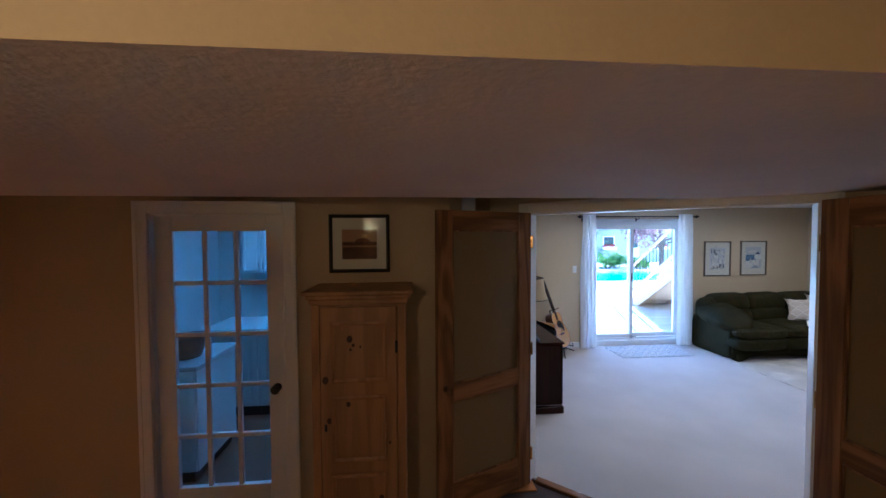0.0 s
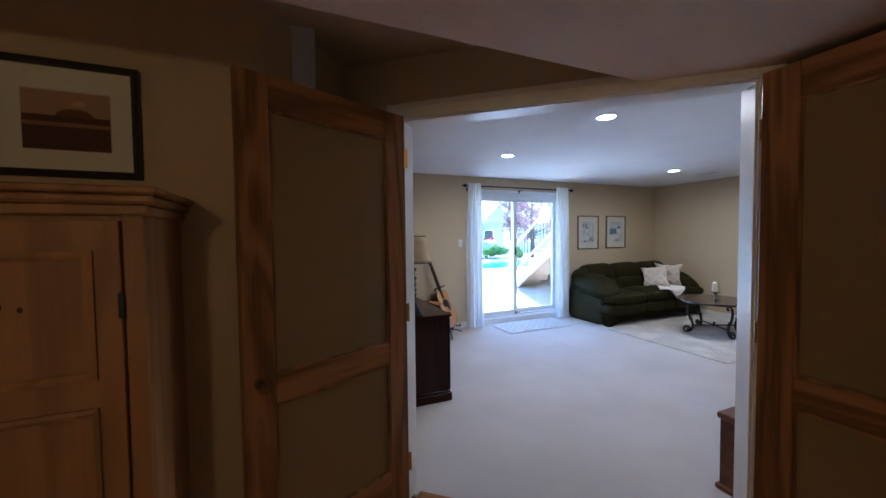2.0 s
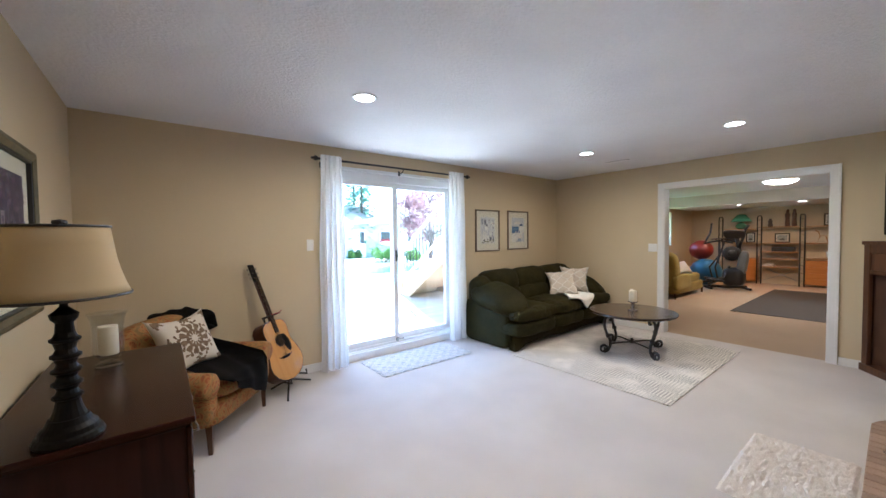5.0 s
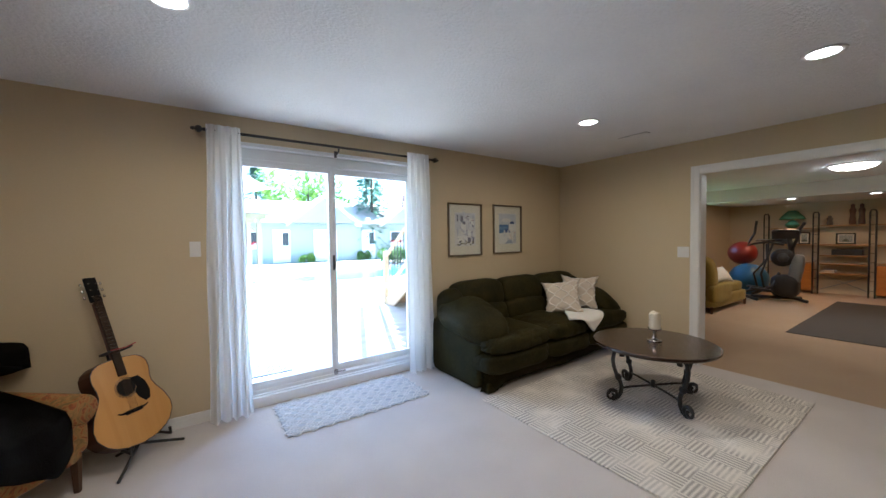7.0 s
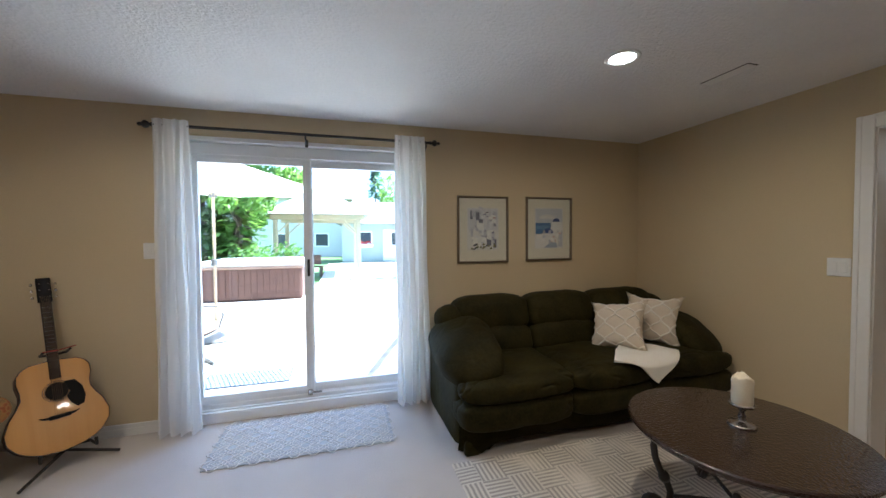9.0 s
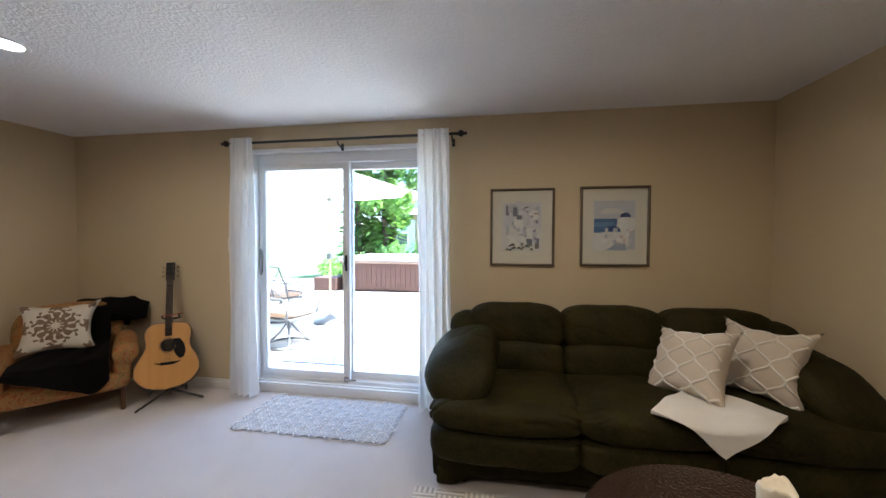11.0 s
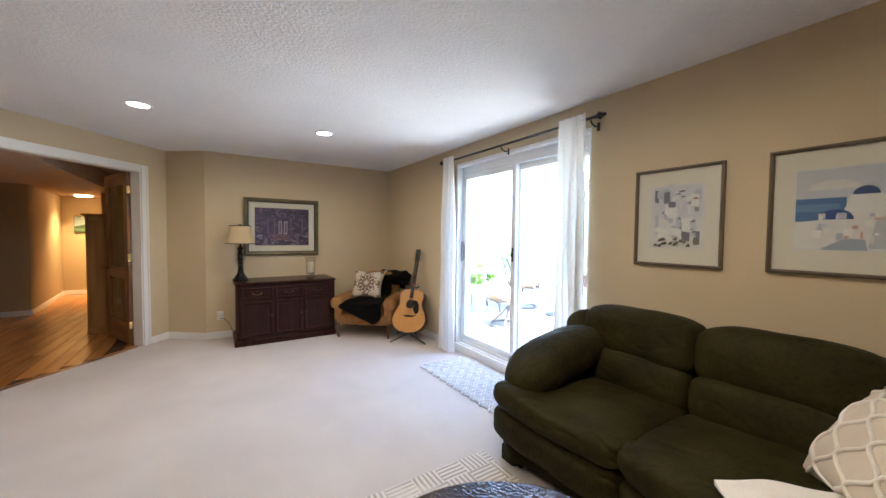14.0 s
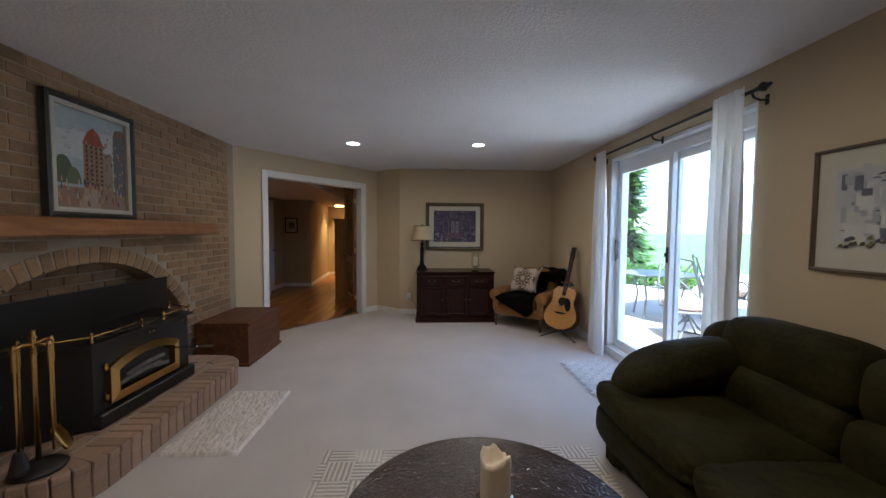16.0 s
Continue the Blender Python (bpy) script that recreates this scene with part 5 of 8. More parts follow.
def body_half(s):
    """Half width of the guitar's body at height s (0 at the bottom, 1 at the neck)."""
    keys = [(0, 0.0), (0.02, 0.075), (0.06, 0.125), (0.12, 0.165), (0.22, 0.197), (0.32, 0.202), (0.45, 0.182), (0.56, 0.150), (0.63, 0.136), (0.70, 0.136), (0.80, 0.146), (0.88, 0.143), (0.94, 0.125), (0.98, 0.09), (1.0, 0.0)]
    for (a0, b0), (a1, b1) in zip(keys, keys[1:]):
        if a0 <= s <= a1:
            q = (s - a0) / (a1 - a0)
            return b0 + (b1 - b0) * q
    return 0


outline = [(1.06 * body_half(s), 0.535 * s) for s in np.linspace(0, 1, 44)]
outline += [(-x, z) for x, z in outline[-2:0:-1]]
G = Matrix.Translation((2.315, 5.36, 0.13)) @ Euler((radians(-22), 0, radians(41))).to_matrix().to_4x4() @ Matrix.Scale(1.05, 4)
gt = thing("acoustic_guitar", (0, 0, 0), 0, "honey-topped acoustic guitar with black pickguard, on a stand", "guitar")
gt.matrix_world = G
bm = bmesh.new()
fr = [bm.verts.new((x, 0.0, z)) for x, z in outline]
bk = [bm.verts.new((x, 0.105, z)) for x, z in outline]
bm.faces.new(bk[::-1])
for i in range(len(outline)):
    j = (i + 1) % len(outline)
    bm.faces.new((fr[i], fr[j], bk[j], bk[i]))
part("body", bm, ROSE, gt, "dark brown back and sides")
bm = bmesh.new()
bm.faces.new([bm.verts.new((x, -0.003, z)) for x, z in outline])
ex = bmesh.ops.extrude_face_region(bm, geom=bm.faces[:])
for v in ex["geom"]:
    if isinstance(v, bmesh.types.BMVert):
        v.co.y += 0.004
top = part("soundboard", bm, SPRUCE, gt, "honey-coloured spruce top")
part("binding", tube(bmesh.new(), [(x, -0.002, z) for x, z in outline], 0.003, 5, closed=True), BLACK, top)
# near-black colour for the shade in hollows; here a disc on the soundboard
CAVITYSHADE = mat("cavity_shade", (0.012, 0.008, 0.006), 0.9)
part("sound_hole_shade", lathe(bmesh.new(), [(0, 0.0), (0.05, 0.0), (0.05, 0.0012), (0, 0.0012)], 32, pose(0, -0.0035, 0.345, 90, 0, 0)), CAVITYSHADE, top)
bm = bmesh.new()
for r_ in (0.053, 0.060):
    tube(bm, [(r_ * math.cos(a_), -0.004, 0.345 + r_ * math.sin(a_)) for a_ in np.linspace(0, 2 * math.pi, 33)[:-1]], 0.0014, 4, closed=True)
part("rosette", bm, BLACK, top)
pg = [(0.030, 0.395), (0.078, 0.392), (0.108, 0.345), (0.118, 0.285), (0.106, 0.238), (0.078, 0.228), (0.050, 0.262), (0.036, 0.300), (0.054, 0.33)]
bm = bmesh.new()
lo = [bm.verts.new((x, -0.0042, z)) for x, z in pg]
hi = [bm.verts.new((x, -0.006, z)) for x, z in pg]
bm.faces.new(hi)
for i in range(len(pg)):
    bm.faces.new((lo[i], lo[(i + 1) % len(pg)], hi[(i + 1) % len(pg)], hi[i]))
part("pickguard", bm, LAMPBLACK, top, "black pickguard")
bm = bmesh.new()
for s in (-1, 1):
    box(bm, min(0, s * 0.045), -0.013, 0.188, max(0, s * 0.045), -0.003, 0.21, 0.002)
    tube(bm, [(s * 0.04, -0.007, 0.20), (s * 0.065, -0.006, 0.203), (s * 0.085, -0.005, 0.212)], [0.007, 0.005, 0.002], 6)
part("bridge", bm, LAMPBLACK, top, "black carved bridge")
bm = boxm(-0.024, -0.012, 0.42, 0.024, -0.003, 0.90, 0.002)
neck = part("neck", box(boxm(-0.023, -0.003, 0.49, 0.023, 0.022, 0.90, 0.008), -0.023, -0.003, 0.47, 0.023, 0.06, 0.50, 0.006), ROSE, gt)
part("fretboard", bm, mat("ebony", (0.028, 0.014, 0.009), 0.5, spec=0.2), neck)
bm = bmesh.new()
for k in range(18):
    z = 0.90 - 0.64 * (1 - 2 ** (-(k + 1) / 12)) if True else 0
    box(bm, -0.023, -0.0135, z - 0.0008, 0.023, -0.012, z + 0.0008)
part("frets", bm, STEEL, neck, kind="stuff")
bm = boxm(-0.032, -0.004, 0.90, 0.032, 0.012, 1.06, 0.004)
head = part("headstock", bm, LAMPBLACK, gt, "black headstock")
for s in (-1, 1):
    for k in range(3):
        z = 0.935 + 0.042 * k
        bm = tube(bmesh.new(), [(s * 0.03, 0.006, z), (s * 0.046, 0.006, z)], 0.003, 6)
        soft(bm, (s * 0.052, 0.006, z), (0.014, 0.008, 0.02), 2.5, 3)
        lathe(bm, [(0, -0.006), (0.004, -0.006), (0.004, 0.006), (0, 0.006)], 8, pose(s * 0.02, -0.006, z, 90, 0, 0))
        part("tuner", bm, STEEL, head, smooth=True)
bm = bmesh.new()
for k in range(6):
    x = -0.02 + 0.008 * k
    tube(bm, [(x, -0.014, 0.20), (x * 0.85, -0.016, 0.90), (x, -0.008, 0.94)], 0.0007, 4)
part("strings", bm, OLDBRASS, gt, kind="stuff")
gs = thing("guitar_stand", (2.285, 5.415, 0), 41, "black folding guitar stand on the carpet", "guitar stand")
for name, pts in (("leg", [(0, 0.0, 0.11), (-0.21, -0.13, 0.012)]), ("leg", [(0, 0.0, 0.11), (0.24, -0.07, 0.012)]), ("leg", [(0, 0.0, 0.11), (-0.02, 0.17, 0.012)])):
    part(name, tube(bmesh.new(), pts, 0.009, 8), BLACK, gs)
part("mast", tube(bmesh.new(), [(0, 0.045, 0.09), (0, 0.245, 0.66)], 0.009, 8), BLACK, gs)
part("cradle", tube(bmesh.new(), [(-0.12, -0.10, 0.165), (-0.12, -0.11, 0.125), (-0.11, -0.02, 0.125), (0, 0.045, 0.115), (0.11, -0.02, 0.125), (0.12, -0.11, 0.125), (0.12, -0.10, 0.165)], 0.009, 8), BLACK, gs)
part("yoke", tube(bmesh.new(), [(-0.06, 0.12, 0.71), (-0.06, 0.21, 0.675), (0.0, 0.245, 0.66), (0.06, 0.21, 0.675), (0.06, 0.12, 0.71)], 0.008, 8), BLACK, gs)
part("strap", tube(bmesh.new(), [(-0.06, 0.12, 0.715), (0.0, 0.085, 0.72), (0.085, 0.12, 0.725)], 0.004, 6), mat("red_rubber", (0.35, 0.04, 0.03), 0.5), gs, "red retaining strap")

# ---- wooden chest
ch = thing("wooden_chest", (2.785, 1.67, 0), 0, "plain walnut blanket chest with a flat lid, beside the hearth", "chest")
part("body", boxm(-0.375, -0.255, 0.03, 0.375, 0.255, 0.405, 0.004), CHESTWOOD, ch)
part("plinth", boxm(-0.39, -0.27, 0.0, 0.39, 0.27, 0.032, 0.006), CHESTWOOD, ch)
part("lid", boxm(-0.385, -0.262, 0.407, 0.385, 0.268, 0.44, 0.005), CHESTWOOD, ch)

# ---- fireplace: stove, tools, mantel, picture
mantel = thing("mantel", (0, 0, 0), 0, "rough-hewn golden wooden mantel beam on the brick wall", "mantel shelf")
def hewn(bm):
    for v in bm.verts:
        v.co += Vector((0, 0.006 * noise.noise(v.co * 9), 0.007 * noise.noise(v.co * 7 + Vector((3, 0, 0)))))
    return bm
bm = boxm(3.02, SY - 0.01, 1.322, 5.38, 1.572, 1.434)
bmesh.ops.subdivide_edges(bm, edges=[e for e in bm.edges if abs(e.verts[0].co.x - e.verts[1].co.x) > 1], cuts=60)
bmesh.ops.bevel(bm, geom=[e for e in bm.edges if abs(e.verts[0].co.x - e.verts[1].co.x) > 0.01], offset=0.008, segments=1, affect="EDGES")
part("beam", hewn(bm), MANTELWOOD, mantel)

stove = thing("wood_stove", (0, 0, 0), 0, "black steel fireplace insert with a brass-framed glass door, unlit", "wood stove")
HZ = 0.197
part("body", prism(bmesh.new(), [(3.66, 1.40), (3.84, 1.785), (4.66, 1.785), (4.92, 1.40)], HZ, 0.685), STOVEBLACK, stove)
part("top_plate", prism(bmesh.new(), [(3.62, 1.39), (3.81, 1.81), (4.68, 1.81), (4.97, 1.39)], 0.687, 0.705), STOVEBLACK, stove)
bm = boxm(3.83, 1.78, HZ, 4.67, 1.83, 0.285, 0.008)
part("ash_lip", bm, STOVEBLACK, stove)
part("surround", boxm(3.50, 1.372, 0.20, 5.0, 1.396, 0.95, 0.003), STOVEBLACK, stove, "flat black surround plate")
bm = bmesh.new()
for k in range(6):
    box(bm, 3.95 + 0.11 * k, 1.60, 0.70, 4.03 + 0.11 * k, 1.75, 0.716, 0.004)
part("louvre", bm, STOVEBLACK, stove)


def arch_outline(x0, x1, z0, z1, rise, n=14):
    xm, h = (x0 + x1) / 2, (x1 - x0) / 2
    R = (h * h + rise * rise) / (2 * rise)
    return [(x0, z0), (x1, z0)] + [(xm + h * (1 - 2 * i / n), z1 - R + rise + math.sqrt(R * R - (h * (1 - 2 * i / n)) ** 2) - rise + rise) for i in range(n + 1)]


def arch_ring(o, i, y0, y1):
    bm = bmesh.new()
    rows = [[bm.verts.new((x, y, z)) for x, z in pts] for pts, y in ((o, y0), (o, y1), (i, y1 + 0.006), (i, y0))]
    for a, b in zip(rows, rows[1:] + rows[:1]):
        for k in range(len(a)):
            j = (k + 1) % len(a)
            bm.faces.new((a[k], a[j], b[j], b[k]))
    return bm


o, i_ = arch_outline(3.985, 4.575, 0.315, 0.535, 0.065), arch_outline(4.04, 4.52, 0.37, 0.50, 0.05)
door = part("door", arch_ring(o, i_, 1.786, 1.815), BRASS, stove, "polished brass door frame")
bm = bmesh.new()
bm.faces.new([bm.verts.new((x, 1.797, z)) for x, z in arch_outline(4.03, 4.53, 0.36, 0.51, 0.05)])
part("glass", bm, glass_mat("smoked_stove_glass", (0.35, 0.34, 0.33)), door)
# flat dark plate behind the glass for the unlit depth of the stove
bm = bmesh.new()
bm.faces.new([bm.verts.new((x, 1.789, z)) for x, z in arch_outline(4.03, 4.53, 0.36, 0.51, 0.05)])
part("firebox_shade", bm, CAVITYSHADE, stove)
random.seed(2)
for k, (x0, z0, x1, z1) in enumerate(((4.08, 0.39, 4.42, 0.43), (4.15, 0.42, 4.50, 0.40), (4.12, 0.46, 4.44, 0.44))):
    part("log", tube(bmesh.new(), [(x0, 1.792, z0), ((x0 + x1) / 2, 1.793, (z0 + z1) / 2 + 0.01), (x1, 1.792, z1)], [0.016, 0.018, 0.014], 7), mat("ashy_log", (0.16, 0.15, 0.14), 0.9, (0.07, 0.06, 0.055), 20, 120, bump=0.8), stove, smooth=True)
for z in (0.36, 0.545):
    part("hinge", lathe(bmesh.new(), [(0, 0), (0.012, 0), (0.012, 0.035), (0.007, 0.042), (0, 0.044)], 12, pose(4.592, 1.802, z - 0.02)), BRASS, door, smooth=True)
h = part("handle", tube(bmesh.new(), [(4.0, 1.81, 0.47), (3.99, 1.84, 0.47), (3.93, 1.90, 0.455)], 0.006, 8), STOVEBLACK, door)
bm = bmesh.new()
pts = []
for k in range(81):
    q = k / 80
    c0 = Vector((3.93, 1.90, 0.455)).lerp(Vector((3.85, 1.985, 0.438)), q)
    a_ = q * 2 * math.pi * 10
    r_ = 0.011 * (1 - 0.3 * abs(q - 0.5))
    pts.append(c0 + Vector((0.7 * r_ * math.cos(a_), 0.7 * r_ * math.cos(a_), r_ * math.sin(a_))))
tube(bm, pts, 0.003, 5)
part("spring_grip", bm, STEEL, h, "coiled steel grip")
rail_pts = [[(4.92, 1.52, 0.745), (4.66, 1.79, 0.745), (4.30, 1.79, 0.745)], [(4.10, 1.79, 0.745), (3.83, 1.79, 0.745), (3.70, 1.55, 0.745)]]
for pts in rail_pts:
    part("rail", tube(bmesh.new(), pts, 0.005, 8), BRASS, stove, "brass gallery rail", smooth=True)
    for x, y, z in pts:
        part("rail_post", lathe(bmesh.new(), [(0, 0.703), (0.011, 0.703), (0.008, 0.712), (0.006, 0.73), (0.011, 0.745), (0.006, 0.757), (0.009, 0.765), (0, 0.772)], 12, pose(x, y, 0)), BRASS, stove, smooth=True)
for x in (3.90, 3.94, 4.20, 4.24):
    part("knob", lathe(bmesh.new(), [(0, 0), (0.008, 0), (0.008, 0.006), (0.005, 0.01), (0, 0.011)], 10, pose(x, 1.786, 0.655, -90, 0, 0)), BRASS, stove, smooth=True)

ft = thing("fireplace_tools", (5.00, 1.83, HZ), 0, "brass fireplace tool set on a round black base", "fireplace tools")
part("base", lathe(bmesh.new(), [(0, 0), (0.10, 0), (0.105, 0.012), (0.09, 0.02), (0.075, 0.03), (0.045, 0.036), (0.02, 0.05), (0, 0.05)], 28), BLACK, ft, smooth=True)
part("post", lathe(bmesh.new(), [(0, 0.05), (0.011, 0.05), (0.011, 0.56), (0.015, 0.565), (0.011, 0.575), (0.011, 0.64), (0.018, 0.65), (0.008, 0.665), (0.012, 0.68), (0, 0.69)], 14), BRASS, ft, smooth=True)
bm = tube(bmesh.new(), [(-0.085, 0.0, 0.615), (-0.05, 0, 0.625), (0, 0, 0.615), (0.05, 0, 0.625), (0.085, 0.0, 0.615)], 0.007, 8)
tube(bm, [(0, -0.075, 0.615), (0, 0, 0.615), (0, 0.075, 0.615)], 0.007, 8)
part("hanger", bm, BRASS, ft, smooth=True)
for nm, x, y in (("shovel", -0.083, 0.0), ("brush", 0.083, 0.0), ("poker", 0.0, -0.073), ("tongs", 0.0, 0.073)):
    bm = lathe(bmesh.new(), [(0, 0.10), (0.005, 0.10), (0.006, 0.50), (0.010, 0.52), (0.009, 0.60), (0.013, 0.61), (0.006, 0.63), (0, 0.635)], 10, pose(x, y, 0))
    tool = part(nm, bm, BRASS, ft, smooth=True)
    if nm == "shovel":
        part("blade", soft(bmesh.new(), (0, 0, 0), (0.10, 0.02, 0.14), 5, 6, m=pose(x - 0.01, y + 0.02, 0.115, 25, 0, 30)), BRASS, tool, smooth=True)
    if nm == "brush":
        part("bristles", lathe(bmesh.new(), [(0, 0.03), (0.03, 0.03), (0.036, 0.05), (0.022, 0.12), (0.015, 0.14), (0, 0.14)], 14, pose(x, y, 0)), BLACK, tool)

polys = [((0.40, 0.47, 0.50), rect(-0.275, 0.06, 0.275, 0.725), 0.0), ((0.52, 0.56, 0.56), [(-0.27, 0.40), (0.27, 0.36), (0.27, 0.62), (-0.27, 0.55)], 0.0004), ((0.30, 0.22, 0.16), [(-0.272, 0.065), (0.272, 0.065), (0.272, 0.20), (-0.272, 0.20)], 0.0008),
         ((0.42, 0.33, 0.26), [(-0.10, 0.065), (0.06, 0.065), (0.02, 0.25), (-0.03, 0.25)], 0.001), ((0.33, 0.20, 0.115), rect(-0.06, 0.20, 0.09, 0.51), 0.0012), ((0.36, 0.09, 0.05), [(-0.065, 0.50), (0.095, 0.50), (0.06, 0.58), (0.015, 0.62), (-0.03, 0.58)], 0.0014),
         ((0.33, 0.26, 0.20), rect(0.09, 0.20, 0.16, 0.46), 0.0016), ((0.13, 0.14, 0.16), rect(0.17, 0.18, 0.272, 0.60), 0.0018), ((0.20, 0.13, 0.10), [(0.17, 0.60), (0.272, 0.60), (0.25, 0.66), (0.19, 0.65)], 0.002), ((0.10, 0.13, 0.08), dome(-0.20, 0.22, 0.075, 10, 2.4), 0.0022), ((0.15, 0.18, 0.10), dome(-0.13, 0.22, 0.05, 10, 2.2), 0.0024)]
random.seed(12)
for k in range(120):
    x, z = random.uniform(-0.055, 0.26), random.uniform(0.21, 0.57)
    polys.append((random.choice([(0.10, 0.09, 0.09), (0.45, 0.34, 0.22), (0.20, 0.13, 0.09), (0.30, 0.20, 0.14)]), rect(x, z, x + 0.010, z + 0.018), 0.003 + 0.00001 * k))
for k in range(70):
    x, z = random.uniform(-0.26, 0.25), random.uniform(0.075, 0.24)
    polys.append((random.choice([(0.08, 0.06, 0.06), (0.40, 0.14, 0.07), (0.50, 0.40, 0.30), (0.16, 0.14, 0.13), (0.55, 0.30, 0.10)]), [(x, z), (x + 0.012, z), (x + 0.009, z + 0.035), (x + 0.003, z + 0.035)], 0.0045 + 0.00001 * k))
for i in range(4):                           # windows and balconies of the tall houses
    for j in range(9):
        polys.append(((0.05, 0.045, 0.05), rect(-0.048 + 0.036 * i, 0.225 + 0.031 * j, -0.034 + 0.036 * i, 0.244 + 0.031 * j), 0.0056))
        polys.append(((0.40, 0.30, 0.20) if i % 2 else (0.26, 0.16, 0.10), rect(-0.052 + 0.036 * i, 0.220 + 0.031 * j, -0.030 + 0.036 * i, 0.224 + 0.031 * j), 0.0058))
for k in range(90):                          # dabs of sky, awnings and crowd
    x, z = random.uniform(-0.27, 0.25), random.uniform(0.25, 0.71)
    if abs(x - 0.015) > 0.10 and x < 0.15:
        polys.append((random.choice([(0.46, 0.52, 0.56), (0.36, 0.44, 0.50), (0.55, 0.57, 0.56), (0.42, 0.46, 0.47)]), [(x, z), (x + 0.03, z + 0.004), (x + 0.026, z + 0.016), (x + 0.004, z + 0.012)], 0.0006 + 0.000001 * k))
SLATE = mat("slate_green_frame", (0.045, 0.05, 0.05), 0.4, (0.02, 0.02, 0.02), 12, 90)
picture("picture", 0.655, 0.77, 0.035, 0, (4.172, SY + 0.014, 1.44), 180, SLATE, "framed oil painting of a busy old city street, over the mantel", [(c, [(-x, z) for x, z in pts][::-1], lift) for c, pts, lift in polys] and polys, None, 0.045, None, (0.03, mat("cream_liner", (0.55, 0.52, 0.45), 0.7)), False)

# ---- corner cabinet with a television
tvc = thing("corner_cabinet", (6.94, 2.17, 0), 213.7, "brown wooden corner media cabinet with an open niche", "cabinet")
plan = [(0, 0.02), (1.10, 0.02), (1.06, 0.12), (0.72, 0.36), (0.33, 0.42)]
part("top", prism(bmesh.new(), [(-0.015, -0.012), (1.115, -0.012), (1.07, 0.13), (0.72, 0.37), (0.32, 0.43)], 1.27, 1.305), CABWOOD, tvc)
part("base", prism(bmesh.new(), [(-0.015, -0.012), (1.115, -0.012), (1.07, 0.13), (0.72, 0.37), (0.32, 0.43)], 0.0, 0.07), CABWOOD, tvc)
part("back_panel", boxm(0.31, 0.36, 0.07, 0.74, 0.375, 1.27), CABWOOD, tvc)
part("side_panel", box(bmesh.new(), 0, 0, 0.07, 0.49, 0.015, 1.27, m=pose(0.01, 0.015, 0, 0, 0, 49)), CABWOOD, tvc)
part("side_panel", box(bmesh.new(), 0, 0, 0.07, 0.42, 0.015, 1.27, m=pose(0.74, 0.36, 0, 0, 0, -36)), CABWOOD, tvc)
for x in (0.0, 1.03):
    part("post", boxm(x, -0.004, 0.07, x + 0.07, 0.03, 1.27, 0.004), CABWOOD, tvc)
part("rail", boxm(0.07, 0.0, 1.19, 1.03, 0.028, 1.27, 0.003), CABWOOD, tvc)
part("rail", boxm(0.07, 0.0, 0.98, 1.03, 0.028, 1.02, 0.003), CABWOOD, tvc)
part("shelf", prism(bmesh.new(), [(0.07, 0.03), (1.03, 0.03), (0.72, 0.35), (0.34, 0.35)], 0.985, 1.005), CABWOOD, tvc)
part("drawer", boxm(0.075, 0.006, 1.025, 1.025, 0.024, 1.185, 0.003), CABWOOD, tvc)
tv = thing("television", (6.94, 2.17, 1.305), 213.7, "black flat-screen television standing on the corner cabinet, off", "television")
part("screen", boxm(0.06, 0.10, 0.06, 1.10, 0.13, 0.66, 0.006), mat("black_gloss_screen", (0.006, 0.006, 0.007), 0.12), tv)
part("foot", tube(bmesh.new(), [(0.30, 0.02, 0.005), (0.34, 0.11, 0.06), (0.38, 0.20, 0.005)], 0.007, 6), BLACK, tv)
part("foot", tube(bmesh.new(), [(0.78, 0.02, 0.005), (0.80, 0.11, 0.06), (0.80, 0.14, 0.005)], 0.007, 6), BLACK, tv)


# ================= hall
pc = thing("pine_cabinet", (-0.435, 1.93, 0), 0, "narrow antique pine cupboard with a knotty panelled door", "cupboard")
part("body", boxm(-0.262, 0.012, 0.08, 0.262, 0.362, 1.53, 0.004), PINE, pc)
bm = boxm(-0.275, -0.006, 1.515, 0.275, 0.365, 1.545, 0.005)
box(bm, -0.29, -0.02, 1.545, 0.29, 0.366, 1.572, 0.008)
box(bm, -0.305, -0.035, 1.572, 0.305, 0.366, 1.592, 0.005)
part("cornice", bm, PINE, pc)
part("plinth", boxm(-0.275, -0.004, 0.0, 0.275, 0.365, 0.085, 0.006), PINE, pc)
for x in (-0.262, 0.215):
    part("stile", boxm(x, -0.002, 0.085, x + 0.047, 0.014, 1.515, 0.003), PINE, pc)
dr = part("door", boxm(-0.21, -0.008, 0.10, 0.21, 0.011, 1.50, 0.002), PINE, pc)
for z0, z1 in ((1.075, 1.42), (0.62, 1.0), (0.16, 0.55)):
    part("door_panel", frame_bm(-0.155, z0, 0.155, z1, 0.022, -0.016, -0.007, 0.003), PINE, dr)
KNOT = mat("pine_knot", (0.06, 0.025, 0.01), 0.6, (0.03, 0.012, 0.006), 30, 120)
for x, z, r in ((-0.05, 1.32, 0.016), (-0.03, 1.285, 0.008), (-0.045, 1.26, 0.007), (0.01, 1.275, 0.006), (-0.185, 1.09, 0.017), (-0.165, 0.86, 0.014), (-0.06, 0.95, 0.012), (0.17, 0.72, 0.007), (0.06, 0.63, 0.011), (0.12, 0.40, 0.014)):
    part("knot", lathe(bmesh.new(), [(0, 0), (r, 0), (r * 0.9, 0.0012), (0, 0.0015)], 12, pose(x, -0.0085, z, 90, 0, 0), 1.3), KNOT, dr)
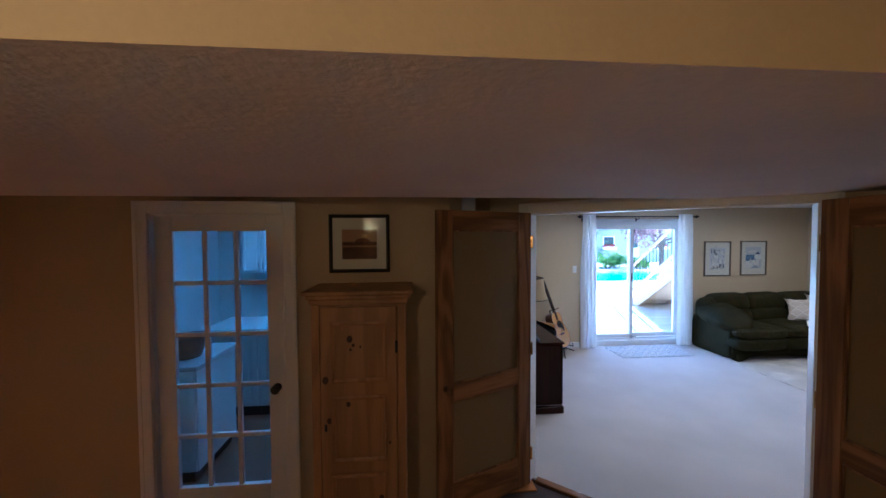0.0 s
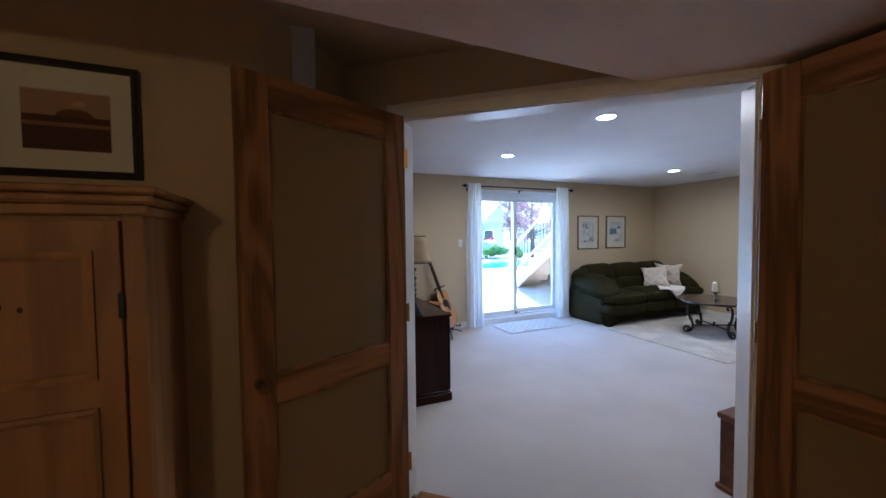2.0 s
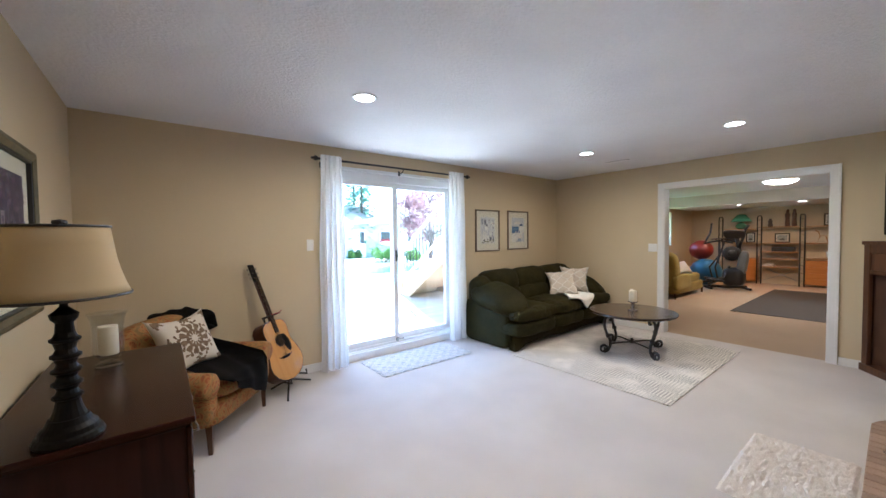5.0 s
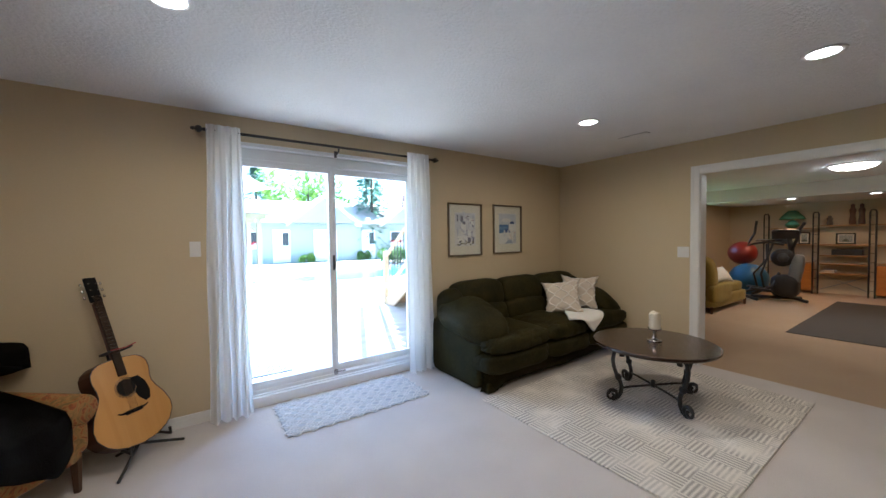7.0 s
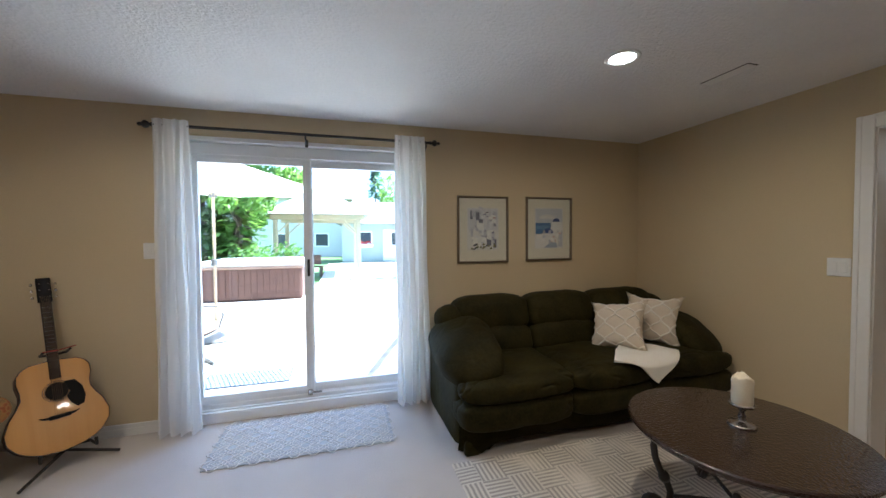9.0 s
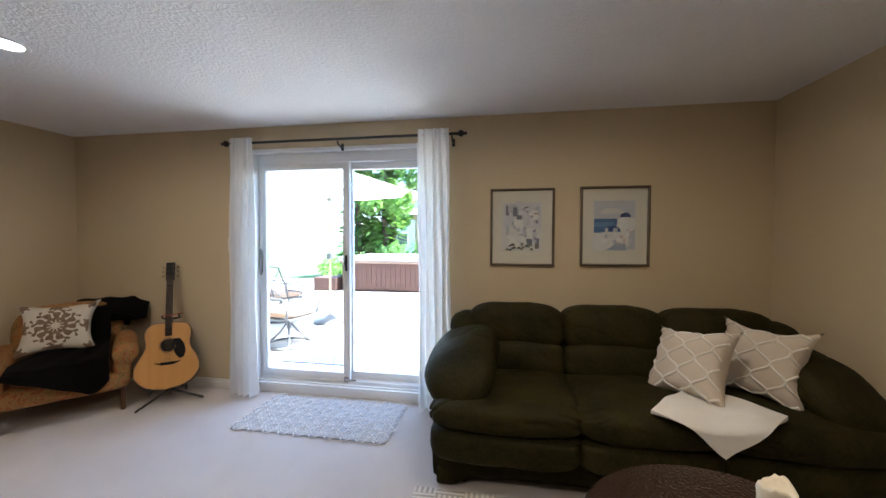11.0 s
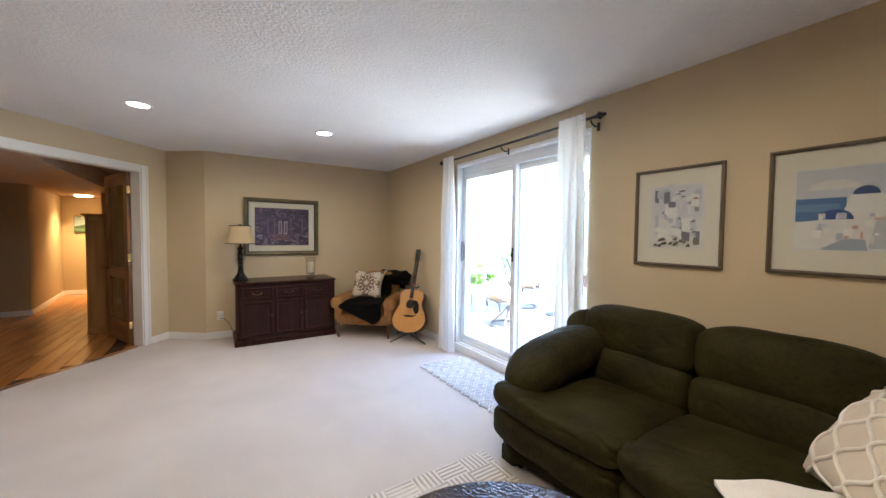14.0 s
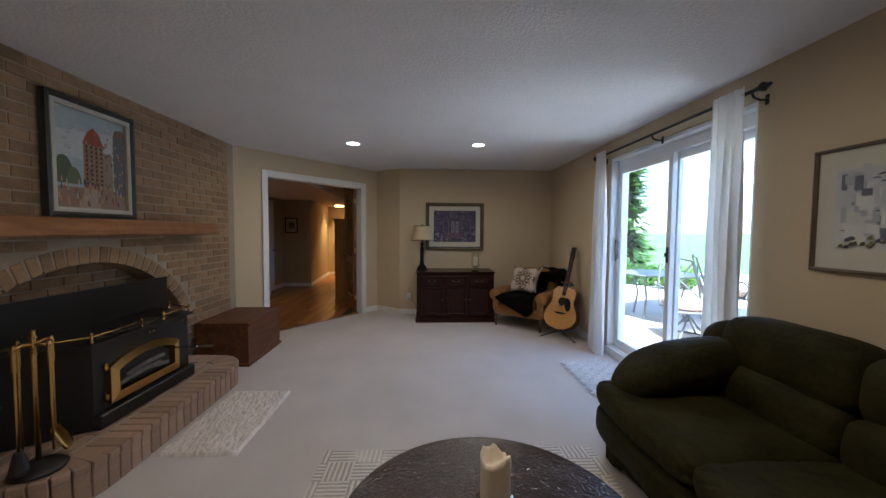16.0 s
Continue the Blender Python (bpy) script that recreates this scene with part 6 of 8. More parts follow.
for z in (1.27, 0.35):
    part("hinge", boxm(0.203, -0.012, z - 0.035, 0.218, -0.006, z + 0.035, 0.002), BLACK, dr)
part("keyhole", boxm(-0.193, -0.0105, 0.80, -0.178, -0.007, 0.84, 0.003), BLACK, dr)

polys = [((0.62, 0.52, 0.44), rect(-0.115, 0.085, 0.115, 0.285), 0.0), ((0.42, 0.26, 0.14), rect(-0.112, 0.15, 0.112, 0.28), 0.0008), ((0.09, 0.03, 0.015), rect(-0.112, 0.088, 0.112, 0.20), 0.0012), ((0.16, 0.06, 0.03), dome(0.02, 0.20, 0.05, 10, 0.5), 0.0016), ((0.55, 0.40, 0.22), dome(0.03, 0.235, 0.018, 10), 0.002), ((0.30, 0.15, 0.07), rect(-0.112, 0.165, 0.112, 0.178), 0.0022)]
picture("picture", 0.39, 0.38, 0.022, 0, (-0.475, HN, 1.66), 0, BLACK, "small black-framed sepia landscape print with a wide mat", polys, None, 0.022)

FROST = bpy.data.materials.new("etched_glass")
FROST.use_nodes = True
n_, l_ = FROST.node_tree.nodes, FROST.node_tree.links
trn, mx = n_.new("ShaderNodeBsdfTransparent"), n_.new("ShaderNodeMixShader")
trn.inputs[0].default_value = (0.72, 0.62, 0.42, 1)
n_["Principled BSDF"].inputs["Base Color"].default_value, n_["Principled BSDF"].inputs["Roughness"].default_value = (0.30, 0.22, 0.10, 1), 0.12
mx.inputs[0].default_value = 0.25
l_.new(n_["Principled BSDF"].outputs[0], mx.inputs[1]), l_.new(trn.outputs[0], mx.inputs[2]), l_.new(mx.outputs[0], n_["Material Output"].inputs[0])
CRYSTAL = glass_mat("crystal_knob", (0.92, 0.92, 0.90), 0.05)


def french_leaf(at, turn, label, w=0.79):
    """Oak leaf with two etched panes; hinge at the origin, leaf along +x, thickness along y."""
    d = thing("double_door_leaf", at, turn, label, "door", "hall double doors", kind="structure")
    for x in (0.0, w - 0.115):
        part("stile", boxm(x, -0.018, 0.012, x + 0.115, 0.018, 2.065, 0.003), OAK, d)
    for z0, z1 in ((1.935, 2.065), (0.80, 0.915), (0.012, 0.245)):
        part("rail", boxm(0.115, -0.0175, z0, w - 0.115, 0.0175, z1, 0.003), OAKH, d)
    for z0, z1 in ((0.245, 0.80), (0.915, 1.935)):
        part("pane", boxm(0.105, -0.003, z0 - 0.01, w - 0.105, 0.003, z1 + 0.01), FROST, d, "etched amber glass")
        part("glazing_bead", frame_bm(0.115, z0, w - 0.115, z1, 0.010, -0.012, 0.012, 0.0), OAK, d)
    for s in (-1, 1):
        bm = lathe(bmesh.new(), [(0, 0.018), (0.022, 0.018), (0.022, 0.022), (0.008, 0.026), (0.008, 0.04), (0, 0.04)], 16, pose(w - 0.058, 0, 0.90, 90 * s, 0, 0))
        k = part("knob", bm, OLDBRASS, d)
        bm = bmesh.new()
        bmesh.ops.create_icosphere(bm, subdivisions=2, radius=0.028, matrix=Matrix.Translation((w - 0.058, -s * 0.062, 0.90)))
        part("crystal", bm, CRYSTAL, k, "faceted crystal knob")
    for z in (0.25, 1.05, 1.85):
        part("hinge", box(boxm(-0.012, -0.012, z - 0.045, 0.006, 0.020, z + 0.045, 0.002), -0.016, 0.012, z - 0.05, -0.004, 0.024, z + 0.05, 0.004), BRASS, d, "brass butt hinge")
    return d


HL, HR = hall_line - 0.06 * N2 - 0.855 * U, hall_line - 0.06 * N2 + 0.681 * U
french_leaf((HL.x - 0.012, HL.y - 0.03, 0), math.degrees(math.atan2(2.205 - HL.y, 0.02 - HL.x)), "stained oak door leaf with etched glass, swung open into the hall")
french_leaf((HR.x - 0.012, HR.y - 0.03, 0), 268.5, "stained oak door leaf with etched glass, swung open into the hall")

gd = thing("glazed_door", (-1.372, HN + 0.03, 0), 0, "white painted fifteen-pane glazed door, closed", "door", kind="structure")
dw, x0, x1, z0, z1 = 0.40, -0.29, 0.29, 0.25, 1.935
for x in ((-dw, x0), (x1, dw)):
    part("stile", boxm(x[0], 0, 0.01, x[1], 0.035, 2.04, 0.003), WHITE, gd)
for z in ((0.01, z0), (z1, 2.04)):
    part("rail", boxm(x0, 0.0005, z[0], x1, 0.0345, z[1], 0.003), WHITE, gd)
for k in (1, 2):
    x = x0 + (x1 - x0) * k / 3
    part("muntin", boxm(x - 0.014, 0.002, z0, x + 0.014, 0.033, z1, 0.005), WHITE, gd)
for k in (1, 2, 3, 4):
    z = z0 + (z1 - z0) * k / 5
    part("muntin", boxm(x0, 0.003, z - 0.014, x1, 0.032, z + 0.014, 0.005), WHITE, gd)
for i in range(3):
    for j in range(5):
        p_ = part("pane", boxm(x0 + 0.5833 / 3 * i, 0.016, z0 + 0.337 * j, x0 + 0.58 / 3 * (i + 1), 0.02, z0 + 0.337 * (j + 1)), GLASS, gd)
        p_.visible_shadow = False
part("knob", lathe(bmesh.new(), [(0, 0), (0.027, 0), (0.027, 0.006), (0.01, 0.01), (0.01, 0.03), (0.024, 0.038), (0.03, 0.052), (0.022, 0.066), (0, 0.07)], 20, pose(0.345, 0.0, 0.90, 90, 0, 0)), BLACK, gd, "black door knob", smooth=True)
casing("door_frame_3", 0.835, 2.05, 0.12, (-1.3725, HN, 0), 0, "white painted casing round the glazed door")

polys = [((0.52, 0.46, 0.36), rect(-0.09, 0.09, 0.09, 0.29), 0.0), ((0.16, 0.13, 0.09), rect(-0.06, 0.12, 0.06, 0.25), 0.001), ((0.34, 0.28, 0.2), dome(0, 0.13, 0.045, 8, 1.6), 0.002)]
picture("picture", 0.30, 0.37, 0.028, 0, (-2.1, 0.40, 1.30), 90, BLACK, "small dark-framed sketch on the hall wall", polys, None)
polys = [((0.30, 0.36, 0.40), rect(-0.17, 0.0, 0.17, 0.34), 0.012), ((0.05, 0.09, 0.04), [(-0.17, 0.0), (0.17, 0.0), (0.17, 0.16), (0.05, 0.20), (-0.17, 0.13)], 0.013), ((0.12, 0.20, 0.10), [(-0.17, 0.05), (0.17, 0.02), (0.17, 0.08), (-0.17, 0.10)], 0.014)]
picture("picture", 0.36, 0.36, 0.012, 0, (-4.5, 1.0, 1.33), 90, BLACK, "unframed green landscape canvas at the corridor's end", polys, None, 0.012, None, None, False)
sdw = thing("closet_door", (-1.15, 0.2, 0), 180, "white painted panel door with a black handle, closed", "door", kind="structure")
part("leaf", boxm(-0.38, -0.02, 0.01, 0.38, -0.004, 2.03, 0.003), WHITE, sdw)
part("handle", lathe(bmesh.new(), [(0, 0), (0.025, 0), (0.01, 0.012), (0.01, 0.03), (0.026, 0.04), (0.02, 0.06), (0, 0.062)], 16, pose(0.32, -0.02, 0.92, 90, 0, 0)), BLACK, sdw)
baseboard("baseboard_6", (-2.1, 0.86), (-2.1, 0.2), 1)
baseboard("baseboard_7", (-2.1, 0.2), (-1.55, 0.2), 1)
baseboard("baseboard_8", (-4.5, 2.3), (-4.5, 0.63), 1)
baseboard("baseboard_9", (-4.5, 0.63), (-2.1, 0.86), 1)
baseboard("baseboard_10", (-1.9, HN), (-4.5, HN), 1)
# added dome for the corridor's fill lamp; the real source is out of sight
t = thing("corridor_fill_light", (-3.95, 1.10, BULK), 0, "unseen warm ceiling light added to brighten the corridor", "ceiling light")
part("dome", lathe(bmesh.new(), [(0, -0.035), (0.10, -0.03), (0.13, -0.012), (0.135, -0.001), (0, -0.001)], 24), glow_mat("corridor_glow", WARM, 3), t, smooth=True)

# kitchenette behind the glazed door
KW = mat("white_cabinet_paint", (0.70, 0.72, 0.72), 0.4, (0.66, 0.68, 0.68), 3, 60)
for k in range(4):
    x = -2.25 + 0.5 * k
    u = thing("upper_cabinet", (x, 4.54, 1.45), 0, "white painted upper kitchen cabinet", "cabinet", "upper kitchen cabinets")
    part("body", boxm(0.002, 0.02, 0, 0.498, 0.36, 0.75), KW, u)
    for q in (0, 1):
        d = panel_door(0.006 + 0.247 * q, 0.006, 0.245 + 0.247 * q, 0.744, 0.02, 0.045, u, KW, KW)
        part("handle", tube(bmesh.new(), [(0.225 + 0.045 * q, -0.002, 0.05), (0.225 + 0.045 * q, -0.03, 0.06), (0.225 + 0.045 * q, -0.03, 0.13), (0.225 + 0.045 * q, -0.002, 0.14)], 0.004, 6), BLACK, d)
    u = thing("base_cabinet", (x, 3.75, 0), 0, "white painted base kitchen cabinet", "cabinet", "base kitchen cabinets")
    part("body", boxm(0.002, 0.02, 0.12, 0.498, 0.58, 0.90), KW, u)
    part("toe_kick", boxm(0.002, 0.07, 0, 0.498, 0.56, 0.12), BLACK, u)
    panel_door(0.006, 0.13, 0.494, 0.89, 0.02, 0.07, u, KW, KW)
solo("kitchen_counter", boxm(-2.3, 3.73, 0.902, -0.2, 4.36, 0.945, 0.006), mat("pale_counter", (0.66, 0.68, 0.69), 0.12, (0.58, 0.60, 0.61), 5, 80), "pale glossy kitchen worktop", "worktop")
t = thing("chrome_faucet", (-1.15, 4.18, 0.945), 0, "chrome kitchen faucet on the worktop", "faucet")
part("base", lathe(bmesh.new(), [(0, 0), (0.03, 0), (0.025, 0.02), (0.015, 0.05), (0, 0.05)], 16), STEEL, t, smooth=True)
part("spout", tube(bmesh.new(), [(0, 0, 0.05), (0, 0, 0.25), (0, -0.05, 0.31), (0, -0.13, 0.30), (0, -0.16, 0.25)], 0.012, 10), STEEL, t, smooth=True)
t = thing("dish_rack", (-1.28, 4.0, 0.945), 0, "chrome wire dish rack with bright dishes", "dish rack")
for k in range(6):
    part("plate", lathe(bmesh.new(), [(0, 0), (0.09, 0.0), (0.11, 0.012), (0, 0.004)], 20, pose(-0.18 + 0.07 * k, 0, 0.12, 12, 75, 0)), STEEL, t, smooth=True)
part("tray", boxm(-0.25, -0.14, 0.0, 0.25, 0.14, 0.02, 0.006), STEEL, t)
# added glowing panel in place of the cool daylight from an unseen window
kw = thing("kitchen_daylight_panel", (-1.3, 3.6, CEIL_Z), 0, "added glowing ceiling panel standing in for the kitchenette's cool daylight", "ceiling light")
part("diffuser", boxm(-0.45, -0.08, -0.035, 0.45, 0.08, -0.001, 0.01), glow_mat("kitchen_daylight_glow", (0.5, 0.75, 1.0), 2.0), kw)
t = thing("side_counter", (-2.10, 3.05, 0), 0, "white painted side counter with a pale worktop, in the kitchenette", "counter")
part("body", boxm(-0.35, -0.30, 0.09, 0.32, 0.30, 0.88, 0.006), KW, t)
part("toe_kick", boxm(-0.34, -0.28, 0.0, 0.28, 0.28, 0.09), BLACK, t)
part("end_panel", frame_bm(-0.34, 0.10, 0.31, 0.87, 0.07, -0.315, -0.301, 0.002), KW, t)
part("worktop", boxm(-0.37, -0.33, 0.882, 0.34, 0.31, 0.92, 0.006), mat("side_worktop", (0.50, 0.52, 0.53), 0.15, (0.42, 0.44, 0.45), 5, 80), t)
t = thing("wicker_basket", (-1.98, 2.98, 0.92), 0, "brown wicker basket standing on the side counter", "basket")
part("bowl", lathe(bmesh.new(), [(0, 0.0), (0.10, 0.0), (0.13, 0.08), (0.15, 0.17), (0.14, 0.17), (0.11, 0.02), (0, 0.02)], 20), mat("wicker", (0.20, 0.12, 0.07), 0.7, (0.10, 0.06, 0.035), 30, 120, bump=0.9), t)


# ================= gym room
OLIVE = mat("olive_chenille", (0.29, 0.205, 0.045), 0.9, (0.21, 0.148, 0.033), 5, 160, bump=0.5, sheen=0.05, spec=0.2)
cz = thing("chaise_chair", (9.85, 4.80, 0), -1, "olive chenille chaise armchair with wooden feet", "chaise")
part("seat", soft(bmesh.new(), (1.00, 0.42, 0.38), (1.55, 0.70, 0.20), 5, 14, (0, 0, 0.12), 0.006), OLIVE, cz, smooth=True)
part("base", soft(bmesh.new(), (0.93, 0.42, 0.20), (1.70, 0.78, 0.22), 9, 10), OLIVE, cz, smooth=True)
part("backrest", soft(bmesh.new(), (0, 0, 0), (0.30, 0.80, 0.78), 3.6, 14, (0.12, 0, 0.05), 0.006, pose(0.18, 0.42, 0.62, 0, -10, 0)), OLIVE, cz, smooth=True)
part("arm", soft(bmesh.new(), (0.42, 0.06, 0.35), (0.80, 0.16, 0.34), 4, 12), OLIVE, cz, smooth=True)
part("arm", soft(bmesh.new(), (0.55, 0.80, 0.36), (1.10, 0.14, 0.42), 4, 12), OLIVE, cz, smooth=True)
for x in (0.13, 1.72):
    for y in (0.08, 0.76):
        part("foot", tube(bmesh.new(), [(x, y, 0), (x, y, 0.12)], [0.025, 0.035], 4), LEGWOOD, cz)
pillow("striped_pillow", 0.55, 0.36, 0.16, pose(10.85, 5.05, 0.62, -38, 0, -14), CREAM, "cream striped lumbar pillow lying on the chaise")


def ball(x, y, r, z, colour, label):
    bm = bmesh.new()
    bmesh.ops.create_uvsphere(bm, u_segments=32, v_segments=20, radius=r)
    for v in bm.verts:
        k = v.co.z / r
        v.co *= 1 + 0.004 * math.sin(40 * k)
        v.co.z *= 0.96
    return solo("exercise_ball", bm, mat("ball_rubber", colour, 0.35), label, "exercise ball", (x, y, z), smooth=True)


ball(13.0, 5.17, 0.37, 0.357, (0.03, 0.13, 0.25), "blue rubber exercise ball on the floor")
ball(13.22, 5.34, 0.28, 0.945, (0.22, 0.02, 0.012), "red rubber exercise ball resting on the blue one")
el = thing("elliptical_trainer", (12.45, 4.55, 0), 0, "black and grey elliptical trainer", "exercise machine")
bm = tube(bmesh.new(), [(-0.10, 0.40, 0.06), (0.32, -0.30, 0.06)], 0.035, 8)
tube(bm, [(-0.28, 0.26, 0.03), (0.06, 0.50, 0.03)], 0.03, 8)
tube(bm, [(0.10, -0.42, 0.03), (0.48, -0.16, 0.03)], 0.03, 8)
part("base_frame", bm, BLACK, el)
part("housing", soft(bmesh.new(), (0.08, -0.10, 0.32), (0.40, 0.44, 0.46), 3.4, 14), BLACK, el, smooth=True)
part("shroud", soft(bmesh.new(), (0, 0, 0), (0.22, 0.20, 0.62), 3.2, 14, m=pose(0.05, -0.27, 0.66, 8, 0, 0)), mat("grey_plastic", (0.15, 0.15, 0.14), 0.4, (0.11, 0.11, 0.10), 6, 60), el, "grey plastic shroud", smooth=True)
wheel = part("flywheel_cover", lathe(bmesh.new(), [(0, -0.06), (0.15, -0.06), (0.18, -0.04), (0.18, 0.04), (0.15, 0.06), (0, 0.06)], 28, pose(-0.02, -0.07, 0.90, 0, 90, 20)), BLACK, el, smooth=True)
part("hub", lathe(bmesh.new(), [(0, 0.061), (0.09, 0.061), (0.085, 0.072), (0, 0.075)], 20, pose(-0.02, -0.07, 0.90, 0, -90, 20)), mat("dark_plastic", (0.04, 0.04, 0.04), 0.45, (0.025, 0.025, 0.025), 6, 60), wheel, smooth=True)
part("mast", tube(bmesh.new(), [(0.06, -0.20, 0.75), (0.03, -0.19, 1.10), (0.0, -0.15, 1.36)], 0.045, 10), BLACK, el, smooth=True)
part("console", soft(bmesh.new(), (0, 0, 0), (0.10, 0.42, 0.20), 5, 10, m=pose(-0.05, -0.12, 1.38, 0, -25, 0)), BLACK, el, smooth=True)
part("handlebar", tube(bmesh.new(), [(0.02, -0.08, 1.16), (-0.08, 0.15, 1.22), (-0.13, 0.36, 1.18), (-0.15, 0.45, 1.15), (-0.15, 0.42, 1.24), (-0.15, 0.34, 1.40), (-0.15, 0.31, 1.66)], 0.024, 8), BLACK, el, smooth=True)
part("handlebar", tube(bmesh.new(), [(0.02, -0.20, 1.05), (-0.03, -0.29, 1.30), (-0.05, -0.33, 1.48), (-0.08, -0.40, 1.60)], 0.028, 8), BLACK, el, smooth=True)
for dy in (0.0, 0.09):
    part("grip_bar", tube(bmesh.new(), [(-0.02, -0.05 + dy, 1.24), (-0.12, 0.10 + dy, 1.27), (-0.20, 0.22 + dy, 1.25)], 0.016, 8), STEEL, el, "chrome grip bar", smooth=True)
for s in (-1, 1):
    part("pedal_arm", tube(bmesh.new(), [(-0.30 + 0.12 * s, 0.40 + 0.10 * s, 0.16), (-0.05 + 0.12 * s, 0.06, 0.30), (0.02, -0.02, 0.58)], 0.026, 8), BLACK, el)
    part("swing_arm", tube(bmesh.new(), [(-0.12 + 0.10 * s, 0.24 + 0.08 * s, 0.28), (-0.10, 0.30 + 0.06 * s, 0.55), (-0.06, 0.16, 0.86), (-0.05, 0.12 + 0.05 * s, 1.18)], 0.020, 8), BLACK, el, smooth=True)
    part("pedal", soft(bmesh.new(), (0, 0, 0), (0.16, 0.36, 0.06), 5, 6, m=pose(-0.20 + 0.14 * s, 0.24 + 0.06 * s, 0.25, 8, 0, 30)), BLACK, el, smooth=True)
solo("exercise_mat", boxm(9.4, 0.9, 0.001, 13.2, 3.81, 0.010, 0.003), mat("dark_olive_mat", (0.055, 0.045, 0.032), 0.8, (0.04, 0.033, 0.024), 4, 160, bump=0.6), "large dark olive exercise mat on the carpet", "mat")
BIRCH = wood_mat("honey_shelf_wood", (0.42, 0.24, 0.09), (0.33, 0.18, 0.06), 0.45, 1, 6)
ORANGE = wood_mat("orange_teak", (0.50, 0.20, 0.035), (0.40, 0.15, 0.025), 0.4, 1, 6)
sh = thing("wall_shelving", (14.27, 0, 0), 0, "black ladder-post shelving with honey wood shelves, half full", "shelving")
for y in (5.16, 4.30, 3.46, 2.62):
    bm = bmesh.new()
    tube(bm, [(0.0, y - 0.045, 0.0), (0, y - 0.045, 1.82), (0, y - 0.03, 1.86), (0, y + 0.03, 1.86), (0, y + 0.045, 1.82), (0, y + 0.045, 0.0)], 0.016, 6)
    for k in range(9):
        tube(bm, [(0, y - 0.045, 0.15 + 0.2 * k), (0, y + 0.045, 0.15 + 0.2 * k)], 0.006, 5)
    part("ladder_post", bm, BLACK, sh)
for y0, y1, zs in ((4.35, 5.11, (0.70, 1.12, 1.50)), (3.51, 4.25, (0.475, 0.685, 0.88, 1.12, 1.55)), (2.67, 3.41, (0.72, 1.12, 1.55))):
    for z in zs:
        part("shelf", boxm(0.0, y0, z - 0.012, 0.29, y1, z + 0.012, 0.003), BIRCH, sh)
for y0, y1, n in ((4.36, 4.72, 1), (2.68, 3.40, 4)):
    cb = part("cabinet", boxm(0.012, y0, 0.06, 0.30, y1, 0.685), ORANGE, sh, "orange teak cabinet")
    for k in range(n):
        h0, h1 = 0.07 + 0.61 * k / n, 0.07 + 0.61 * (k + 1) / n - 0.012
        part("drawer" if n > 1 else "door", boxm(-0.004, y0 + 0.006, h0, 0.012, y1 - 0.006, h1, 0.003), ORANGE, cb)
part("brace", tube(bmesh.new(), [(0.28, 3.50, 0.08), (0.28, 4.26, 0.44)], 0.006, 5), GREY, sh)
part("brace", tube(bmesh.new(), [(0.28, 4.26, 0.08), (0.28, 3.50, 0.44)], 0.006, 5), GREY, sh)
t = thing("green_lamp", (14.40, 4.72, 1.512), 0, "green glass lamp with a pleated shade, on the shelf", "lamp")
GREENG = mat("green_glass", (0.10, 0.27, 0.16), 0.25, (0.07, 0.2, 0.12), 8, 60)
part("base", lathe(bmesh.new(), [(0, 0), (0.07, 0), (0.13, 0.06), (0.13, 0.10), (0.06, 0.17), (0.03, 0.19), (0, 0.19)], 20), GREENG, t, smooth=True)
part("shade", lathe(bmesh.new(), [(0.24, 0.21), (0.20, 0.28), (0.10, 0.40), (0.06, 0.42), (0.05, 0.42), (0.09, 0.39), (0.19, 0.27), (0.235, 0.205), (0.24, 0.21)], 24), GREENG, t, smooth=True)
for x, y, h, c, lb in ((14.38, 3.76, 0.46, (0.11, 0.05, 0.025), "carved dark wood figurine on the top shelf"), (14.38, 3.63, 0.46, (0.09, 0.04, 0.02), "carved dark wood figurine on the top shelf"), (14.38, 4.10, 0.22, (0.10, 0.07, 0.05), "small dark sculpture on the top shelf")):
    solo("figurine", lathe(bmesh.new(), [(0, 0), (0.05, 0), (0.055, 0.05), (0.04, h * 0.45), (0.055, h * 0.68), (0.03, h * 0.80), (0.035, h * 0.92), (0, h)], 12), mat("carved_wood", c, 0.5), lb, "figurine", (x, y, 1.563), group="figurines on the shelf", smooth=True)
for y, z, w, h in ((3.85, 1.133, 0.30, 0.25), (4.50, 1.133, 0.20, 0.28), (3.0, 1.563, 0.2, 0.3)):
    picture("photo_frame", w, h, 0.03, 0, (14.36, y, z), -90, BLACK, "small black photo frame standing on the shelf", [((0.36, 0.38, 0.36), rect(-w / 2 + 0.05, 0.05, w / 2 - 0.05, h - 0.05), 0.0), ((0.14, 0.15, 0.13), dome(0, 0.06, 0.05, 8, 1.2), 0.001)], None, 0.02)
solo("stereo", boxm(14.33, 3.60, 0.893, 14.54, 4.06, 1.02, 0.008), BLACK, "black stereo unit on the shelf", "stereo")
solo("monitor", boxm(14.36, 4.80, 1.133, 14.40, 5.08, 1.40, 0.008), BLACK, "small black screen standing on the shelf", "screen")
for k in range(3):
    solo("book", boxm(14.31, 4.0, 0.488 + 0.022 * k, 14.50, 4.22 - 0.02 * k, 0.509 + 0.022 * k, 0.003), CREAM, "pale book lying in a stack on the shelf", "book", group="stacked books")
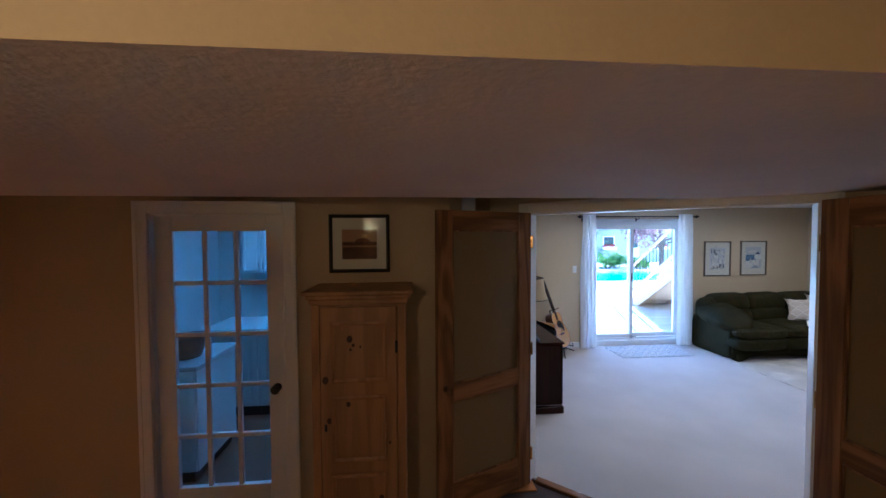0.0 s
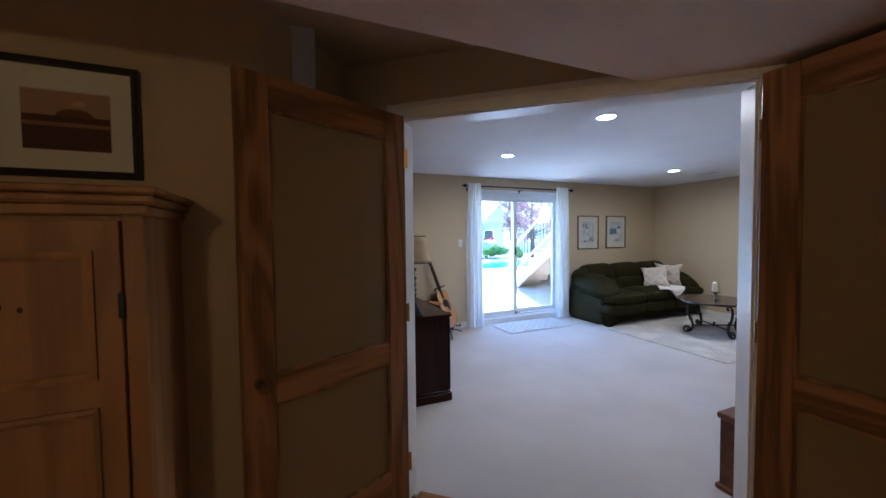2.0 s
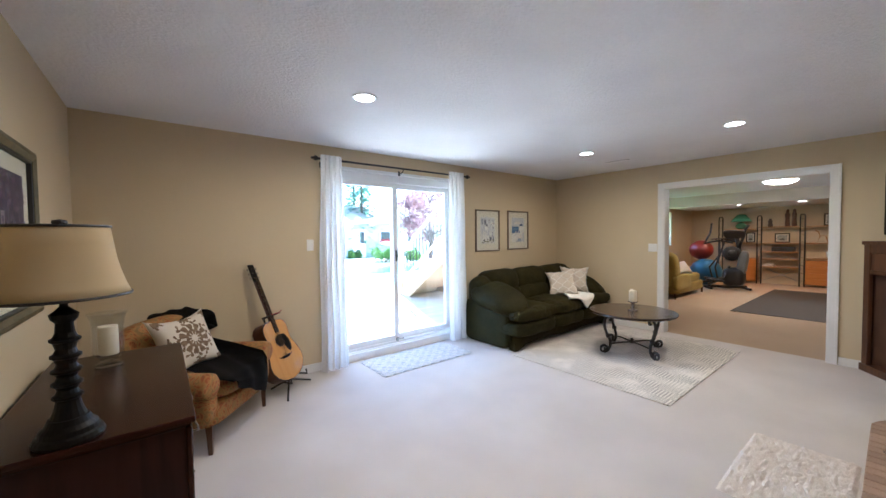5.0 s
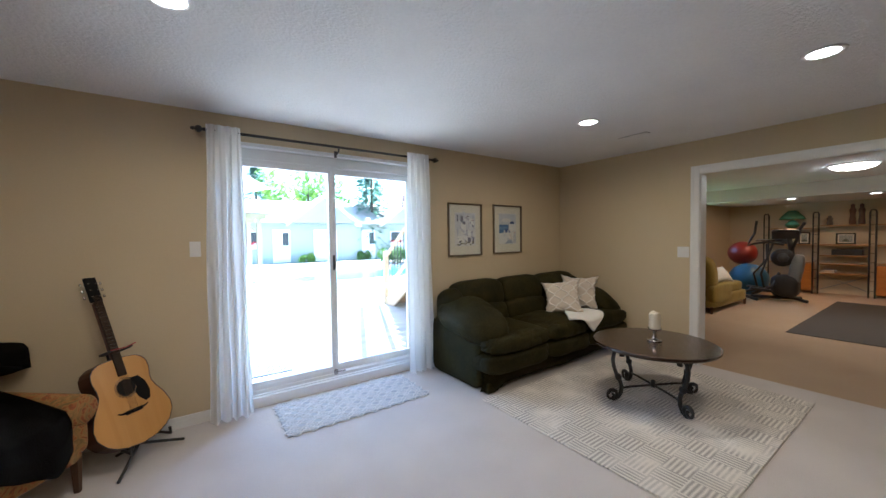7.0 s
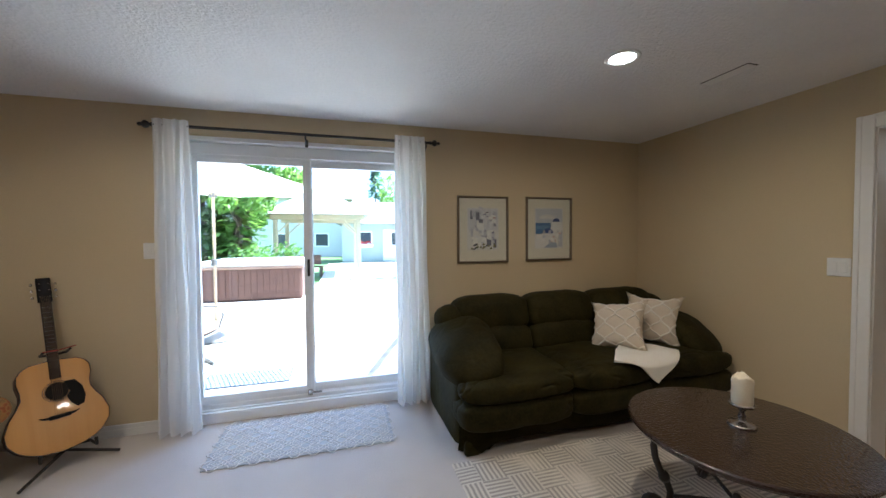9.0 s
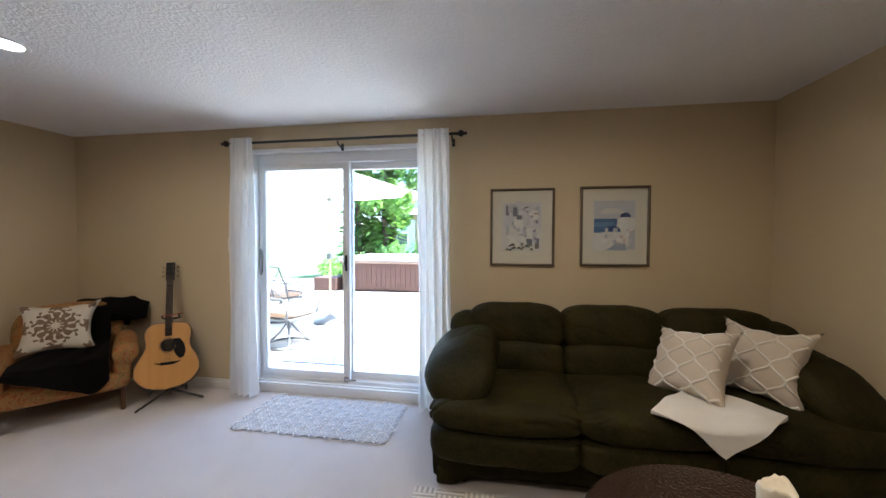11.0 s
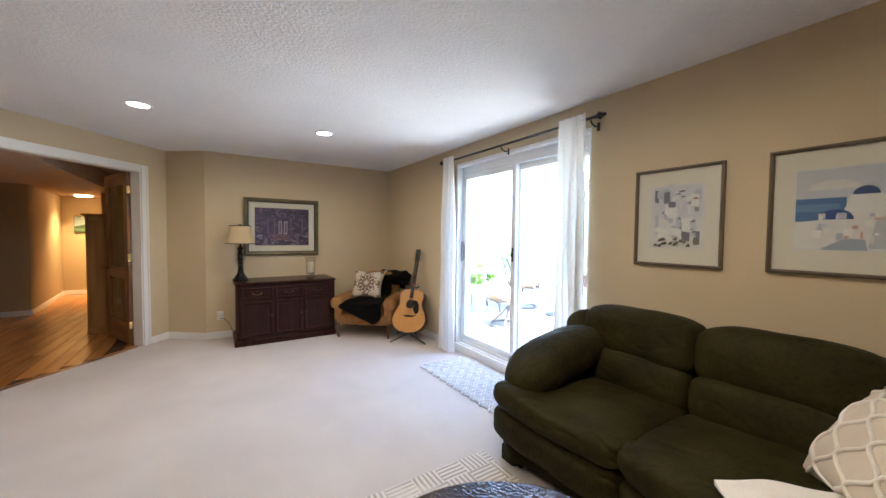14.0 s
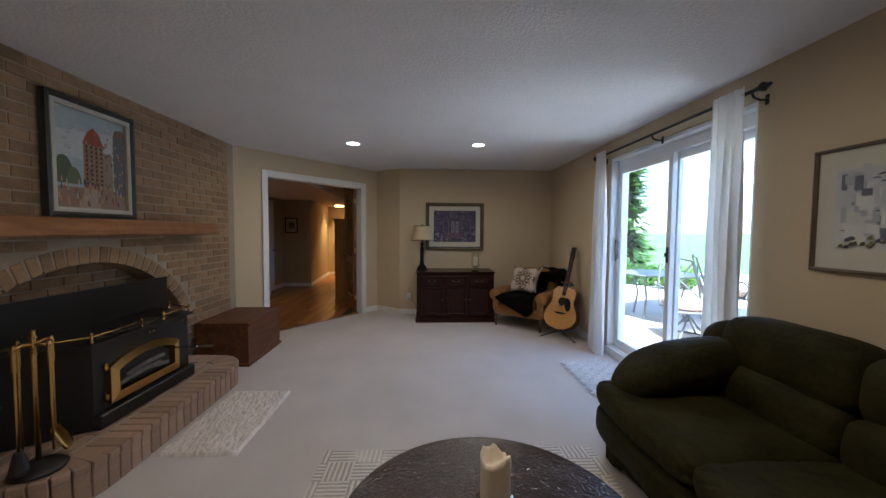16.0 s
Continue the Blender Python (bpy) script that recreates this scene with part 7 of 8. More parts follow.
solo("deer_ornament", tube(bmesh.new(), [(0.0, -0.1, 0), (0, -0.06, 0.16), (0, 0.04, 0.16), (0, 0.09, 0.0), (0, 0.04, 0.16), (0, 0.07, 0.26), (0, 0.12, 0.30)], 0.014, 6), BIRCH, "slim wooden animal ornament on the shelf", "ornament", (14.38, 3.12, 1.146))
solo("soccer_ball", lathe(bmesh.new(), [(0.11 * math.cos(a_), 0.11 * math.sin(a_)) if abs(a_) < 1.57 else (0, 0.11 * math.sin(a_)) for a_ in np.linspace(-1.5708, 1.5708, 13)], 20), CREAM, "pale ball resting on the cabinet", "ball", (14.40, 2.95, 0.845), smooth=True)
t = thing("flush_light", (10.47, 3.33, CEIL_Z), 0, "round flush ceiling light, switched on", "ceiling light")
part("rim", lathe(bmesh.new(), [(0, -0.001), (0.26, -0.001), (0.26, -0.02), (0, -0.02)], 36), WHITE, t)
part("diffuser", lathe(bmesh.new(), [(0, -0.075), (0.12, -0.07), (0.20, -0.05), (0.24, -0.0215), (0, -0.021)], 36), glow_mat("flush_glow", (1.0, 0.9, 0.76), 6), t, smooth=True)
t = thing("window_1", (12.275, 6.0, 1.07), 0, "white framed basement window with a deep sill", "window", kind="structure")
part("window_frame", frame_bm(-0.675, 0, 0.675, 0.93, 0.05, 0.12, 0.17, 0.002), VINYL, t)
part("mullion", boxm(-0.02, 0.125, 0.05, 0.02, 0.165, 0.88), VINYL, t)
part("window_sill", boxm(-0.675, -0.01, 0.0, 0.675, 0.12, 0.02, 0.004), WHITE, t)
p_ = part("pane", boxm(-0.63, 0.143, 0.05, 0.63, 0.147, 0.88), GLASS, t)
p_.visible_shadow = False
baseboard("baseboard_11", (14.6, 6.0), (7.2, 6.0), 1)


# ================= outside
GRASS = mat("lawn", (0.11, 0.19, 0.05), 0.9, (0.07, 0.13, 0.03), 0.6, 30, bump=0.8, bump_dist=0.03)
CONCRETE = mat("pale_concrete", (0.52, 0.50, 0.46), 0.85, (0.46, 0.44, 0.40), 0.8, 40, bump=0.2)
SIDING = mat("grey_green_siding", (0.36, 0.40, 0.36), 0.7, (0.33, 0.37, 0.33), 1.0, 40)
ROOFING = mat("pale_shingles", (0.36, 0.33, 0.29), 0.9, (0.30, 0.27, 0.24), 1.0, 14, bump=0.6)
HOUSEWALL = mat("house_siding", (0.5, 0.49, 0.45), 0.8, (0.46, 0.45, 0.41), 1, 40)
g = slab("ground", [(-1500, -1500), (1500, -1500), (1500, 1500), (-1500, 1500)], -0.9, -0.16, GRASS, "green lawn reaching into the distance", "ground")
slab("patio", [(3.2, 12.4), (20, 12.4), (20, 25.6), (3.2, 25.6)], -0.159, -0.075, CONCRETE, "pale concrete pool patio", "patio")
slab("roof_house", [(-5.2, -3.3), (15.1, -3.3), (15.1, 6.25), (-5.2, 6.25)], 4.62, 4.8, ROOFING, "flat roof over the house", "roof")
slab("floor_upper", [(1.0, 1.0), (15.1, 1.0), (15.1, 6.2), (1.0, 6.2)], 2.60, 2.75, HOUSEWALL, "upper storey floor", "floor")
wall("wall_outer_north", (15.1, 6.0), (-5.2, 6.0), -0.2, 2.6, 4.62, HOUSEWALL, (), "upper storey outer wall")
wall("wall_outer_west", (-5.1, 6.0), (-5.1, -3.2), -0.1, -0.1, 4.62, HOUSEWALL, (), "outer wall")
wall("wall_outer_west_2", (0.55, 5.95), (-5.1, 5.95), -0.1, -0.1, 2.6, HOUSEWALL, (), "outer wall")
wall("wall_outer_south", (-5.1, -3.2), (15.1, -3.2), -0.1, -0.1, 4.62, HOUSEWALL, (), "outer wall")
wall("wall_outer_east", (15.0, -3.2), (15.0, 6.0), -0.1, -0.1, 4.62, HOUSEWALL, (), "outer wall")

water = mat("pool_water", (0.10, 0.42, 0.47), 0.08, (0.13, 0.48, 0.52), 1.2, 8, bump=0.4, bump_scale=6, bump_dist=0.02)
pool = thing("swimming_pool", (9.2, 16.0, 0), 0, "turquoise swimming pool with a pale coping", "pool", kind="structure")
outline_p = [(4.4 * math.cos(a_) * (1 + 0.10 * math.cos(2 * a_)), 2.9 * math.sin(a_) * (1 + 0.18 * math.cos(a_))) for a_ in np.linspace(0, 2 * math.pi, 49)[:-1]]
part("water", prism(bmesh.new(), outline_p, -0.08, -0.068), water, pool)
part("coping", tube(bmesh.new(), [(x * 1.02, y * 1.02, -0.065) for x, y in outline_p], 0.09, 6, closed=True), CONCRETE, pool)

# hot tub
tub = thing("hot_tub", (0.85, 11.75, 0), 0, "brown clad hot tub with a pale vinyl cover", "hot tub")
part("skirt", boxm(0, 0, 0.0, 2.2, 2.1, 0.78, 0.05, seg=2), TUBWOOD, tub)
for k in range(16):
    part("slat", boxm(0.06 + 0.131 * k, -0.014, 0.05, 0.18 + 0.131 * k, 0.001, 0.72, 0.004), TUBWOOD, tub)
part("rim", boxm(-0.04, -0.05, 0.73, 2.24, 2.14, 0.80, 0.02, seg=2), mat("tub_shell", (0.30, 0.20, 0.15), 0.4), tub)
bm = boxm(-0.06, -0.07, 0.80, 2.26, 1.05, 0.90, 0.02)
box(bm, -0.06, 1.06, 0.80, 2.26, 2.16, 0.90, 0.02)
part("cover", bm, mat("pale_vinyl_cover", (0.50, 0.50, 0.48), 0.5), tub, "pale vinyl cover")
part("step", boxm(-0.75, -0.1, 0.0, -0.1, 0.5, 0.35, 0.02), TUBWOOD, tub)

# outdoor swivel chair, door mat and umbrella
PATIOGREY = mat("bronze_patio_metal", (0.16, 0.16, 0.16), 0.4, (0.12, 0.12, 0.12), 8, 60)


def patio_chair(at, turn):
    c = thing("patio_chair", at, turn, "grey metal swivel patio chair with a tan cushion, on the deck", "chair", "patio chairs")
    part("swivel_ring", tube(bmesh.new(), [(0.27 * math.cos(a_), 0.27 * math.sin(a_), 0.02) for a_ in np.linspace(0, 2 * math.pi, 29)[:-1]], 0.016, 6, closed=True), PATIOGREY, c)
    for k in range(4):
        a_ = math.pi / 4 + k * math.pi / 2
        part("base_strut", tube(bmesh.new(), [(0.26 * math.cos(a_), 0.26 * math.sin(a_), 0.03), (0.10 * math.cos(a_), 0.10 * math.sin(a_), 0.18), (0.03 * math.cos(a_), 0.03 * math.sin(a_), 0.28)], 0.013, 6), PATIOGREY, c)
    part("column", tube(bmesh.new(), [(0, 0, 0.22), (0, 0, 0.38)], 0.03, 10), PATIOGREY, c)
    part("seat_frame", boxm(-0.26, -0.27, 0.37, 0.26, 0.25, 0.40, 0.01), PATIOGREY, c)
    part("cushion", soft(bmesh.new(), (0, -0.01, 0.45), (0.54, 0.54, 0.11), 4, 8), mat("tan_cushion", (0.40, 0.27, 0.19), 0.85), c, "tan seat cushion", smooth=True)
    for s in (-1, 1):
        part("back_post", tube(bmesh.new(), [(s * 0.26, 0.22, 0.39), (s * 0.25, 0.30, 0.70), (s * 0.20, 0.38, 0.98)], 0.014, 6), PATIOGREY, c)
        part("armrest", tube(bmesh.new(), [(s * 0.26, -0.22, 0.40), (s * 0.29, -0.26, 0.55), (s * 0.30, -0.20, 0.64), (s * 0.28, 0.28, 0.66)], 0.014, 6), PATIOGREY, c)
        part("back_curve", tube(bmesh.new(), [(s * 0.25, 0.28, 0.50), (s * 0.08, 0.31, 0.66), (-s * 0.08, 0.34, 0.80), (-s * 0.2, 0.37, 0.95)], 0.009, 6), PATIOGREY, c)
    part("back_rail", tube(bmesh.new(), [(-0.20, 0.38, 0.98), (0, 0.40, 1.02), (0.20, 0.38, 0.98)], 0.014, 6), PATIOGREY, c)
    return c


patio_chair((2.32, 7.08, 0), 78)
patio_chair((1.35, 8.35, 0), 150)
tbl = thing("patio_table", (1.15, 7.45, 0), 0, "round grey metal patio table on the deck", "table")
part("top", lathe(bmesh.new(), [(0, 0.70), (0.55, 0.70), (0.56, 0.71), (0.55, 0.72), (0, 0.72)], 32), PATIOGREY, tbl)
for k in range(4):
    a_ = k * math.pi / 2 + 0.5
    part("leg", tube(bmesh.new(), [(0.40 * math.cos(a_), 0.40 * math.sin(a_), 0), (0.34 * math.cos(a_), 0.34 * math.sin(a_), 0.35), (0.42 * math.cos(a_), 0.42 * math.sin(a_), 0.70)], 0.016, 6), PATIOGREY, tbl)
um = thing("patio_umbrella", (2.24, 8.37, 0), 0, "open cream market umbrella on a round base", "umbrella")
part("base", lathe(bmesh.new(), [(0, 0), (0.26, 0), (0.26, 0.03), (0.1, 0.06), (0.04, 0.12), (0, 0.12)], 28), PATIOGREY, um, smooth=True)
part("pole", tube(bmesh.new(), [(0, 0, 0.1), (0, 0, 2.55)], 0.019, 10), CEDAR, um)
part("crank", boxm(-0.03, -0.07, 1.05, 0.03, 0.02, 1.14, 0.01), PATIOGREY, um)
bm = bmesh.new()
tip = bm.verts.new((0, 0, 2.60))
ring = [bm.verts.new((1.35 * math.cos(2 * math.pi * k / 8), 1.35 * math.sin(2 * math.pi * k / 8), 2.16)) for k in range(8)]
fs = [bm.faces.new((tip, ring[k], ring[(k + 1) % 8])) for k in range(8)]
CANVAS = mat("cream_canvas", (0.74, 0.68, 0.56), 0.85)
n_, l_ = CANVAS.node_tree.nodes, CANVAS.node_tree.links
tl, mx = n_.new("ShaderNodeBsdfTranslucent"), n_.new("ShaderNodeMixShader")
tl.inputs[0].default_value, mx.inputs[0].default_value = (0.85, 0.80, 0.70, 1), 0.6
l_.new(n_["Principled BSDF"].outputs[0], mx.inputs[1]), l_.new(tl.outputs[0], mx.inputs[2]), l_.new(mx.outputs[0], n_["Material Output"].inputs[0])
part("canopy", bm, CANVAS, um, "cream canvas canopy")
part("hub", lathe(bmesh.new(), [(0, 2.0), (0.05, 2.0), (0.05, 2.06), (0, 2.06)], 12), PATIOGREY, um)
for k in range(8):
    a_ = 2 * math.pi * k / 8
    part("rib", tube(bmesh.new(), [(0.04 * math.cos(a_), 0.04 * math.sin(a_), 2.03), (0.70 * math.cos(a_), 0.70 * math.sin(a_), 2.36)], 0.008, 5), CEDAR, um)
dm = thing("door_mat", (3.02, 6.66, 0), 0, "blue and white woven door mat outside the patio door", "door mat")
part("mat", boxm(-0.40, -0.20, 0.001, 0.42, 0.20, 0.012, 0.003), mat("navy_mat", (0.03, 0.045, 0.075), 0.9), dm)
bm = bmesh.new()
for i in range(20):
    for j in range(8):
        x, y = -0.37 + 0.04 * i + 0.02 * (j % 2), -0.17 + 0.048 * j
        prism(bm, [(x - 0.014, y), (x, y - 0.018), (x + 0.014, y), (x, y + 0.018)], 0.0125, 0.0145)
part("weave", bm, mat("white_weave", (0.30, 0.32, 0.34), 0.9), dm)

# timber stairs to the upper deck
so = thing("deck_stairs", (5.92, 9.33, 0), 0, "cedar deck stairs with black balusters", "stairs")
NS = 13
for k in range(NS):
    part("tread", boxm(0.04, -0.27 * (k + 1), 0.185 * (k + 1) - 0.04, 1.06, -0.27 * k + 0.02, 0.185 * (k + 1), 0.004), CEDAR, so)
    part("riser", boxm(0.045, -0.27 * k - 0.02, 0.185 * k + 0.002, 1.055, -0.27 * k, 0.185 * (k + 1) - 0.041), CEDAR, so)
for x in (0.0, 1.06):
    bm = bmesh.new()
    edge = [(0.02, 0.0)]
    for k in range(NS):                      # saw-toothed under the treads
        edge += [(0.02 - 0.27 * k, 0.185 * (k + 1) - 0.042), (0.02 - 0.27 * (k + 1), 0.185 * (k + 1) - 0.042)]
    edge += [(0.02 - 0.27 * NS, 0.185 * NS - 0.24), (-0.32, 0.0)]
    vs = [[bm.verts.new((x + dx, y, z)) for y, z in edge] for dx in (0, 0.04)]
    bm.faces.new(vs[0]), bm.faces.new(vs[1][::-1])
    for i in range(len(edge)):
        j = (i + 1) % len(edge)
        bm.faces.new((vs[0][i], vs[0][j], vs[1][j], vs[1][i]))
    part("stringer", bm, CEDAR, so)
part("newel_post", boxm(-0.02, 0.0, 0, 0.07, 0.09, 1.12, 0.006), CEDAR, so)
for zz, r in ((0.98, 0.03), (0.30, 0.022)):
    bm = bmesh.new()
    m_ = Euler((math.atan2(-0.185, 0.27), 0, 0)).to_matrix().to_4x4()
    box(bm, -0.005, -0.27 * NS * 1.212, -r, 0.055, 0.05, r, 0.006, m=Matrix.Translation((0, 0, zz + 0.04)) @ m_)
    part("handrail" if zz > 0.5 else "lower_rail", bm, CEDAR, so)
for k in range(26):
    y = -0.10 - 0.13 * k
    z = 0.04 - y * 0.185 / 0.27
    part("baluster", tube(bmesh.new(), [(0.025, y, z + 0.30), (0.025, y, z + 0.97)], 0.009, 6), BLACK, so)
LATTICE = mat("blue_grey_lattice", (0.09, 0.14, 0.20), 0.8)
bm = bmesh.new()
side = [[bm.verts.new((5.99 + dx, y, z)) for y, z in ((7.75, -0.025), (6.25, -0.025), (6.25, 1.75), (7.75, 0.80))] for dx in (0, 0.03)]
bm.faces.new(side[0]), bm.faces.new(side[1][::-1])
for i in range(4):
    bm.faces.new((side[0][i], side[0][(i + 1) % 4], side[1][(i + 1) % 4], side[1][i]))
solo("stair_skirting", bm, LATTICE, "dark blue-grey boarding under the deck stairs", "boarding")
slab("deck_upper", [(5.93, 6.215), (8.2, 6.215), (8.2, 6.36), (5.93, 6.36)], 2.32, 2.42, CEDAR, "timber upper deck at the head of the stairs", "deck")

# garden pavilion
pg_ = thing("garden_pavilion", (1.6, 17.2, -0.15), 0, "open timber garden pavilion with a shingled roof", "pavilion")
for x in (0, 3.0):
    for y in (0, 3.0):
        p_ = part("post", boxm(x - 0.08, y - 0.08, 0, x + 0.08, y + 0.08, 2.3, 0.01), CEDAR, pg_)
        for s in (1, -1):
            if 0 <= x + s * 0.5 <= 3.0:
                part("brace", tube(bmesh.new(), [(x, y, 1.75), (x + s * 0.55, y, 2.28)], 0.04, 4), CEDAR, p_)
for y in (0, 3.0):
    part("beam", boxm(-0.25, y - 0.06, 2.3, 3.25, y + 0.06, 2.5, 0.01), CEDAR, pg_)
bm = bmesh.new()
vs = [bm.verts.new(p) for p in ((-0.5, -0.5, 2.5), (3.5, -0.5, 2.5), (3.5, 3.5, 2.5), (-0.5, 3.5, 2.5), (1.0, 1.5, 3.5), (2.0, 1.5, 3.5))]
for f in ((0, 1, 5, 4), (1, 2, 5), (2, 3, 4, 5), (3, 0, 4), (3, 2, 1, 0)):
    bm.faces.new([vs[i] for i in f])
part("roof", bm, ROOFING, pg_)
bn = thing("garden_bench", (2.6, 18.2, -0.15), 15, "dark timber garden bench under the pavilion", "bench")
part("seat", boxm(-0.6, -0.2, 0.42, 0.6, 0.25, 0.46, 0.006), TUBWOOD, bn)
part("backrest", boxm(-0.6, 0.22, 0.5, 0.6, 0.26, 0.9, 0.006), TUBWOOD, bn)
for x in (-0.55, 0.55):
    part("leg", boxm(x - 0.03, -0.18, 0, x + 0.03, 0.24, 0.42, 0.006), TUBWOOD, bn)

# pool house with gables
ph = thing("pool_house", (4.0, 26.6, -0.1), -4, "long pale green pool house with a gabled porch", "pool house")
part("wall", boxm(0, 0, 0, 17.0, 4.5, 2.55), SIDING, ph)


def gable(x0, x1, z0, zr, y0, y1, over=0.3):
    bm = bmesh.new()
    xm = (x0 + x1) / 2
    pts = [(x0 - over, z0 - 0.05), (x1 + over, z0 - 0.05), (xm, zr)]
    a = [bm.verts.new((x, y0 - over, z)) for x, z in pts]
    b = [bm.verts.new((x, y1, z)) for x, z in pts]
    c = [bm.verts.new((x, y0 - over, z - 0.18)) for x, z in pts]
    d = [bm.verts.new((x, y1, z - 0.18)) for x, z in pts]
    for i, j in ((1, 2), (2, 0)):
        bm.faces.new((a[i], a[j], b[j], b[i])), bm.faces.new((c[i], c[j], d[j], d[i])), bm.faces.new((a[i], a[j], c[j], c[i]))
    return bm


bm = bmesh.new()
vs = [bm.verts.new(p) for p in ((-0.4, -0.5, 2.5), (17.4, -0.5, 2.5), (17.4, 4.9, 2.5), (-0.4, 4.9, 2.5), (-0.4, 2.2, 4.1), (17.4, 2.2, 4.1))]
for f in ((0, 1, 5, 4), (2, 3, 4, 5), (0, 4, 3), (1, 2, 5), (3, 2, 1, 0)):
    bm.faces.new([vs[i] for i in f])
part("roof", bm, ROOFING, ph)
for x0, x1, z in ((3.6, 7.6, 4.3), (9.6, 13.0, 4.0)):
    bm = bmesh.new()
    vs = [bm.verts.new(p) for p in ((x0, -0.62, 2.5), (x1, -0.62, 2.5), ((x0 + x1) / 2, -0.62, z - 0.2), (x0, 2.0, 2.5), (x1, 2.0, 2.5), ((x0 + x1) / 2, 2.0, z - 0.2))]
    for f in ((0, 1, 2), (3, 5, 4), (0, 3, 4, 1), (1, 4, 5, 2), (2, 5, 3, 0)):
        bm.faces.new([vs[i] for i in f])
    part("gable_wall", bm, SIDING, ph)
    part("gable_roof", gable(x0, x1, 2.5, z, -0.65, 2.4), WHITE, ph, "white trimmed gable")
for x, w, z0, z1 in ((1.0, 0.9, 1.2, 2.0), (10.3, 0.9, 1.2, 2.0), (14.3, 0.9, 1.2, 2.0)):
    wd = part("window", frame_bm(x, z0, x + w, z1, 0.07, -0.05, 0.0), WHITE, ph)
    part("pane", boxm(x + 0.06, -0.02, z0 + 0.06, x + w - 0.06, -0.005, z1 - 0.06), mat("dark_window", (0.05, 0.06, 0.07), 0.1), wd)
    part("flower_box", boxm(x - 0.05, -0.28, z0 - 0.25, x + w + 0.05, -0.02, z0 - 0.03, 0.01), WHITE, wd)
    bm = bmesh.new()
    for k in range(30):
        bmesh.ops.create_icosphere(bm, subdivisions=1, radius=random.uniform(0.03, 0.07), matrix=Matrix.Translation((x + random.uniform(0, w), -0.15 + random.uniform(-0.1, 0.1), z0 + random.uniform(-0.03, 0.14))))
    part("flowers", bm, mat("red_flowers", (0.45, 0.05, 0.05), 0.7), wd)
for x, w in ((2.6, 1.0), (5.0, 1.5), (8.2, 0.95), (12.1, 0.95)):
    d = part("door", boxm(x, -0.06, 0.05, x + w, 0.0, 2.1, 0.01), WHITE, ph)
    part("door_glass", boxm(x + w * 0.55, -0.075, 1.1, x + w * 0.9, -0.062, 1.9), mat("dark_window", (0.05, 0.06, 0.07), 0.1), d)

# plants
def leafy(name, c1, c2):
    m = mat(name, c1, 0.6, c2, 2, 20)
    n, l = m.node_tree.nodes, m.node_tree.links
    t, x = n.new("ShaderNodeBsdfTranslucent"), n.new("ShaderNodeMixShader")
    t.inputs[0].default_value, x.inputs[0].default_value = (c1[0] * 1.6, c1[1] * 1.6, c1[2], 1), 0.45
    l.new(n["Principled BSDF"].outputs[0], x.inputs[1]), l.new(t.outputs[0], x.inputs[2]), l.new(x.outputs[0], n["Material Output"].inputs[0])
    return m


LEAF = leafy("leaf_green", (0.10, 0.19, 0.045), (0.07, 0.14, 0.03))
LEAF2 = leafy("bright_leaf_green", (0.17, 0.28, 0.07), (0.12, 0.21, 0.045))
NEEDLE = leafy("blue_spruce_needles", (0.09, 0.18, 0.15), (0.06, 0.13, 0.11))
PURPLE = leafy("plum_leaves", (0.19, 0.11, 0.14), (0.14, 0.075, 0.10))
BARK = mat("bark", (0.11, 0.08, 0.055), 0.9, (0.06, 0.045, 0.03), 12, 60, bump=0.9)


def leaf_cloud(bm, centres, count, size, rng):
    for _ in range(count):
        c, r = rng.choice(centres)
        d = Vector((rng.gauss(0, 1), rng.gauss(0, 1), rng.gauss(0, 0.8)))
        p = Vector(c) + d.normalized() * r * rng.uniform(0.55, 1.05)
        n1 = Vector((rng.gauss(0, 1), rng.gauss(0, 1), rng.gauss(0, 1))).normalized()
        t1 = n1.orthogonal().normalized()
        b1 = n1.cross(t1)
        s = size * rng.uniform(0.6, 1.4)
        bm.faces.new([bm.verts.new(p + s * (t1 * a + b1 * b * 0.6)) for a, b in ((-1, 0), (0, -0.7), (1, 0), (0, 0.7))])


def tree(at, height, spread, material, label, seed, leaves=3500, leaf=0.11, trunk=0.16, base=0.3):
    rng = random.Random(seed)
    t = thing("tree", at, 0, label, "tree")
    bm = tube(bmesh.new(), [(0, 0, -0.1), (0.05, 0, height * 0.25), (-0.03, 0.05, height * 0.55), (0, 0, height * 0.85)], [trunk, trunk * 0.8, trunk * 0.5, trunk * 0.15], 8)
    centres = []
    for k in range(16):
        a_ = rng.uniform(0, 6.28)
        z0 = height * rng.uniform(base * 0.7, 0.75)
        q = rng.uniform(0.4, 1.0) * spread
        e = Vector((q * math.cos(a_), q * math.sin(a_), z0 + height * rng.uniform(0.08, 0.22)))
        tube(bm, [(0, 0, z0), tuple(Vector((0, 0, z0)).lerp(e, 0.5) + Vector((0, 0, 0.1))), tuple(e)], [trunk * 0.35, trunk * 0.22, trunk * 0.08], 5)
        centres.append((e, spread * rng.uniform(0.25, 0.45)))
    centres += [((0, 0, height * 0.9), spread * 0.4), ((0, 0, height * 0.7), spread * 0.5)]
    part("trunk", bm, BARK, t)
    bm = bmesh.new()
    leaf_cloud(bm, centres, leaves, leaf, rng)
    part("crown", bm, material, t, kind="stuff")
    return t


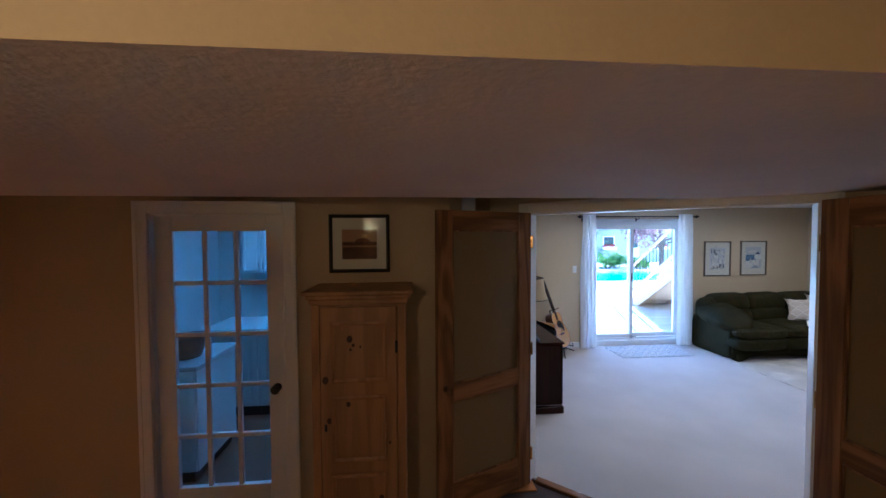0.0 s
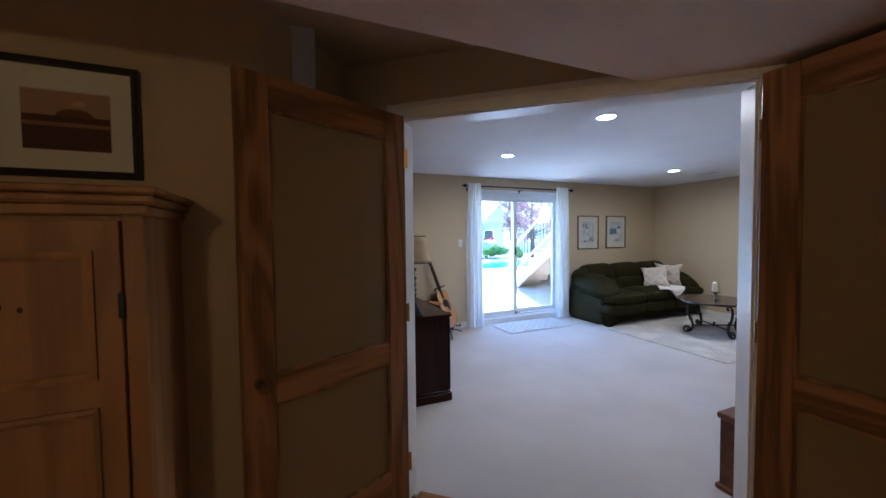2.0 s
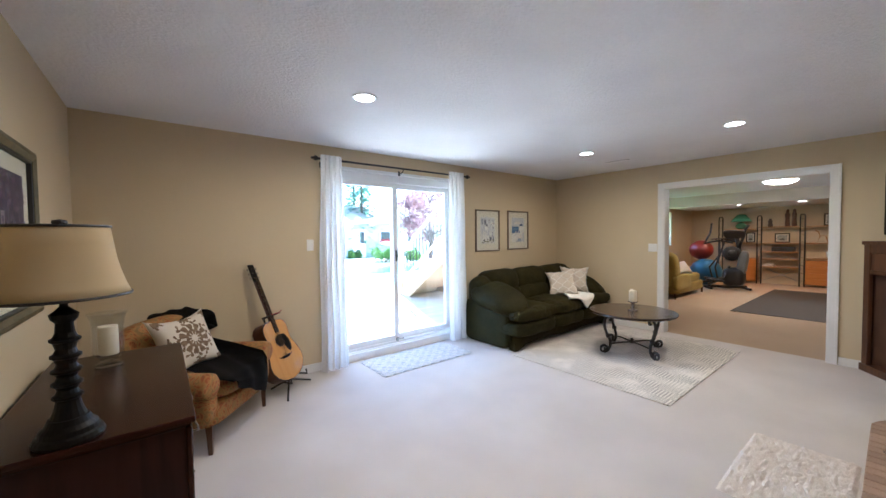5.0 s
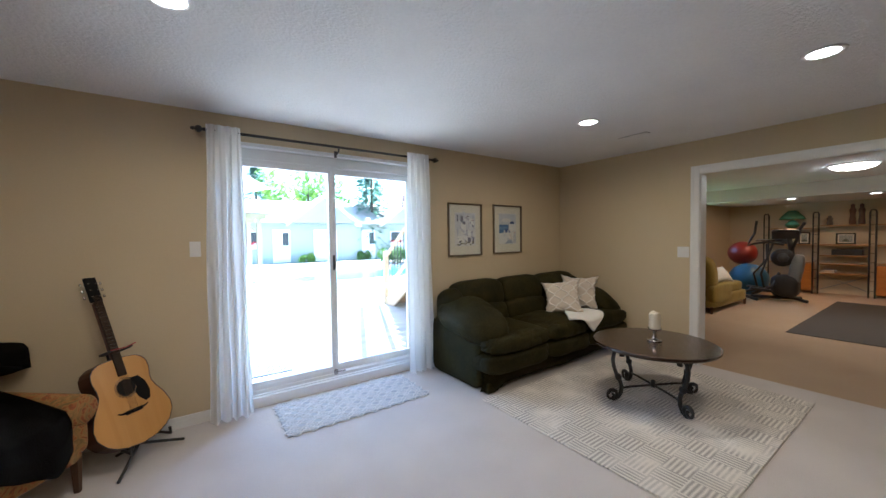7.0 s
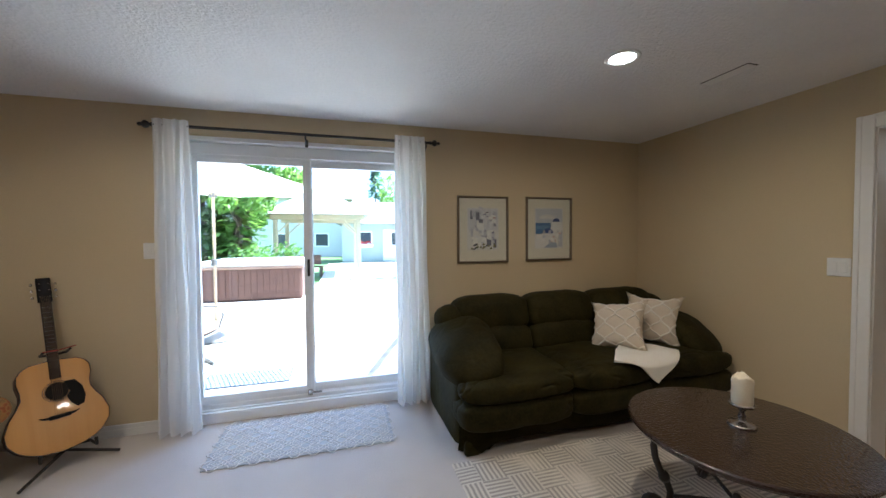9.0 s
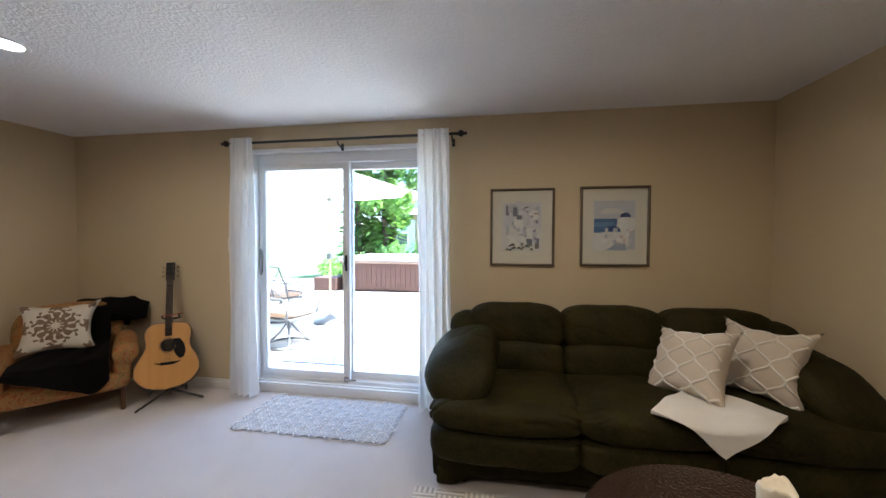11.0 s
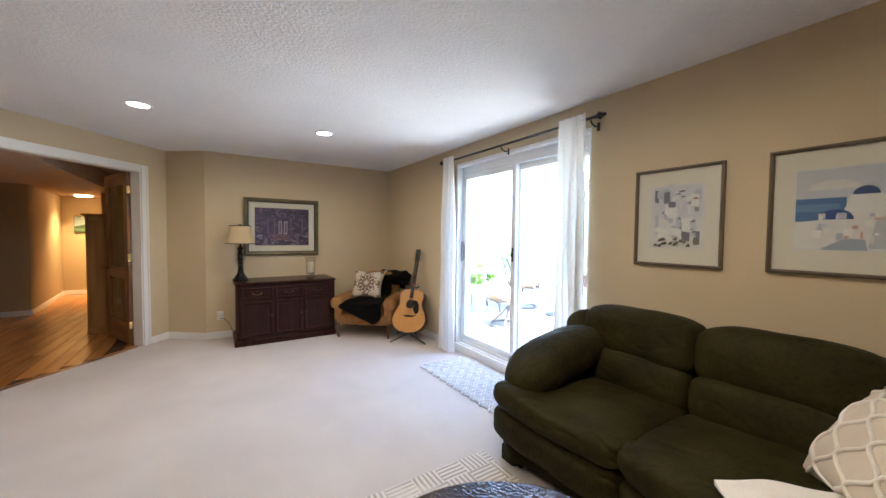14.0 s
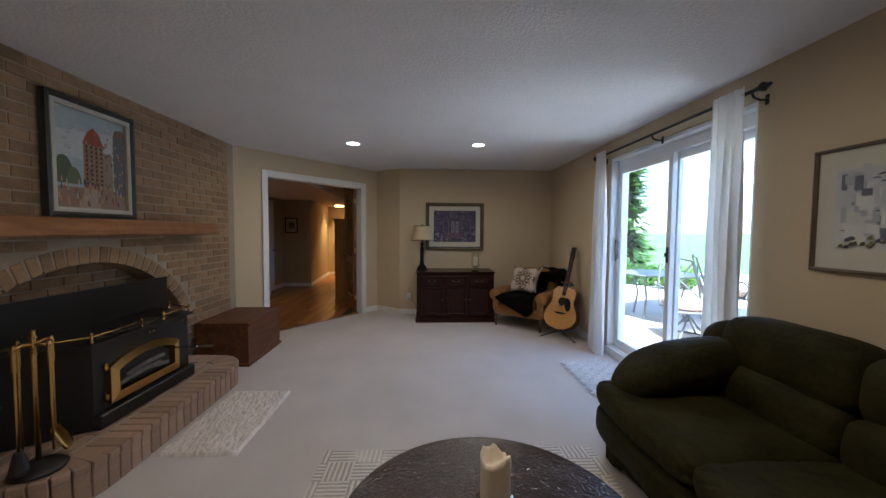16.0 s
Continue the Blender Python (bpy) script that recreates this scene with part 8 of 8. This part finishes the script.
def conifer(at, height, spread, seed, label, material):
    rng = random.Random(seed)
    t = thing("conifer", at, 0, label, "tree")
    part("trunk", tube(bmesh.new(), [(0, 0, -0.1), (0, 0, height * 0.95)], [0.18, 0.02], 8), BARK, t)
    bm = bmesh.new()
    for k in range(int(height * 55)):
        z = height * (0.04 + 0.96 * (k / (height * 55)))
        r = spread * (1 - z / height) ** 0.9 + 0.1
        a_ = rng.uniform(0, 6.28)
        for q in range(7):
            f = rng.uniform(0.25, 1.0)
            p = Vector((r * f * math.cos(a_), r * f * math.sin(a_), z - 0.28 * r * f + rng.uniform(-0.1, 0.1)))
            s = 0.16 + 0.10 * (1 - f)
            dr_ = Vector((math.cos(a_ + rng.uniform(-0.6, 0.6)), math.sin(a_ + rng.uniform(-0.6, 0.6)), rng.uniform(-0.5, 0.2)))
            sd_ = dr_.cross(Vector((rng.uniform(-0.4, 0.4), rng.uniform(-0.4, 0.4), 1))).normalized()
            bm.faces.new([bm.verts.new(v) for v in (p - dr_ * s, p - sd_ * s * 0.35, p + dr_ * s, p + sd_ * s * 0.35)])
    part("crown", bm, material, t, kind="stuff")
    return t


def shrub(at, r, seed, label, material):
    rng = random.Random(seed)
    t = thing("shrub", at, 0, label, "shrub")
    bm = bmesh.new()
    cs = []
    for k in range(9):
        a_ = rng.uniform(0, 6.28)
        e = Vector((r * 0.7 * math.cos(a_), r * 0.7 * math.sin(a_), r * rng.uniform(0.4, 1.0)))
        tube(bm, [(0, 0, -0.05), tuple(e)], [0.02, 0.006], 5)
        cs.append((e, r * 0.4))
    part("stems", bm, BARK, t)
    bm = bmesh.new()
    leaf_cloud(bm, cs, 900, 0.07, rng)
    part("leaves", bm, material, t, kind="stuff")
    return t


tree((0.9, 16.0, -0.15), 6.5, 1.5, LEAF2, "leafy green garden tree beyond the hot tub", 1, 7000, base=0.08)
conifer((0.75, 15.6, -0.15), 6.2, 1.0, 41, "columnar green cedar in the hedge beyond the hot tub", LEAF2)
conifer((-3.75, 9.75, -0.15), 5.5, 0.7, 3, "slim dark green columnar cedar", LEAF)
conifer((-0.2, 15.4, -0.15), 6.0, 0.9, 13, "slim dark green columnar cedar", LEAF)
conifer((15.5, 33.0, -0.15), 11.0, 3.0, 4, "tall blue spruce behind the pool house", NEEDLE)
conifer((20.0, 30.0, -0.15), 10.0, 2.8, 5, "tall blue spruce behind the pool house", NEEDLE)
conifer((7.0, 36.0, -0.15), 9.0, 2.6, 6, "far spruce beyond the pool house", NEEDLE)
conifer((13.4, 27.0, -0.15), 9.0, 2.3, 31, "tall blue spruce beyond the pool", NEEDLE)
tree((11.0, 35.0, -0.15), 8.0, 3.4, LEAF2, "far leafy tree beyond the pool house", 7, 4000, 0.2)
tree((15.0, 20.5, -0.15), 5.2, 2.2, PURPLE, "purple-leaved plum tree by the patio", 8, 4500, 0.12)
for k, (x, y, r) in enumerate(((11.6, 20.5, 0.7), (12.6, 21.2, 0.8), (13.4, 20.4, 0.6), (0.0, 13.9, 0.8), (1.9, 14.6, 1.1), (-1.8, 9.8, 0.5), (-2.6, 9.4, 0.55), (8.4, 25.8, 0.5), (12.2, 25.6, 0.5))):
    shrub((x, y, -0.13), r, 20 + k, "low rounded green garden shrub", LEAF2 if k % 2 else LEAF)

# neighbouring house beyond the garden
nh = thing("neighbour_house", (-6.5, 36.0, -0.15), 0, "pale two-storey house beyond the garden", "house")
part("wall", boxm(0, 0, 0, 11, 8, 5.2), HOUSEWALL, nh)
bm = bmesh.new()
vs = [bm.verts.new(p) for p in ((-0.5, -0.5, 5.1), (11.5, -0.5, 5.1), (11.5, 8.5, 5.1), (-0.5, 8.5, 5.1), (2.5, 4, 8.0), (8.5, 4, 8.0))]
for f in ((0, 1, 5, 4), (1, 2, 5), (2, 3, 4, 5), (3, 0, 4), (3, 2, 1, 0)):
    bm.faces.new([vs[i] for i in f])
part("roof", bm, ROOFING, nh)
for x in (1.5, 4.8, 8.2):
    for z in (0.9, 3.4):
        wd = part("window", frame_bm(x, z, x + 1.2, z + 1.2, 0.09, -0.04, 0.0), WHITE, nh)
        part("pane", boxm(x + 0.08, -0.02, z + 0.08, x + 1.12, -0.004, z + 1.12), mat("dark_window", (0.05, 0.06, 0.07), 0.1), wd)


# ================= pieces: deck boards, hall planks, bricks
deck = slab("deck", [(-5.0, 6.21), (10.0, 6.21), (10.0, 14.2), (-5.0, 14.2)], -0.155, -0.03, TUBWOOD, "pale sunlit timber deck of parallel boards", "deck")
dme = None
for k in range(56):
    y = 6.215 + 0.1425 * k
    if dme is None:
        b_ = part("board", boxm(-5.0, 0, -0.029, 10.0, 0.137, 0.0, 0.004), DECKWOOD, deck)
        dme = b_.data
    else:
        b_ = new("board", dme)
        b_.parent = deck
    b_.location = (0, y, 0)
# threshold outside the patio door
tagged(part("threshold", boxm(DOOR_X0, NY + 0.2, -0.03, DOOR_X1, NY + 0.46, 0.028, 0.004), CONCRETE, None, "pale threshold outside the patio door"), "pale threshold outside the patio door", "threshold", kind="structure")

rng = random.Random(5)
planks = {}
row = 0
y = 0.1
while y < 3.0:
    x = -4.6 + rng.uniform(-0.9, 0)
    while x < 2.3:
        ln = rng.choice((0.9, 1.1, 1.3))
        xa, xb = max(x, -4.58), min(x + ln, 2.3)
        mid = Vector(((xa + xb) / 2, y + 0.065))
        inside = lambda px, py: (Vector((px, py)) - hall_line).dot(N2) < -0.005 and (py < 2.40 or px > -0.1)
        if xb - xa > 0.12:
            # cut a plank back where it meets the slanting threshold
            while xb - xa > 0.12 and not (inside(xb, y + 0.13) and inside(xb, y)):
                xb -= 0.02
            if xb - xa > 0.13 and inside(xa, y + 0.13):
                key = round(xb - xa, 2)
                if key not in planks:
                    o_ = part("plank", boxm(0, 0, -0.013, key - 0.003, 0.127, 0.0, 0.0015), FLOORWOOD, hallfloor)
                    planks[key] = o_.data
                else:
                    o_ = new("plank", planks[key])
                    o_.parent = hallfloor
                o_.location = (xa, y, 0)
        x += ln
    y += 0.13
b_ = part("threshold_strip", boxm(-0.82, -0.03, -0.012, 0.71, 0.03, 0.006, 0.004), OAKH, hallfloor, "oak threshold strip")
b_.matrix_world = pose(hall_line.x, hall_line.y, 0, 0, 0, DEG)

# chimney breast with its arch
XC, AH, SPRING, APEX = 4.2, 0.93, 0.60, 1.13
AR = (AH ** 2 + (APEX - SPRING) ** 2) / (2 * (APEX - SPRING))
AZ = APEX - AR


def arch_z(x, grow=0.0):
    d = (AR + grow) ** 2 - (x - XC) ** 2
    return AZ + math.sqrt(max(d, 0))


southwall = bpy.data.objects["wall_south"]
wm = southwall.data
bm = bmesh.new()
box(bm, 0.0, -0.2, 0, XC - AH - 2.30, 0, CEIL_Z)
box(bm, XC + AH - 2.30, -0.2, 0, 4.9, 0, CEIL_Z)
ns = 36
for k in range(ns):
    xa, xb = XC - AH + 2 * AH * k / ns, XC - AH + 2 * AH * (k + 1) / ns
    box(bm, xa - 2.30, -0.2, max(arch_z(xa), arch_z(xb), SPRING), xb - 2.30, 0, CEIL_Z)
box(bm, XC - AH - 2.32, -0.24, 0, XC + AH - 2.28, -0.18, 1.25)
bm.to_mesh(wm)
bm.free()

BL, BH, J = 0.198, 0.061, 0.011
brick_meshes = {}


def brick_mesh(ln):
    key = round(ln, 2)
    if key not in brick_meshes:
        b = boxm(0, -0.02, 0, key, 0.005, BH, 0.002)
        me = bpy.data.meshes.new("brick")
        b.to_mesh(me)
        b.free()
        me.materials.append(BRICK)
        brick_meshes[key] = me
    return brick_meshes[key]


def lay(x, z, ln, y, joined):
    if joined is None:
        o = new("brick", brick_mesh(ln))
        o.parent = southwall
        o.matrix_parent_inverse = Matrix.Identity(4)
        o.location = (x - 2.30, y - SY + rng.uniform(-0.001, 0.002), z)
    else:
        box(joined, x - 2.30, y - SY - 0.02, z, x + ln - 2.30, y - SY + 0.005, z + BH)


rest = bmesh.new()
course = 0
z = 0.004
laid = 0
while z + BH < CEIL_Z:
    x = 2.455 - (0.105 if course % 2 else 0.0)
    while x < 6.3:
        xa, xb = max(x, 2.455), min(x + BL, 6.3)
        def blocked(px):
            return abs(px - XC) < AH + (0.125 if z > SPRING - 0.1 else 0.0) and z < arch_z(px, 0.125) and abs(px - XC) < AR + 0.12
        cut = [px for px in np.linspace(xa, xb, 9) if not (blocked(px) or (z + BH < SPRING and abs(px - XC) < AH))]
        if len(cut) > 2:
            xa2, xb2 = min(cut), max(cut)
            if xb2 - xa2 > 0.05:
                near = xa2 < 4.75 and (z > 0.16) and laid < 300
                lay(xa2, z, xb2 - xa2, SY, None if near else rest)
                laid += near
        x += BL + J
    z += BH + J
    course += 1
# recess back, inside the arch
z = 0.9
while z < 1.13:
    x = XC - AH + (0.1 if int(z * 100) % 2 else 0)
    while x < XC + AH:
        if z + BH < arch_z(x + BL / 2) + 0.06:
            lay(x, z, BL, SY - 0.172, rest)
        x += BL + J
    z += BH + J
part("brick_rest", rest, BRICK, southwall, kind="stuff")
# arch ring
vb = boxm(-0.0315, -0.19, 0.0, 0.0315, 0.006, 0.115, 0.002)
vme = bpy.data.meshes.new("arch_brick")
vb.to_mesh(vme)
vb.free()
vme.materials.append(BRICK)
half = math.asin(AH / AR)
nv = int(2 * half * AR / 0.073)
for k in range(nv):
    a_ = -half + 2 * half * (k + 0.5) / nv
    o = new("arch_brick", vme)
    o.parent = southwall
    o.matrix_parent_inverse = Matrix.Identity(4)
    o.matrix_local = Matrix.Translation((XC - 2.30 + AR * math.sin(a_), 0, AZ + AR * math.cos(a_))) @ Euler((0, a_, 0)).to_matrix().to_4x4()

# raised hearth
hearth_pts = [(3.37, 1.385), (3.37, 1.75)] + [(3.66 + 0.29 * math.cos(a_), 1.75 + 0.29 * math.sin(a_)) for a_ in np.linspace(math.pi, math.pi / 2, 9)][1:] + [(4.84 + 0.29 * math.cos(a_), 1.75 + 0.29 * math.sin(a_)) for a_ in np.linspace(math.pi / 2, 0, 9)] + [(5.13, 1.385)]
hearth = tagged(part("hearth", prism(bmesh.new(), [(XC + 0.05 + (x - XC - 0.05) * 0.985, 1.385 + (y - 1.385) * 0.985) for x, y in hearth_pts], 0.0, 0.184), MORTAR, None, "raised brick hearth with a rounded edge"), "raised brick hearth with a rounded edge", "hearth", kind="structure")


def along(s):
    for (x0, y0), (x1, y1) in zip(hearth_pts, hearth_pts[1:]):
        d = math.hypot(x1 - x0, y1 - y0)
        if s <= d:
            return x0 + (x1 - x0) * s / d, y0 + (y1 - y0) * s / d, math.atan2(y1 - y0, x1 - x0)
        s -= d
    return (*hearth_pts[-1], 0)


def mesh_of(bm, name, material):
    me = bpy.data.meshes.new(name)
    bm.to_mesh(me)
    bm.free()
    me.materials.append(material)
    return me


face = mesh_of(boxm(-0.0325, -0.03, 0.004, 0.0325, 0.004, 0.172, 0.003), "hearth_brick", HEARTHBRICK)
edge = mesh_of(boxm(-0.0325, -0.185, 0.150, 0.0325, 0.010, 0.190, 0.004), "hearth_brick", HEARTHBRICK)
flat = mesh_of(boxm(0.0, 0.0, 0.165, 0.196, 0.062, 0.194, 0.003), "hearth_brick", HEARTHBRICK)
total = sum(math.hypot(b[0] - a[0], b[1] - a[1]) for a, b in zip(hearth_pts, hearth_pts[1:]))
s = 0.04
while s < total - 0.02:
    x, y, a_ = along(s)
    for me in (face, edge):
        o = new("hearth_brick", me)
        o.parent = hearth
        o.matrix_local = pose(x, y, rng.uniform(-0.0015, 0.0015), 0, 0, math.degrees(a_))
    s += 0.0725
for j in range(6):
    y = 1.40 + 0.0725 * j
    x = 3.56 - 0.1 * (j % 2)
    while x < 4.95:
        if 3.55 <= x + 0.02 and (y < 1.80 or 3.62 < x < 4.75):
            o = new("hearth_brick", flat)
            o.parent = hearth
            o.location = (x, y, rng.uniform(-0.001, 0.001))
        x += 0.207
